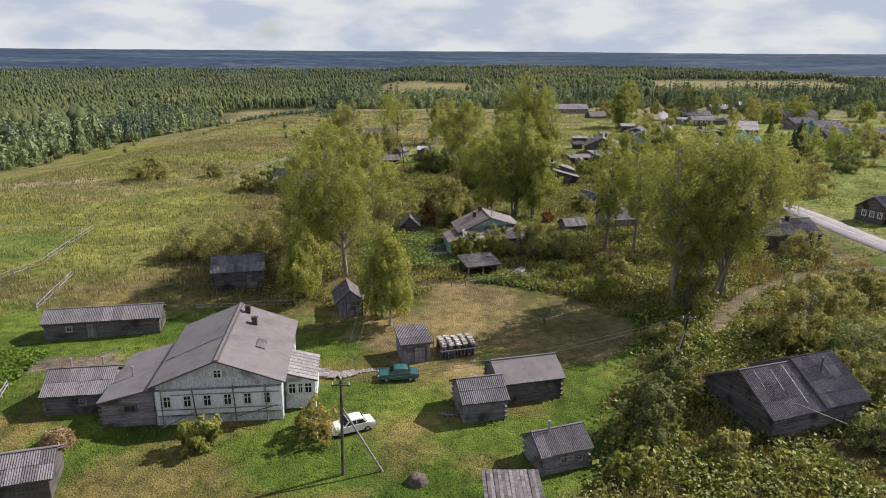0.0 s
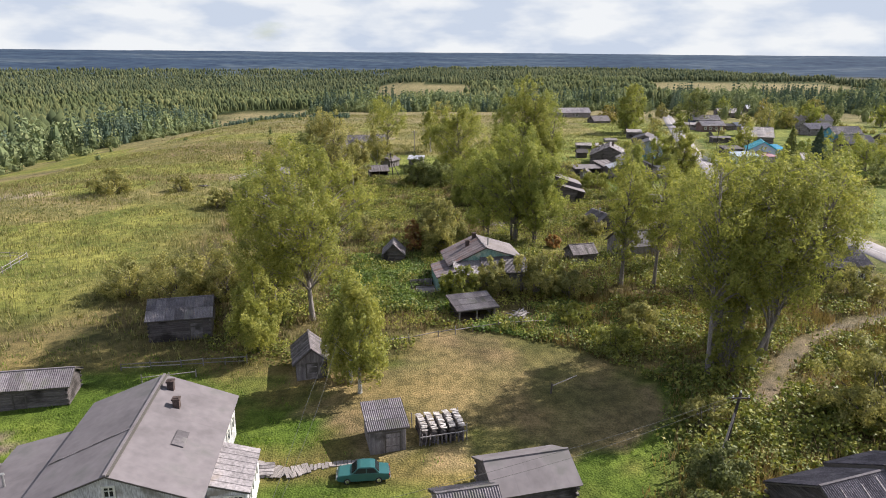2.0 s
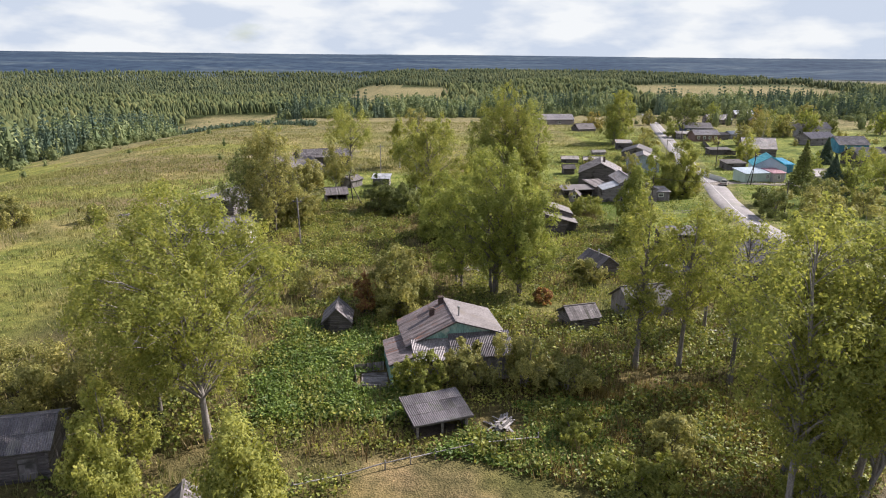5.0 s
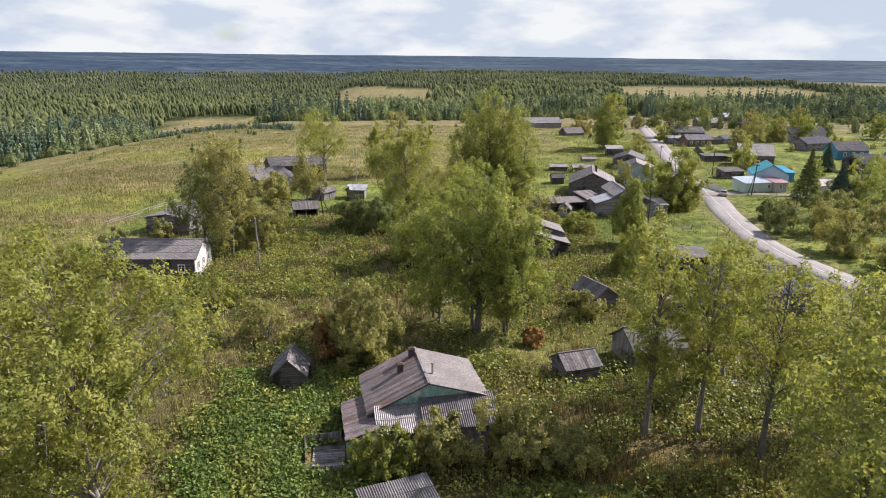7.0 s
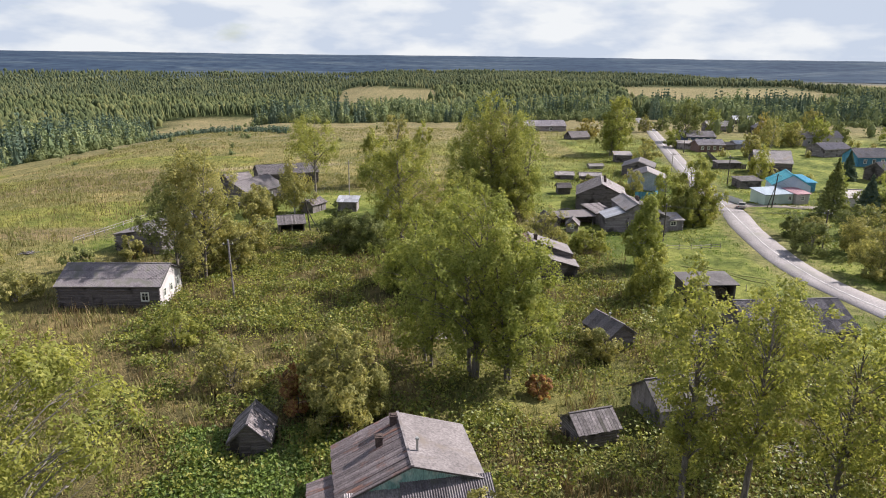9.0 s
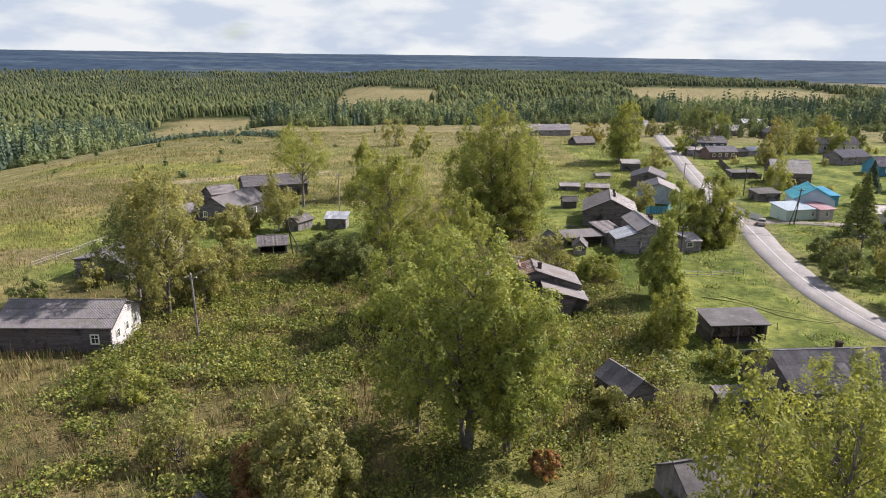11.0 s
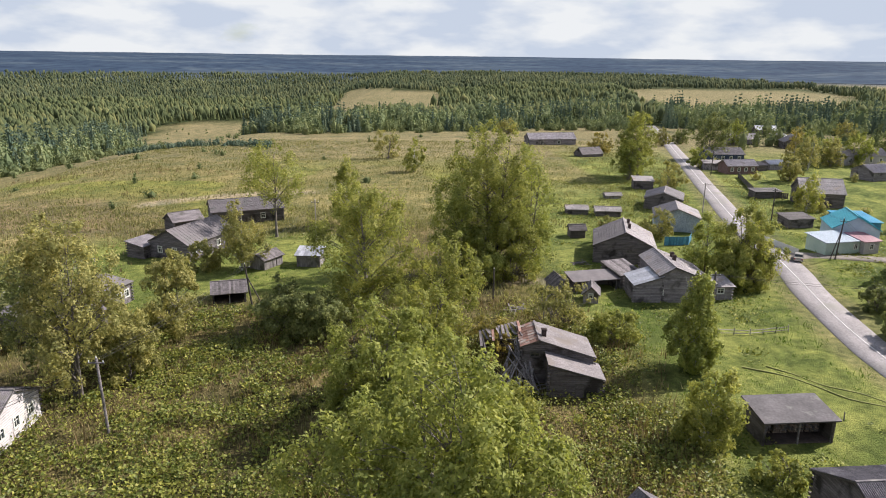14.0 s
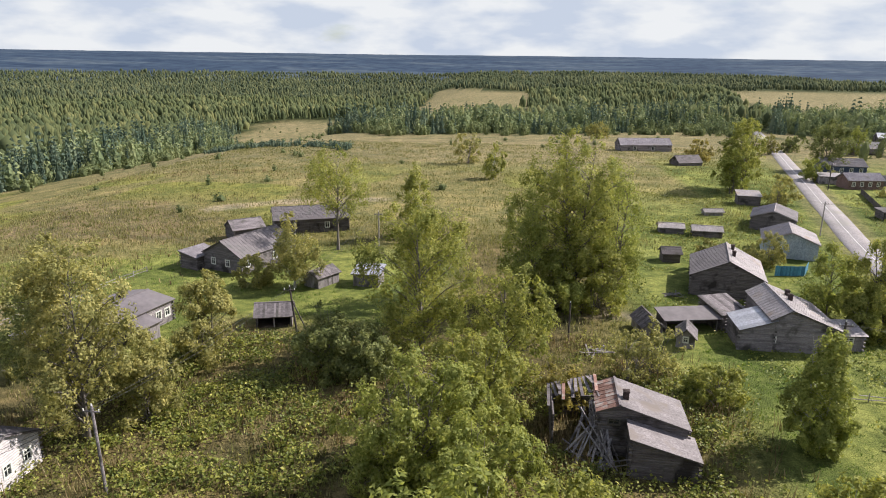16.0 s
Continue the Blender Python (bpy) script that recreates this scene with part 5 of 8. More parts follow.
for k, (nm, lb, x, y, an, L, pr, wm, wk, rk, rm, wi) in enumerate(FAR):
    building(nm, lb, x, y, an, L, pr, wm, wk, rk, rm, wins=list(wi), seed=60 + k, fine=False, category="house" if wi or "house" in nm or "cottage" in nm else "shed", group="village houses")

# ---- trees ----
def quads_mesh(name, c, size, rng, up=0.4, drop=0.0, slim=0.55):
    """Small pointed leaves or leaf sprays at the places c, each its own island."""
    n = len(c)
    d = rng.normal(size=(n, 3))
    d[:, 2] = d[:, 2] * 0.6 - drop
    d /= np.linalg.norm(d, axis=1)[:, None] + 1e-9
    w = rng.normal(size=(n, 3))
    w[:, 2] += up
    s = np.cross(d, w)
    s /= np.linalg.norm(s, axis=1)[:, None] + 1e-9
    sz = (size * rng.uniform(0.6, 1.35, n))[:, None]
    nrm = np.cross(s, d)
    co = np.stack([c - d * sz, c + s * sz * slim + nrm * sz * 0.15, c + d * sz, c - s * sz * slim + nrm * sz * 0.15], 1).reshape(-1, 3)
    return raw_mesh(name, co, np.arange(4 * n).reshape(-1, 4))


def leaves_mesh(name, c, nrm, size, rng, rough=0.55, drop=0.0):
    """Small pointed leaves at the places c, turned more or less to nrm, each its own island."""
    n = len(c)
    nrm = nrm / (np.linalg.norm(nrm, axis=1)[:, None] + 1e-9) + rng.normal(0, rough, (n, 3))
    nrm /= np.linalg.norm(nrm, axis=1)[:, None] + 1e-9
    w = rng.normal(size=(n, 3))
    w[:, 2] -= drop
    d = w - nrm * (w * nrm).sum(1)[:, None]
    d /= np.linalg.norm(d, axis=1)[:, None] + 1e-9
    s = np.cross(nrm, d)
    sz = (size * rng.uniform(0.65, 1.4, n))[:, None]
    co = np.stack([c - d * sz * 0.7 - s * sz * 0.62, c - d * sz * 0.7 + s * sz * 0.62, c + d * sz * 1.25], 1).reshape(-1, 3)
    return raw_mesh(name, co, np.arange(3 * n).reshape(-1, 3))


def tube(path, radii, sides=6):
    """Rings round a path, as arrays."""
    path = np.asarray(path, float)
    t = np.gradient(path, axis=0)
    t /= np.linalg.norm(t, axis=1)[:, None] + 1e-9
    a = np.cross(t, np.array((0.31, 0.95, 0.05)))
    a /= np.linalg.norm(a, axis=1)[:, None] + 1e-9
    b = np.cross(t, a)
    th = np.arange(sides) * 2 * math.pi / sides
    co = path[:, None, :] + np.asarray(radii)[:, None, None] * (np.cos(th)[None, :, None] * a[:, None, :] + np.sin(th)[None, :, None] * b[:, None, :])
    m = len(path)
    i = (np.arange(m - 1)[:, None] * sides + np.arange(sides)[None, :]).ravel()
    j = (np.arange(m - 1)[:, None] * sides + (np.arange(sides)[None, :] + 1) % sides).ravel()
    return co.reshape(-1, 3), np.stack([i, j, j + sides, i + sides], 1)


def joined(tubes):
    co, fa, k = [], [], 0
    for c, f in tubes:
        co.append(c)
        fa.append(f + k)
        k += len(c)
    return np.concatenate(co), np.concatenate(fa)


FORMS = {       # how wide the crown is from its foot to its top
    "poplar": ((0.0, 0.2, 0.5, 0.75, 0.92, 1.0), (0.42, 0.72, 1.0, 0.96, 0.66, 0.3)),
    "aspen": ((0.0, 0.25, 0.5, 0.8, 1.0), (0.66, 0.98, 1.0, 0.72, 0.24)),
    "birch": ((0.0, 0.2, 0.5, 0.8, 1.0), (0.62, 1.0, 0.84, 0.5, 0.12)),
    "bush": ((0.0, 0.25, 0.6, 0.85, 1.0), (0.86, 1.0, 0.9, 0.66, 0.3)),
}


def tree(name, label, x, y, h, r, leaf, bark=None, start=0.25, leaves=7000, size=0.24, clusters=26, droop=0.0, seed=1, trunks=1, tube_r=None, group="", category="tree", lean=0.0):
    """Trunk, limbs that reach the boughs, and a crown of boughs that carry sprigs of leaves."""
    rng = np.random.default_rng(seed)
    e = thing(name, x, y, 0.0, label, category, group)
    e.rotation_euler = (0, 0, 0)
    form = FORMS.get(name.split("_")[0], FORMS["bush" if category == "bush" else "aspen"])
    rise = h * (1 - start)
    gap = (0.62 * math.pi * r * r * rise / clusters) ** (1 / 3)
    p1, p2, p3 = rng.uniform(0, 6.283, 3)
    cl, tries = [], 0
    while len(cl) < clusters:
        zz = rng.uniform(0, 1)
        wide = float(np.interp(zz, *form))
        if rng.uniform(0, 1) > wide:
            continue
        az = rng.uniform(0, 6.283)
        rho = math.sqrt(rng.uniform(0.06, 1.0)) * r * wide * (1 + 0.2 * math.sin(2 * az + p1) + 0.15 * math.sin(3 * az + p2 + 4 * zz) + 0.1 * math.sin(11 * zz + p3))
        q = np.array((rho * math.cos(az) * 0.9 + lean * (start + zz * (1 - start)), rho * math.sin(az) * 0.9, h * start + rise * (0.05 + 0.9 * zz)))
        tries += 1
        if tries % 14 and cl and min(np.linalg.norm(np.array(cl) - q, axis=1)) < 0.82 * gap:
            continue
        cl.append(q)
    cl = np.array(cl)
    rc = gap * rng.uniform(0.4, 0.66, clusters)
    rc[cl[:, 2] > h * 0.86] *= 0.8
    tubes, tr = [], tube_r or max(0.08, h * 0.0125)
    for k in range(trunks):
        off = np.array((0, 0, 0)) if trunks == 1 else np.array((rng.uniform(-1, 1) * 0.13 * r, rng.uniform(-1, 1) * 0.13 * r, 0))
        tp = off * 3.4 + np.array((rng.uniform(-0.4, 0.4) + lean, rng.uniform(-0.4, 0.4), h * rng.uniform(0.84, 0.93)))
        s = np.linspace(0, 1, 8)[:, None]
        path = off * (1 - s) + tp * s + np.concatenate([np.cumsum(rng.normal(0, 0.1, (8, 2)), 0) * s, np.zeros((8, 1))], 1)
        path[0, 2] = -0.4
        rad = tr * (1.15 - 1.05 * s[:, 0]) * (1 if trunks == 1 else 0.75)
        rad[0] *= 1.35
        tubes.append(tube(path, rad, 7))
        for j in range(clusters):
            if j % trunks != k:
                continue
            z0 = max(h * start * 0.8, cl[j, 2] - 0.75 * math.hypot(cl[j, 0] - lean, cl[j, 1]) - 0.6)
            f = min(0.93, z0 / tp[2])
            base = np.array([np.interp(f, s[:, 0], path[:, a]) for a in range(3)])
            q = np.linspace(0, 1, 5)[:, None]
            limb = base * (1 - q) + cl[j] * q
            limb[:, 2] += 0.12 * np.linalg.norm(cl[j] - base) * np.sin(q[:, 0] * math.pi) * (1 - droop)
            lr = tr * (1.05 - f) * 0.42 + 0.02
            tubes.append(tube(limb, lr * (1 - 0.8 * q[:, 0]), 4))
            for g in range(2 if h > 9 else 1):
                tip = cl[j] + rng.normal(0, 1, 3) * rc[j] * 0.6
                st = limb[2 + g % 2]
                tubes.append(tube(np.array([st, (st + tip) / 2 + rng.normal(0, 0.1, 3), tip]), [lr * 0.4, lr * 0.25, 0.012], 3))
    co, fa = joined(tubes)
    me = raw_mesh("trunk", co, fa, True)
    me.materials.append(bark or M_BARK)
    t = new("trunk", me)
    t.parent = e
    # sprigs sit on the outer and upper side of each bough, leaves sit round the sprigs
    mid = np.array((0, 0, h * (start + 0.4 * (1 - start))))
    box3 = np.array((r, r, 0.55 * rise))
    ns = clusters * int(np.clip(leaves / clusters / 24, 6, 13))
    pick = rng.choice(clusters, ns, p=rc ** 2 / (rc ** 2).sum())
    away = (cl[pick] - mid) / box3
    away /= np.linalg.norm(away, axis=1)[:, None] + 0.35
    g = rng.normal(size=(ns, 3))
    g /= np.linalg.norm(g, axis=1)[:, None]
    g = g + away * 0.42 + np.array((0, 0, 0.18))
    g /= np.linalg.norm(g, axis=1)[:, None] + 1e-9
    tall = 0.85 if category == "bush" else 1.2
    sp = cl[pick] + g * (rc[pick] * rng.uniform(0.45, 1.12, ns))[:, None] * np.array((1.0, 1.0, tall))
    if droop:
        sp[:, 2] -= droop * rng.uniform(0, 1, ns) ** 2 * rc[pick] * 1.9
    own = rng.integers(0, ns, leaves)
    wide = np.clip(rc[pick][own] * 0.2, 0.1, 0.36)[:, None]
    ball = rng.normal(size=(leaves, 3))
    ball *= (rng.uniform(0.3, 1.0, leaves) ** 0.5 / (np.linalg.norm(ball, axis=1) + 1e-9))[:, None]
    p = sp[own] + ball * wide * 1.75 * np.array((1.0, 1.0, 1.2 + droop))
    loose = rng.uniform(0, 1, leaves) < 0.06     # leaves along the limbs, between the boughs
    k = loose.sum()
    mate = cl[rng.integers(0, clusters, k)]
    mix = rng.uniform(0, 1, (k, 1)) ** 0.7
    p[loose] = cl[pick[own[loose]]] * mix + (mate * np.array((0.5, 0.5, 1.0)) * (1 - mix)) + rng.normal(0, 0.09 * r, (k, 3))
    low = p[:, 2] < 0.25
    p[low, 2] = rng.uniform(0.15, 0.8, low.sum())
    out = (p - mid) / box3
    me = leaves_mesh("crown", p, g[own] * 1.0 + ball * 0.7 + out * 0.4 + np.array((0, 0, 0.25)), size, rng, 0.42, droop)
    me.materials.append(M_LEAF[leaf])
    c = new("crown", me)
    c.parent = e
    return e


P_ = "tall loose poplar with grey trunk and yellow-green leaves"
B_ = "slender birch with white trunk and hanging yellow-green foliage"
W_ = "dense rounded willow bush with olive leaves"
TREES = [
    # name, label, x, y, h, r, leaf, bark, start, leaves, clusters, droop, trunks
    ("poplar_tree", P_, -14.0, 95.6, 22.0, 8.2, "poplar", "p", 0.22, 23000, 84, 0.1, 1, -1.6),
    ("poplar_tree", P_, -19.5, 99.5, 15.5, 5.2, "poplar", "k", 0.15, 8000, 26, 0.1, 1),
    ("birch_tree", B_, -6.2, 78.0, 13.6, 2.8, "birch", "b", 0.2, 8000, 44, 1.3, 1),
    ("birch_tree", B_, -7.4, 80.2, 12.5, 2.4, "birch", "b", 0.1, 5500, 30, 1.5, 1),
    ("birch_tree", B_, -18.4, 87.0, 11.2, 3.3, "birch", "k", 0.1, 7500, 24, 0.6, 1),
    ("willow_bush", W_, -33.0, 101.5, 6.0, 5.0, "willow", "k", 0.05, 6000, 20, 0.1, 3),
    ("willow_bush", W_, -27.0, 103.0, 7.5, 4.2, "willow", "k", 0.05, 5500, 18, 0.1, 3),
    ("willow_bush", W_, -23.0, 109.0, 6.0, 4.5, "poplar", "k", 0.05, 5000, 18, 0.1, 3),
    ("willow_bush", W_, -40.0, 103.5, 4.5, 4.0, "willow", "k", 0.05, 4000, 14, 0.1, 3),
    ("poplar_tree", P_, -22.9, 164.6, 20.0, 5.6, "willow", "k", 0.1, 12000, 54, 0.1, 2),
    ("poplar_tree", P_, -27.8, 169.0, 15.0, 4.6, "dark", "k", 0.1, 6000, 26, 0.2, 1),
    ("aspen_tree", "leafy aspen group with several trunks and green crown", 14.2, 132.4, 21.0, 5.9, "green", "k", 0.15, 15000, 60, 0.1, 3),
    ("aspen_tree", "leafy aspen with green crown beside taller trees", 18.2, 131.5, 16.5, 4.6, "green", "k", 0.12, 9500, 40, 0.1, 2),
    ("aspen_tree", "leafy aspen with green crown beside taller trees", 10.0, 135.5, 15.5, 4.6, "green", "k", 0.1, 7000, 24, 0.1, 2),
    ("willow_bush", "broad rounded willow bush with yellowing leaves", 1.7, 123.6, 9.2, 4.6, "willow", "k", 0.04, 11500, 40, 0.15, 4),
    ("reddening_bush", "shrub with reddening leaves beside willow bush", -2.9, 124.6, 5.6, 1.7, "red", "k", 0.05, 2600, 16, 0.1, 3),
    ("poplar_tree", P_, 30.2, 82.6, 24.4, 6.0, "poplar", "p", 0.26, 9800, 52, 0.05, 2),
    ("poplar_tree", P_, 31.8, 83.6, 24.2, 6.2, "poplar", "p", 0.26, 9800, 52, 0.05, 2, 2.4),
    ("poplar_tree", P_, 33.4, 83.2, 23.6, 6.4, "poplar", "p", 0.24, 10200, 56, 0.05, 2, 5.0),
    ("poplar_tree", P_, 33.0, 89.0, 22.0, 5.6, "poplar", "k", 0.2, 7500, 40, 0.05, 1, 1.0),
    ("poplar_tree", P_, 37.6, 87.6, 22.5, 6.6, "poplar", "k", 0.16, 9600, 50, 0.05, 1, 2.6),
    ("willow_bush", "thicket of young shoots round poplar trunks", 31.8, 82.8, 8.5, 3.2, "poplar", "k", 0.03, 4200, 34, 0.0, 6),
    ("poplar_tree", P_, 27.0, 108.6, 20.4, 3.3, "poplar", "k", 0.16, 5200, 34, 0.1, 1),
    ("poplar_tree", P_, 35.4, 104.6, 18.0, 4.4, "poplar", "k", 0.3, 4600, 24, 0.1, 1),
    ("poplar_tree", P_, 31.6, 108.4, 18.6, 3.6, "poplar", "k", 0.22, 4800, 30, 0.1, 1),
    ("poplar_tree", P_, 38.4, 118.6, 15.5, 3.8, "poplar", "k", 0.3, 4000, 22, 0.1, 1),
    ("poplar_tree", P_, 44.0, 109.0, 14.0, 4.0, "poplar", "k", 0.25, 4800, 24, 0.1, 1),
    ("poplar_tree", P_, 6.0, 187.0, 19.6, 6.0, "poplar", "k", 0.08, 11000, 46, 0.1, 1),
    ("birch_tree", B_, 3.0, 206.0, 16.5, 4.0, "poplar", "b", 0.15, 5000, 20, 0.4, 1),
    ("poplar_tree", P_, 25.2, 207.0, 26.5, 6.6, "poplar", "k", 0.03, 15000, 60, 0.2, 2),
    ("aspen_tree", "leafy aspen with green crown beside taller trees", 19.8, 206.0, 20.0, 5.4, "green", "k", 0.02, 10000, 44, 0.2, 2),
    ("poplar_tree", "sparse old poplar with bare limbs and thin crown", -15.2, 232.2, 19.5, 6.6, "poplar", "k", 0.25, 4800, 26, 0.1, 1),
    ("aspen_tree", "rounded aspen with yellow-green crown", 16.4, 180.5, 14.2, 4.6, "poplar", "k", 0.08, 7000, 24, 0.1, 2),
    ("birch_tree", B_, -2.0, 243.0, 15.0, 3.6, "poplar", "b", 0.15, 4000, 18, 0.3, 1),
    ("birch_tree", "leafy birch with full olive crown near ruined house", 44.9, 170.2, 12.5, 3.3, "green", "b", 0.02, 11000, 46, 0.5, 2),
    ("willow_bush", "large spreading willow beside the road", 66.2, 202.0, 14.0, 4.8, "poplar", "k", 0.02, 10000, 36, 0.2, 3),
    ("willow_bush", W_, 61.5, 206.5, 11.0, 3.6, "green", "k", 0.05, 4000, 16, 0.2, 3),
    ("poplar_tree", P_, 81.3, 308.5, 20.0, 7.0, "poplar", "k", 0.01, 13000, 46, 0.1, 3),
    ("poplar_tree", P_, 77.5, 302.0, 12.0, 4.6, "green", "k", 0.04, 4500, 20, 0.1, 3),
    ("poplar_tree", P_, 124.5, 353.5, 17.0, 6.6, "dark", "k", 0.01, 10000, 40, 0.1, 3),
    ("willow_bush", "tall rounded willow bush with silvery olive leaves", -18.9, 182.2, 11.2, 4.0, "willow", "k", 0.03, 7000, 24, 0.1, 3),
    ("willow_bush", W_, -21.4, 173.6, 7.4, 3.4, "willow", "k", 0.03, 4500, 18, 0.1, 3),
    ("willow_bush", W_, -22.6, 209.5, 5.2, 2.8, "willow", "k", 0.03, 2800, 14, 0.1, 3),
    ("birch_tree", B_, -16.6, 209.6, 12.6, 3.7, "willow", "b", 0.1, 5000, 20, 0.5, 1),
    ("willow_bush", "dark dense willow bush in village hollow", -4.0, 181.5, 8.0, 4.2, "dark", "k", 0.02, 7000, 24, 0.1, 3),
    ("willow_bush", "dark dense willow bush in village hollow", 1.5, 180.0, 6.5, 3.6, "dark", "k", 0.02, 4500, 18, 0.1, 3),
    ("willow_bush", W_, 18.6, 54.2, 6.4, 2.6, "sagebush", "k", 0.03, 6000, 20, 0.1, 4),
    ("willow_bush", W_, 41.5, 74.0, 8.5, 5.0, "willow", "k", 0.03, 8000, 26, 0.1, 4),
    ("willow_bush", W_, 47.5, 77.0, 6.0, 3.8, "willow", "k", 0.03, 5500, 20, 0.1, 4),
    ("willow_bush", W_, 56.5, 86.5, 4.6, 3.2, "willow", "k", 0.03, 5500, 20, 0.1, 4),
    ("willow_bush", W_, 44.0, 66.0, 6.0, 4.5, "dark", "k", 0.03, 5500, 20, 0.1, 4),
    ("willow_bush", W_, 22.5, 62.0, 5.0, 2.3, "sagebush", "k", 0.03, 3200, 14, 0.1, 4),
    ("willow_bush", W_, 15.5, 48.5, 2.6, 1.7, "poplar", "k", 0.03, 2000, 12, 0.1, 4),
    ("willow_bush", W_, 24.0, 50.0, 2.8, 2.0, "willow", "k", 0.03, 2200, 12, 0.1, 4),
    ("willow_bush", W_, 38.0, 52.0, 3.6, 2.6, "dark", "k", 0.03, 2600, 14, 0.1, 4),
    ("willow_bush", W_, 40.5, 61.0, 5.0, 3.0, "willow", "k", 0.03, 3600, 16, 0.1, 4),
    ("willow_bush", W_, 25.5, 72.5, 3.0, 2.2, "willow", "k", 0.03, 2200, 12, 0.1, 4),
    ("willow_bush", W_, 21.5, 88.0, 3.0, 3.2, "poplar", "k", 0.03, 3000, 14, 0.1, 4),
    ("willow_bush", W_, 25.0, 93.0, 3.4, 3.0, "willow", "k", 0.03, 3000, 14, 0.1, 4),
    ("willow_bush", W_, 18.0, 95.5, 2.4, 2.4, "poplar", "k", 0.03, 2200, 12, 0.1, 4),
    ("reddening_bush", "low shrub with dark red leaves in grass", 20.6, 128.2, 1.8, 1.5, "red", "k", 0.05, 1200, 10, 0.1, 3),
    ("willow_bush", W_, -10.5, 131.0, 4.4, 3.0, "willow", "k", 0.05, 1900, 14, 0.1, 4),
    ("willow_bush", W_, -19.0, 141.0, 4.0, 3.0, "poplar", "k", 0.05, 1900, 14, 0.1, 4),
    ("willow_bush", W_, -44.5, 156.0, 4.2, 3.0, "willow", "k", 0.04, 2200, 14, 0.1, 4),
    ("willow_bush", W_, -42.0, 169.0, 3.6, 2.4, "dark", "k", 0.04, 1800, 12, 0.1, 4),
    ("willow_bush", W_, -37.5, 176.5, 3.4, 2.2, "willow", "k", 0.04, 1600, 12, 0.1, 4),
    ("willow_bush", W_, 44.0, 147.5, 3.2, 2.4, "poplar", "k", 0.04, 2000, 12, 0.1, 4),
    ("willow_bush", W_, 22.0, 176.0, 4.6, 2.8, "brown", "k", 0.04, 2000, 14, 0.1, 4),
    ("willow_bush", W_, 57.0, 104.0, 5.0, 3.0, "willow", "k", 0.03, 3500, 16, 0.1, 3),
    ("willow_bush", "lone broad willow bush in dry meadow", -73.0, 170.0, 5.0, 5.0, "willow", "k", 0.02, 5000, 20, 0.1, 4),
    ("willow_bush", "small willow bush in dry meadow", -58.0, 172.0, 3.6, 2.8, "willow", "k", 0.02, 2200, 12, 0.1, 4),
    ("bare_shrub", "thin half-bare shrub by ruined house", 33.2, 184.6, 7.0, 3.2, "willow", "k", 0.1, 1300, 22, 0.0, 4),
    ("bare_shrub", "thin half-bare shrub by ruined house", 30.0, 182.0, 6.5, 2.8, "willow", "k", 0.1, 1100, 20, 0.0, 4),
    ("aspen_tree", "young bright green aspen thicket with upright shoots", 8.6, 160.0, 12.5, 5.2, "green", "k", 0.06, 12000, 34, 0.0, 5),
    ("aspen_tree", "young bright green aspen thicket with upright shoots", 14.5, 156.5, 9.5, 4.6, "green", "k", 0.05, 8000, 26, 0.0, 4),
    ("aspen_tree", "young bright green aspen thicket with upright shoots", 13.5, 168.0, 11.5, 4.6, "poplar", "k", 0.05, 8000, 26, 0.0, 4),
    ("willow_bush", W_, 76.8, 178.0, 5.4, 3.2, "dark", "k", 0.02, 3500, 16, 0.1, 4),
    ("willow_bush", W_, 80.5, 165.0, 8.0, 4.2, "willow", "k", 0.02, 5500, 20, 0.1, 4),
    ("willow_bush", W_, 86.0, 178.0, 7.0, 4.2, "willow", "k", 0.02, 4500, 18, 0.1, 4),
    ("willow_bush", W_, 85.0, 155.0, 7.5, 5.0, "willow", "k", 0.02, 5000, 20, 0.1, 4),
    ("willow_bush", W_, 93.0, 190.0, 6.0, 4.0, "dark", "k", 0.02, 3500, 16, 0.1, 4),
    ("willow_bush", W_, 80.0, 190.0, 4.0, 2.6, "dark", "k", 0.02, 2200, 12, 0.1, 4),
    ("apple_tree", "small leafy garden tree beside green cottage", 4.7, 102.9, 4.2, 2.4, "poplar", "k", 0.1, 3800, 16, 0.1, 2),
    ("apple_tree", "small leafy garden tree beside green cottage", 8.6, 104.0, 5.2, 2.2, "willow", "k", 0.1, 3800, 16, 0.1, 2),
    ("apple_tree", "small leafy garden tree beside green cottage", 14.3, 104.6, 6.0, 3.3, "willow", "k", 0.08, 5000, 18, 0.1, 3),
    ("apple_tree", "small leafy garden tree beside green cottage", 19.0, 103.5, 4.4, 2.6, "willow", "k", 0.08, 3200, 14, 0.1, 3),
    ("birch_tree", "leafy young birch in tall weeds", 40.4, 154.4, 8.2, 3.0, "birch", "b", 0.06, 5000, 20, 0.4, 1),
    ("willow_bush", W_, 28.6, 136.6, 3.7, 2.4, "willow", "k", 0.02, 2600, 12, 0.1, 3),
    ("willow_bush", W_, 38.4, 178.2, 4.4, 3.4, "poplar", "k", 0.02, 3500, 16, 0.1, 3),
    ("birch_tree", B_, 12.0, 316.0, 12.0, 3.6, "poplar", "b", 0.08, 2500, 14, 0.3, 1),
    ("willow_bush", W_, 2.0, 349.0, 11.0, 5.0, "willow", "k", 0.03, 2500, 14, 0.1, 3),
    ("garden_shrub", "small green garden shrub before farmhouse", -20.7, 51.9, 3.1, 1.6, "poplar", "k", 0.03, 3000, 14, 0.0, 4),
    ("garden_shrub", "thin browning garden shrub near white car", -11.3, 54.6, 3.2, 2.4, "brown", "k", 0.1, 1500, 22, 0.0, 5),
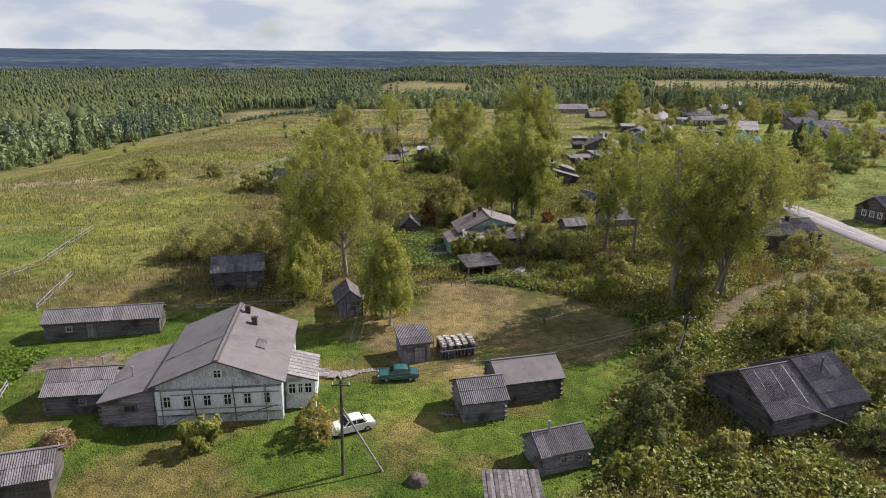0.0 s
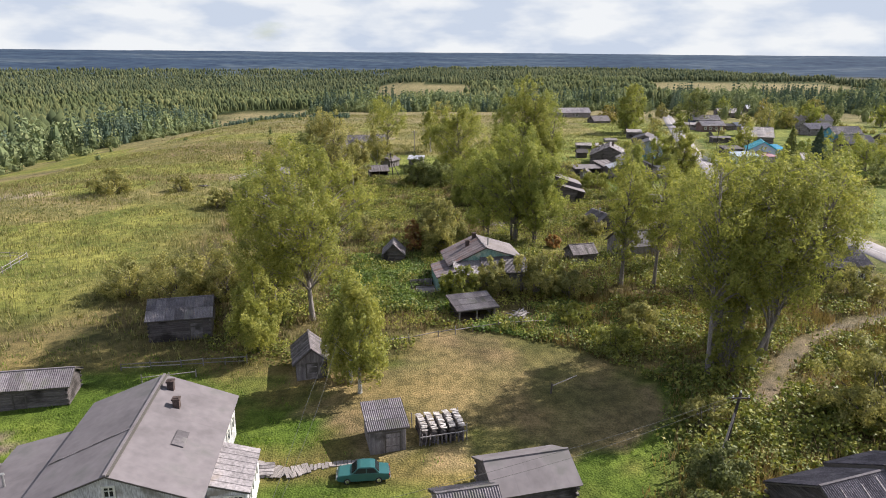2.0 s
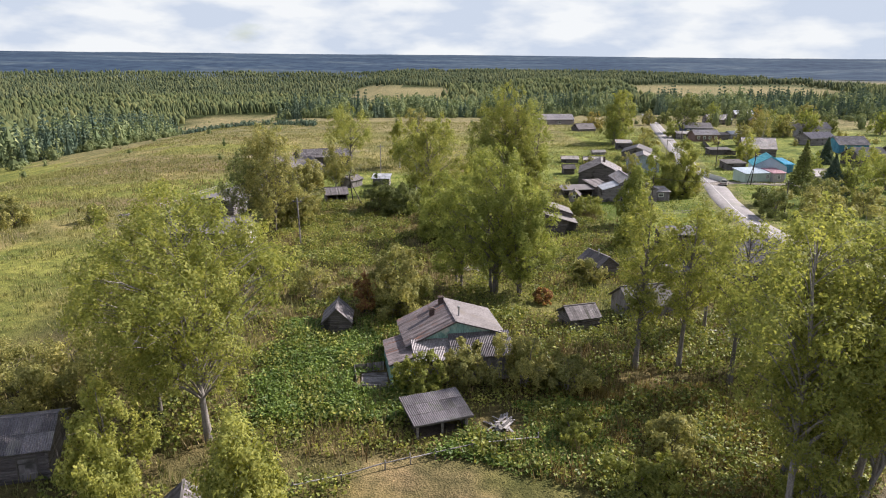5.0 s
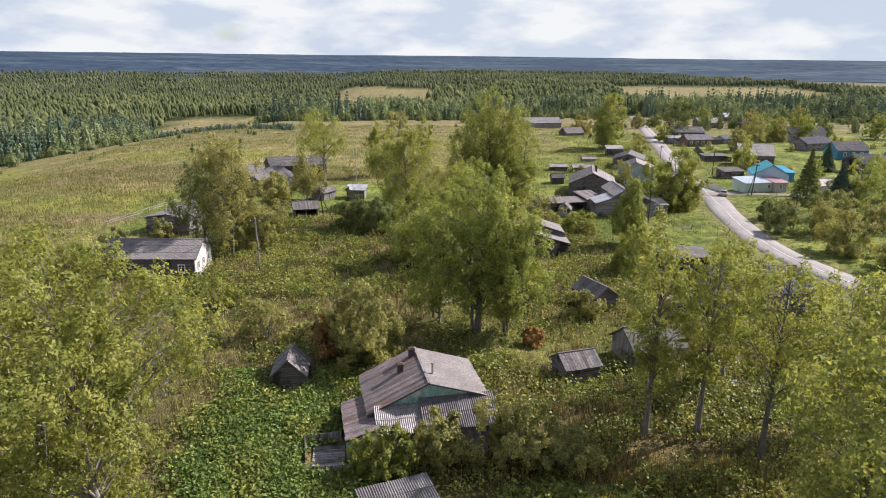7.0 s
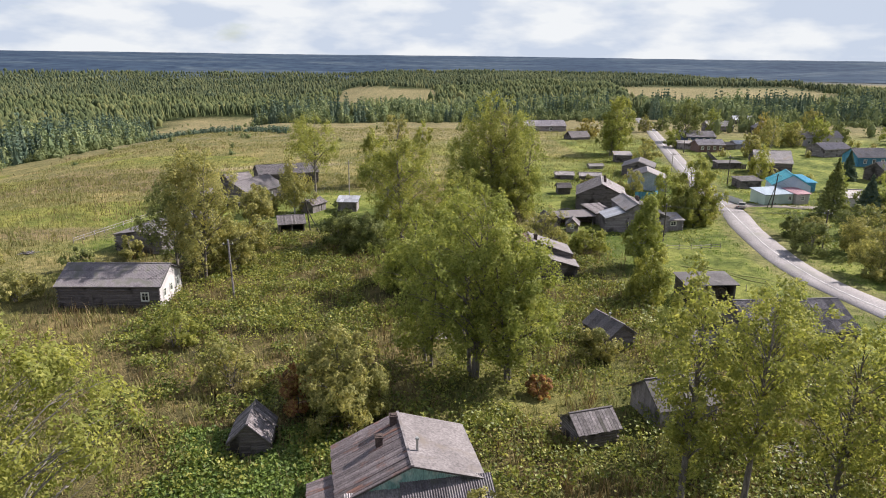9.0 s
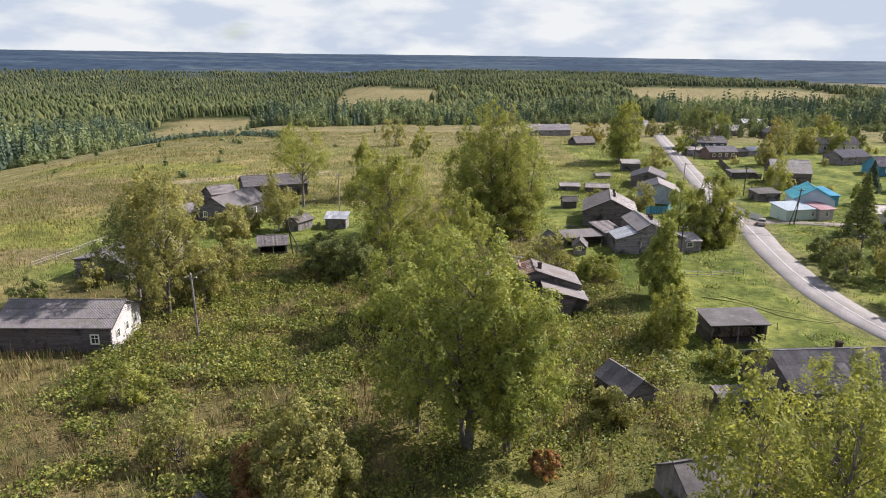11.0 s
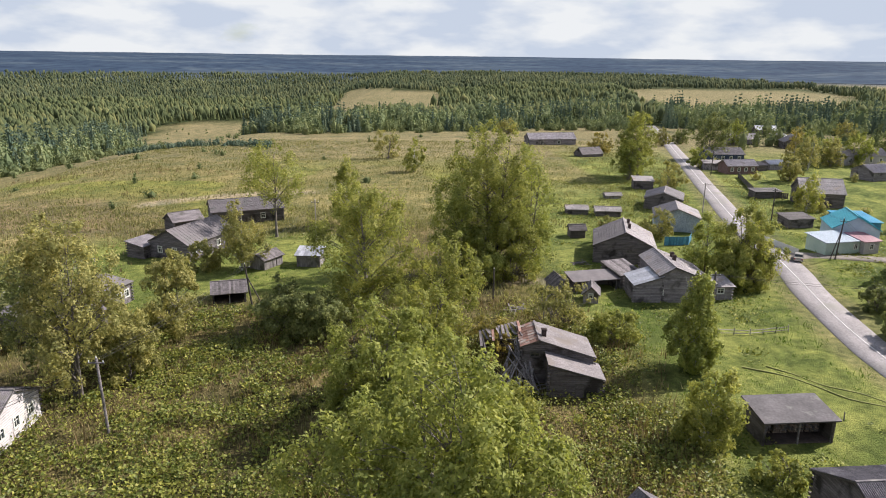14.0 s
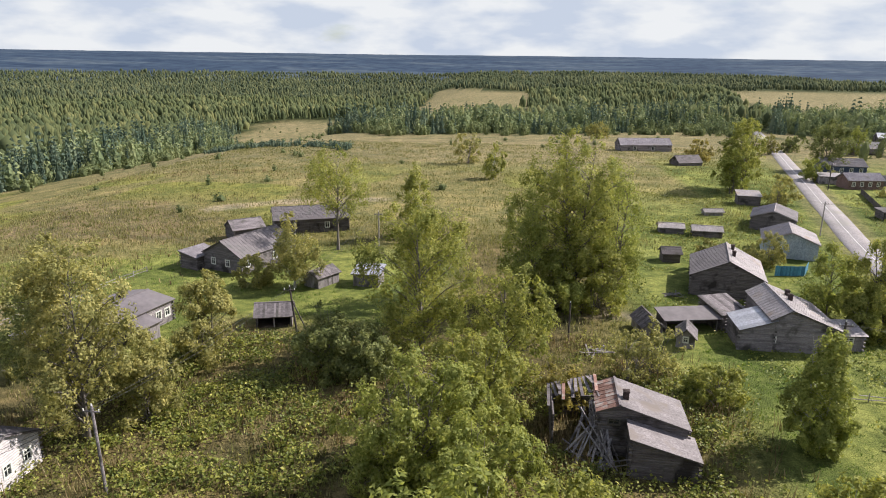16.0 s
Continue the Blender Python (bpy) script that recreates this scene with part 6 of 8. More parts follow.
    ("willow_bush", W_, 62.0, 232.0, 6.0, 3.2, "willow", "k", 0.03, 2800, 14, 0.1, 3),
    ("willow_bush", W_, 50.5, 228.0, 5.0, 2.4, "willow", "k", 0.03, 2200, 12, 0.1, 3),
    ("willow_bush", W_, 84.5, 287.0, 8.0, 4.2, "willow", "k", 0.03, 3200, 16, 0.1, 3),
    ("birch_tree", B_, 108.0, 258.0, 10.5, 3.6, "birch", "b", 0.06, 3500, 16, 0.4, 1),
    ("birch_tree", "birch turning golden among village gardens", 156.0, 352.0, 13.0, 4.0, "brown", "b", 0.06, 2800, 16, 0.3, 1),
    ("birch_tree", B_, 146.0, 326.0, 12.0, 5.0, "willow", "b", 0.06, 3200, 16, 0.3, 2),
    ("birch_tree", "birch turning golden among village gardens", 160.0, 335.0, 9.5, 5.0, "willow", "k", 0.04, 3000, 16, 0.3, 2),
    ("birch_tree", B_, 129.0, 226.0, 9.5, 4.0, "birch", "b", 0.06, 3500, 16, 0.4, 1),
    ("birch_tree", B_, 145.0, 238.0, 11.0, 4.2, "birch", "b", 0.06, 3500, 16, 0.4, 1),
    ("willow_bush", W_, 107.0, 206.0, 6.5, 4.2, "dark", "k", 0.03, 3500, 16, 0.1, 3),
    ("aspen_tree", "leafy aspen with green crown beside taller trees", 31.5, 209.5, 21.0, 5.0, "green", "k", 0.02, 9000, 40, 0.2, 2),
    ("garden_tree", "leafy garden tree beside village houses", 87.8, 374, 8.0, 4.5, "brown", "k", 0.02, 4050, 26, 0.1, 3),
    ("garden_tree", "leafy garden tree beside village houses", 124.7, 408, 8.0, 4.0, "willow", "k", 0.02, 3600, 26, 0.1, 3),
    ("willow_bush", "leafy bush between village gardens", 138, 421, 7.0, 4.5, "dark", "k", 0.02, 4050, 26, 0.1, 3),
    ("garden_tree", "leafy garden tree beside village houses", 66, 498, 9.0, 6.0, "willow", "k", 0.02, 5400, 26, 0.1, 3),
    ("garden_tree", "leafy garden tree beside village houses", 153, 337, 11.0, 4.5, "dark", "k", 0.02, 4050, 26, 0.1, 3),
    ("garden_tree", "leafy garden tree beside village houses", 161, 411, 12.0, 4.0, "green", "k", 0.02, 3600, 26, 0.1, 3),
    ("garden_tree", "leafy garden tree beside village houses", 127, 302, 9.0, 4.0, "willow", "k", 0.02, 3600, 26, 0.1, 3),
    ("garden_tree", "leafy garden tree beside village houses", 171, 338, 12.0, 5.0, "green", "k", 0.02, 4500, 26, 0.1, 3),
    ("garden_tree", "leafy garden tree beside village houses", 213, 412, 12.0, 5.0, "willow", "k", 0.02, 4500, 26, 0.1, 3),
    ("garden_tree", "leafy garden tree beside village houses", 176, 380, 9.0, 5.0, "green", "k", 0.02, 4500, 26, 0.1, 3),
    ("garden_tree", "leafy garden tree beside village houses", 108.3, 203.5, 12.5, 4.2, "green", "k", 0.02, 3780, 26, 0.1, 3),
    ("willow_bush", "leafy bush between village gardens", 83, 188, 4.5, 3.2, "willow", "k", 0.02, 2880, 26, 0.1, 3),
    ("willow_bush", "leafy bush between village gardens", 96.4, 191, 6.0, 4.0, "willow", "k", 0.02, 3600, 26, 0.1, 3),
    ("willow_bush", "leafy bush between village gardens", 98, 181, 6.0, 4.2, "willow", "k", 0.02, 3780, 26, 0.1, 3),
    ("garden_tree", "leafy garden tree beside village houses", 165, 344, 10.0, 4.5, "green", "k", 0.02, 4050, 26, 0.1, 3),
    ("willow_bush", "leafy bush between village gardens", 110.5, 330, 7.0, 4.0, "green", "k", 0.02, 3600, 26, 0.1, 3),
    ("garden_tree", "leafy garden tree beside village houses", 186, 346, 9.0, 4.0, "dark", "k", 0.02, 3600, 26, 0.1, 3),
    ("garden_tree", "leafy garden tree beside village houses", 211, 347, 11.0, 5.0, "green", "k", 0.02, 4500, 26, 0.1, 3),
    ("garden_tree", "leafy garden tree beside village houses", 190, 409, 10.0, 5.0, "dark", "k", 0.02, 4500, 26, 0.1, 3),
    ("willow_bush", "leafy bush between village gardens", 118, 237, 6.0, 3.0, "green", "k", 0.02, 2700, 26, 0.1, 3),
    ("garden_tree", "leafy garden tree beside village houses", 138, 218, 8.0, 4.0, "willow", "k", 0.02, 3600, 26, 0.1, 3),
    ("garden_tree", "leafy garden tree beside village houses", 122, 210, 9.0, 4.4, "green", "k", 0.02, 3960, 26, 0.1, 3),
    ("willow_bush", "leafy bush between village gardens", 133, 196, 7.0, 4.5, "willow", "k", 0.02, 4050, 26, 0.1, 3),
    ("willow_bush", "leafy bush between village gardens", 112, 188, 6.0, 4.0, "dark", "k", 0.02, 3600, 26, 0.1, 3),
    ("willow_bush", W_, 63.2, 199.5, 6.5, 3.4, "poplar", "k", 0.02, 4500, 22, 0.1, 3),
    ("willow_bush", W_, 69.0, 204.0, 8.0, 3.2, "willow", "k", 0.02, 4500, 22, 0.1, 3),
    ("aspen_tree", "young bright green aspen thicket with upright shoots", 20.0, 150.5, 8.0, 4.2, "poplar", "k", 0.02, 7000, 30, 0.0, 5),
    ("willow_bush", W_, -18.8, 168.6, 7.5, 3.2, "willow", "k", 0.02, 5000, 26, 0.1, 3),
    ("willow_bush", W_, 22.5, 203.8, 9.0, 4.2, "green", "k", 0.02, 5500, 26, 0.1, 3),
    ("willow_bush", W_, 28.8, 204.6, 10.0, 4.2, "poplar", "k", 0.02, 5500, 26, 0.1, 3),
]
for k, (nm, lb, x, y, h, r, lf, bk, st, nl, cn, dr, tk, *slant) in enumerate(TREES):
    size = float(np.interp(y, [60, 110, 135, 200, 260, 320], [0.122, 0.122, 0.14, 0.155, 0.18, 0.24]))
    nl = nl * float(np.interp(y, [60, 110, 135, 200, 260, 320], [2.1, 2.1, 1.9, 1.9, 1.6, 1.2]))
    tree(nm, lb, x, y, h, r, lf, {"b": M_BIRCH, "p": M_PALEBARK}.get(bk, M_BARK), st, int(nl), size, int(cn * 1.3), dr, 100 + k, tk, group="bushes" if "bush" in nm else "trees", category="bush" if ("bush" in nm or "shrub" in nm) else "tree", lean=slant[0] if slant else 0.0)


# ---- spruces and forest ----
def hulls(x, y, z, h, r, cone, rng, sides=5, ragged=0.25, slim=1.0):
    """Closed uneven tree shapes, pointed or rounded, at many places: arrays of triangles."""
    n = len(x)
    zs = np.where(cone[:, None], (0.03, 0.4), (0.12, 0.62))
    rs = np.where(cone[:, None], (0.95, 0.62), (0.8, 0.92)) * slim
    rings = []
    turn = rng.uniform(0, 6.28, n)
    for k in range(2):
        th = np.arange(sides)[None, :] / sides * 2 * math.pi + turn[:, None] + 0.6 * k
        rr = (r * rs[:, k])[:, None] * (1 + ragged * rng.uniform(-1, 1, (n, sides)))
        rings.append(np.stack([x[:, None] + rr * np.cos(th), y[:, None] + rr * np.sin(th), (z + h * zs[:, k])[:, None] + 0.08 * h[:, None] * rng.uniform(-1, 1, (n, sides))], 2))
    tip = np.stack([x + 0.1 * r * rng.normal(size=n), y + 0.1 * r * rng.normal(size=n), z + h], 1)[:, None, :]
    co = np.concatenate(rings + [tip], 1)
    m = 2 * sides + 1
    a = np.arange(sides)
    b = (a + 1) % sides
    one = np.concatenate([np.stack([a, b, a + sides], 1), np.stack([b, b + sides, a + sides], 1), np.stack([a + sides, b + sides, np.full(sides, 2 * sides)], 1)])
    fa = (np.arange(n)[:, None, None] * m + one[None]).reshape(-1, 3)
    return co.reshape(-1, 3), fa


def grove(name, label, X, Y, H, R, cone, leaf, per, size, seed, category="forest"):
    """Many trees as one mesh: a dark inner hull each, with leafy sprays all over it."""
    rng = np.random.default_rng(seed)
    n = len(X)
    z = ground_z(X, Y) - 0.3
    co, fa = hulls(X, Y, z, H * 0.86, R, cone, rng, 5, 0.2, 0.55)
    f = rng.uniform(0, 1, (n, per)) ** 1.15
    lay = np.where(cone[:, None], np.round(f * 9 + 0.3 * rng.normal(size=(n, per))) / 9, f)
    lay = np.clip(lay, 0, 1)
    prof = np.where(cone[:, None], (1.02 - lay) ** 0.85, np.sqrt(np.clip(1 - (2 * lay - 0.95) ** 2 * 0.95, 0.02, 1)))
    th = rng.uniform(0, 6.283, (n, per))
    lump = 1 + 0.22 * np.sin(3 * th + X[:, None]) * np.sin(7 * lay + Y[:, None])
    rr = R[:, None] * prof * lump * rng.uniform(0.72, 1.1, (n, per))
    d = np.stack([np.cos(th), np.sin(th), np.where(cone[:, None], 0.45, (lay - 0.35) * 2.2)], 2)
    c = np.stack([X[:, None] + rr * np.cos(th), Y[:, None] + rr * np.sin(th), z[:, None] + H[:, None] * (0.04 + 0.95 * lay) - np.where(cone[:, None], 0.2 * rr, 0)], 2)
    sz = size * np.repeat((0.6 + 0.4 * H / H.mean())[:, None], per, 1).ravel()
    me2 = leaves_mesh("tmp", c.reshape(-1, 3), d.reshape(-1, 3), sz, rng, 0.35, 0.7)
    k = len(me2.vertices)
    lc = np.empty(k * 3, np.float32)
    me2.vertices.foreach_get("co", lc)
    bpy.data.meshes.remove(me2)
    fa = np.concatenate([fa, np.arange(k).reshape(-1, 3) + len(co)])
    me = raw_mesh(name, np.concatenate([co, lc.reshape(-1, 3)]), fa)
    me.materials.append(M_LEAF[leaf])
    return tagged(new(name, me), label, category, kind="stuff")


def seen_wedge(x, y):
    return (np.abs(np.degrees(np.arctan2(x, y - 0.0))) < 45) | ((y > 100) & (np.abs(x) < 0.9 * (y + 40)))


frng = np.random.default_rng(77)


FAR_HOUSES = np.array([(o.matrix_world.translation.x, o.matrix_world.translation.y) for o in scene.objects if o.type == "EMPTY" and o.get("category") in ("house", "shed", "annex", "barn", "garage")])


def planted(r0, r1, gap, y0=150, clear=11):
    """Uneven places of forest trees between two distances."""
    X, Y = np.meshgrid(np.arange(-r1 * 0.75, r1 * 0.75, gap), np.arange(y0, r1, gap))
    X = X.ravel() + frng.uniform(-0.5, 0.5, X.size) * gap
    Y = Y.ravel() + frng.uniform(-0.5, 0.5, Y.size) * gap
    d = np.hypot(X, Y)
    ok = (d >= r0) & (d < r1) & seen_wedge(X, Y)
    X, Y = X[ok], Y[ok]
    if r1 < 2700:
        ok = is_forest(X, Y)
        X, Y = X[ok], Y[ok]
    if r0 < 700:
        far = np.ones(len(X), bool)
        for hx, hy in FAR_HOUSES:
            far &= np.hypot(X - hx, Y - hy) > clear
        far &= near_line(X, Y, ROAD) > 7
        X, Y = X[far], Y[far]
    return X, Y


def border(X, Y):
    """Where the forest lies within some rows of its edge."""
    return ~is_forest(X, Y - 75) | ~is_forest(X + 55, Y - 15) | (np.hypot(X, Y) < 430)


X, Y = planted(0, 900, 5.6)
edge = border(X, Y)
ex, ey = X[edge], Y[edge]
h = frng.uniform(8.5, 19, len(ex)) * (0.52 + 0.8 * vnoise(ex, ey, 24, 17))
front = ~is_forest(ex, ey - 16) | ~is_forest(ex + 12, ey)
h = np.where(front, h * 0.72, h)
kind = vnoise(ex, ey, 26, 91) + frng.normal(0, 0.16, len(ex)) + 0.16 * front
dark = kind < 0.55
grove("forest_edge", "dense dark spruces along the forest edge", ex[dark], ey[dark], h[dark] * 1.08, h[dark] * frng.uniform(0.15, 0.23, dark.sum()), np.ones(dark.sum(), bool), "spruce", 74, 0.7, 60)
lit = ~dark
grove("forest_birches", "grey-green birches and aspens along the forest edge", ex[lit], ey[lit], h[lit] * 0.9, h[lit] * frng.uniform(0.22, 0.33, lit.sum()), np.zeros(lit.sum(), bool), "grove", 74, 0.75, 62)


def canopy(name, label, X, Y, hmin, hmax, wide, leaf, lift=0.0, cones_of=0.5, soft=False):
    h = frng.uniform(hmin, hmax, len(X)) * (0.7 + 0.55 * vnoise(X, Y, 45, 17))
    cone = vnoise(X, Y, 70, 92) + frng.normal(0, 0.2, len(X)) < cones_of
    r = h * wide * np.where(cone, 0.72, 1.1) * frng.uniform(0.75, 1.25, len(X))
    co, fa = hulls(X, Y, ground_z(X, Y) - 0.5 + lift * (0.6 + 0.8 * vnoise(X, Y, 60, 19)), h, r, cone, frng, 5, 0.3)
    me = raw_mesh(name, co, fa, soft)
    me.materials.append(M_LEAF[leaf])
    return tagged(new(name, me), label, "forest", kind="stuff")


deep = ~edge
X2, Y2 = planted(900, 1450, 9.0)
canopy("forest", "dense mixed forest canopy stretching over low land", np.concatenate([X[deep], X2]), np.concatenate([Y[deep], Y2]), 8, 15, 0.27, "farspruce", 3.0, 0.55, True)
X, Y = planted(1450, 2650, 12.0)
canopy("forest_beyond", "mixed forest canopy receding in distance", X, Y, 8, 14, 0.3, "beyond", 3.0, 0.75, True)

brng = np.random.default_rng(5)
no = np.zeros(700, bool)


def bushes(name, label, x, y, h0, h1, r0, r1, leaf, per, size, seed):
    ok = near_line(x, y, ROAD) > 8
    for hx, hy in FAR_HOUSES:
        ok &= np.hypot(x - hx, y - hy) > 8
    x, y = x[ok], y[ok]
    n = len(x)
    return grove(name, label, x, y, brng.uniform(h0, h1, n), brng.uniform(r0, r1, n), no[:n], leaf, per, size, seed, "bushes")


yy = brng.uniform(200, 640, 120)
bushes("forest_shrubs", "grey-green willow scrub along the forest edge", left_edge(yy) + np.abs(brng.normal(2, 9, 120)), yy, 2.5, 6, 2, 4, "sage", 80, 0.42, 61)
xx = brng.uniform(-110, 420, 150)
yy = np.interp(xx, [-110, -92, -48, -7, 22, 70, 108, 140, 180, 200, 262, 330, 420], [610, 555, 488, 528, 514, 552, 570, 546, 516, 510, 468, 464, 500]) + brng.normal(-5, 7, 150)
bushes("copse_shrubs", "grey-green willow scrub before the northern wood", xx, yy, 3, 8, 2.2, 4.5, "sage", 90, 0.5, 63)
xx, yy = brng.uniform(-125, -48, 150), brng.normal(395, 5, 150)
bushes("meadow_scrub", "row of low dark bushes across the meadow", xx, yy + (xx + 60) * -0.55, 1.5, 3.4, 0.8, 1.6, "spruce", 36, 0.35, 64)
xx, yy = brng.uniform(-290, 330, 300), brng.uniform(240, 930, 300)
ok = ~is_forest(xx, yy) & ((xx < 60) | (yy > 400)) & ((xx < -40) | (yy < 560))
bushes("lone_bushes", "scattered low bushes over the far meadow", xx[ok], yy[ok], 1.0, 3.4, 0.7, 2.0, "sage", 40, 0.32, 65)
xx, yy = brng.uniform(150, 380, 64), brng.uniform(345, 520, 64)
ok = ~is_forest(xx, yy)
bushes("garden_trees", "leafy garden trees among the far houses", xx[ok], yy[ok], 4, 11, 2.2, 4.5, "sage", 130, 0.45, 66)
xx, yy = brng.uniform(100, 230, 90), brng.uniform(190, 340, 90)
bushes("garden_shrubs", "low leafy shrubs in the village gardens", xx, yy, 1.2, 3.5, 1.0, 2.4, "willow", 110, 0.24, 67)


def spruce(x, y, h, r, seed, leaf="spruce"):
    rng = np.random.default_rng(seed)
    e = thing("spruce_tree", x, y, 0, "dark green conical spruce among village gardens", "tree", "spruces")
    co, fa = tube(np.array([(0, 0, -0.3), (0, 0, h * 0.5), (0, 0, h * 0.97)]), [h * 0.015, h * 0.01, 0.02], 6)
    me = raw_mesh("trunk", co, fa, True)
    me.materials.append(M_BARK)
    new("trunk", me).parent = e
    n = 5200
    f = rng.uniform(0, 1, n) ** 1.25
    th = rng.uniform(0, 6.283, n)
    lay = np.round(f * 16) / 16
    rr = r * (1 - lay) * rng.uniform(0.35, 1.05, n) ** 0.6 * (1 + 0.2 * np.sin(th * 5 + lay * 20))
    p = np.stack([rr * np.cos(th), rr * np.sin(th), h * (0.05 + 0.95 * lay) - 0.25 * rr + rng.normal(0, 0.12, n)], 1)
    me = quads_mesh("crown", p, 0.3, rng, drop=0.6)
    me.materials.append(M_LEAF[leaf])
    new("crown", me).parent = e


spruce(98.1, 206.7, 12.4, 4.0, 1, "dark")
spruce(132.3, 255.0, 8.0, 2.6, 2)
spruce(103.5, 203.0, 9.5, 3.6, 3)


# ---- weeds and grass ----
def tufts(name, label, X, Y, h, blades, leaf, wide, seed, spread_r=0.35):
    """Clumps of upright blades."""
    rng = np.random.default_rng(seed)
    n = len(X)
    N = n * blades
    bx = np.repeat(X, blades) + rng.normal(0, spread_r, N)
    by = np.repeat(Y, blades) + rng.normal(0, spread_r, N)
    bh = np.repeat(h, blades) * rng.uniform(0.55, 1.25, N)
    th = rng.uniform(0, 6.283, N)
    out = bh * rng.uniform(0.1, 0.6, N)
    w = wide * rng.uniform(0.6, 1.3, N)
    z = ground_height(bx, by)
    a = np.stack([bx - w * np.sin(th), by + w * np.cos(th), z - 0.05], 1)
    b = np.stack([bx + w * np.sin(th), by - w * np.cos(th), z - 0.05], 1)
    c = np.stack([bx + out * np.cos(th), by + out * np.sin(th), z + bh], 1)
    me = raw_mesh(name, np.stack([a, b, c], 1).reshape(-1, 3), np.arange(3 * N).reshape(-1, 3))
    me.materials.append(M_LEAF[leaf])
    return tagged(new(name, me), label, "grass", kind="stuff")


def weeds(name, label, X, Y, h, per, leaf, size, seed, flat=0.6):
    rng = np.random.default_rng(seed)
    n = len(X)
    N = n * per
    c = np.stack([np.repeat(X, per) + rng.normal(0, 0.42, N), np.repeat(Y, per) + rng.normal(0, 0.42, N), np.zeros(N)], 1)
    c[:, 2] = ground_height(c[:, 0], c[:, 1]) + np.repeat(h, per) * rng.uniform(0.25, 1.0, N)
    me = quads_mesh(name, c, size, rng, up=1.6, slim=0.7)
    me.materials.append(M_LEAF[leaf])
    return tagged(new(name, me), label, "weeds", kind="stuff")


grng = np.random.default_rng(9)
HOUSES = [(o.matrix_world.translation.x, o.matrix_world.translation.y) for o in scene.objects if o.type == "EMPTY" and o.get("category") in ("house", "shed", "annex", "porch", "veranda", "lean-to")]


def wild(x, y):
    """How rank the growth is at a place, 0 to 1."""
    a = 1 - lawn_amount(x, y)
    a = a * (1 - inside(x, y, YARD)) * (1 - inside(x, y, BED)) * step(0.8, 2.0, near_line(x, y, TRACK)) * step(3.2, 5.5, near_line(x, y, ROAD))
    return a


def free_of_houses(x, y):
    ok = np.ones(len(x), bool)
    for hx, hy in HOUSES + [(-0.3, 105.4), (1.6, 71), (-8, 55), (-4.4, 64.6), (11.6, 97.4), (24, 167.5), (-5.7, 119.8)]:
        ok &= np.hypot(x - hx, y - hy) > 2.6
    return ok


def scattered(n, x0, x1, y0, y1, keep):
    x, y = grng.uniform(x0, x1, n), grng.uniform(y0, y1, n)
    ok = (grng.uniform(0, 1, n) < keep(x, y)) & free_of_houses(x, y)
    return x[ok], y[ok]


def holes(a, b, seed, lo=0.38, hi=0.53, size=3.4):
    return step(lo, hi, 0.6 * vnoise(a, b, size, seed) + 0.4 * vnoise(a, b, size * 3.1, seed + 1))


x, y = scattered(56000, -46, 62, 84, 190, lambda a, b: wild(a, b) * holes(a, b, 51) * step(-34, -24, a - 8 * vnoise(a, b, 20, 53)))
weeds("broad_weeds", "rank broad-leaved weeds over abandoned plots", x, y, 0.3 + 1.4 * vnoise(x, y, 2.8, 52), 6, "weed", 0.165, 71)
x, y = scattered(18000, 8, 76, 28, 86, lambda a, b: wild(a, b) * step(8, 14, a) * step(76, 56, a + 8 * (vnoise(a, b, 7, 171) - 0.5)) * step(28, 42, b + 8 * (vnoise(a, b, 7, 172) - 0.5)) * (0.06 + 0.94 * holes(a, b, 69, 0.4, 0.6, 3.5)))
weeds("bank_weeds", "lush broad-leaved weeds on the bank", x, y, 0.5 + 1.3 * vnoise(x, y, 4, 54), 8, "weed", 0.2, 72)
x, y = scattered(4500, 8, 62, 40, 88, lambda a, b: wild(a, b) * step(8, 14, a) * holes(a, b, 121, 0.4, 0.6, 5.0))
weeds("bank_nettles", "dark green nettles among weeds on the bank", x, y, 0.6 + 0.9 * vnoise(x, y, 4, 122), 9, "dark", 0.12, 78)
x, y = scattered(16000, -40, 60, 46, 195, lambda a, b: wild(a, b) * step(88, 96, b + 40 * (a > 12)) * (0.35 + 0.65 * step(-12, 0, a)) * holes(a, b, 55, 0.42, 0.6, 6))
tufts("dry_stalks", "withered brown stalks standing among weeds", x, y, 0.8 + 1.1 * vnoise(x, y, 5, 56), 6, "weeddry", 0.045, 73)
x, y = scattered(15000, 8, 66, 30, 104, lambda a, b: wild(a, b) * step(10, 16, a) * holes(a, b, 161, 0.36, 0.52, 4.0))
tufts("ochre_grass", "dry ochre grass standing on the bank", x, y, 0.45 + 0.7 * vnoise(x, y, 4, 162), 7, "ochre", 0.055, 82, 0.4)
x, y = scattered(9000, -13, 3, 98, 122, lambda a, b: step(-13, -9, a + 4 * (vnoise(a, b, 4, 181) - 0.5)) * holes(a, b, 182, 0.2, 0.4, 3.0))
weeds("nettles", "lush green nettles beside the green cottage", x, y, 0.4 + 0.8 * vnoise(x, y, 3, 183), 6, "nettle", 0.15, 83)
x, y = scattered(5200, 5, 23, 90, 101, lambda a, b: wild(a, b) * holes(a, b, 184, 0.3, 0.5, 3.0))
weeds("garden_weeds", "fresh green low weeds behind the pole fence", x, y, 0.2 + 0.5 * vnoise(x, y, 3, 185), 6, "nettle", 0.15, 84)
x, y = scattered(16000, -30, 60, 92, 195, lambda a, b: wild(a, b) * holes(a, b, 131, 0.45, 0.62, 7))
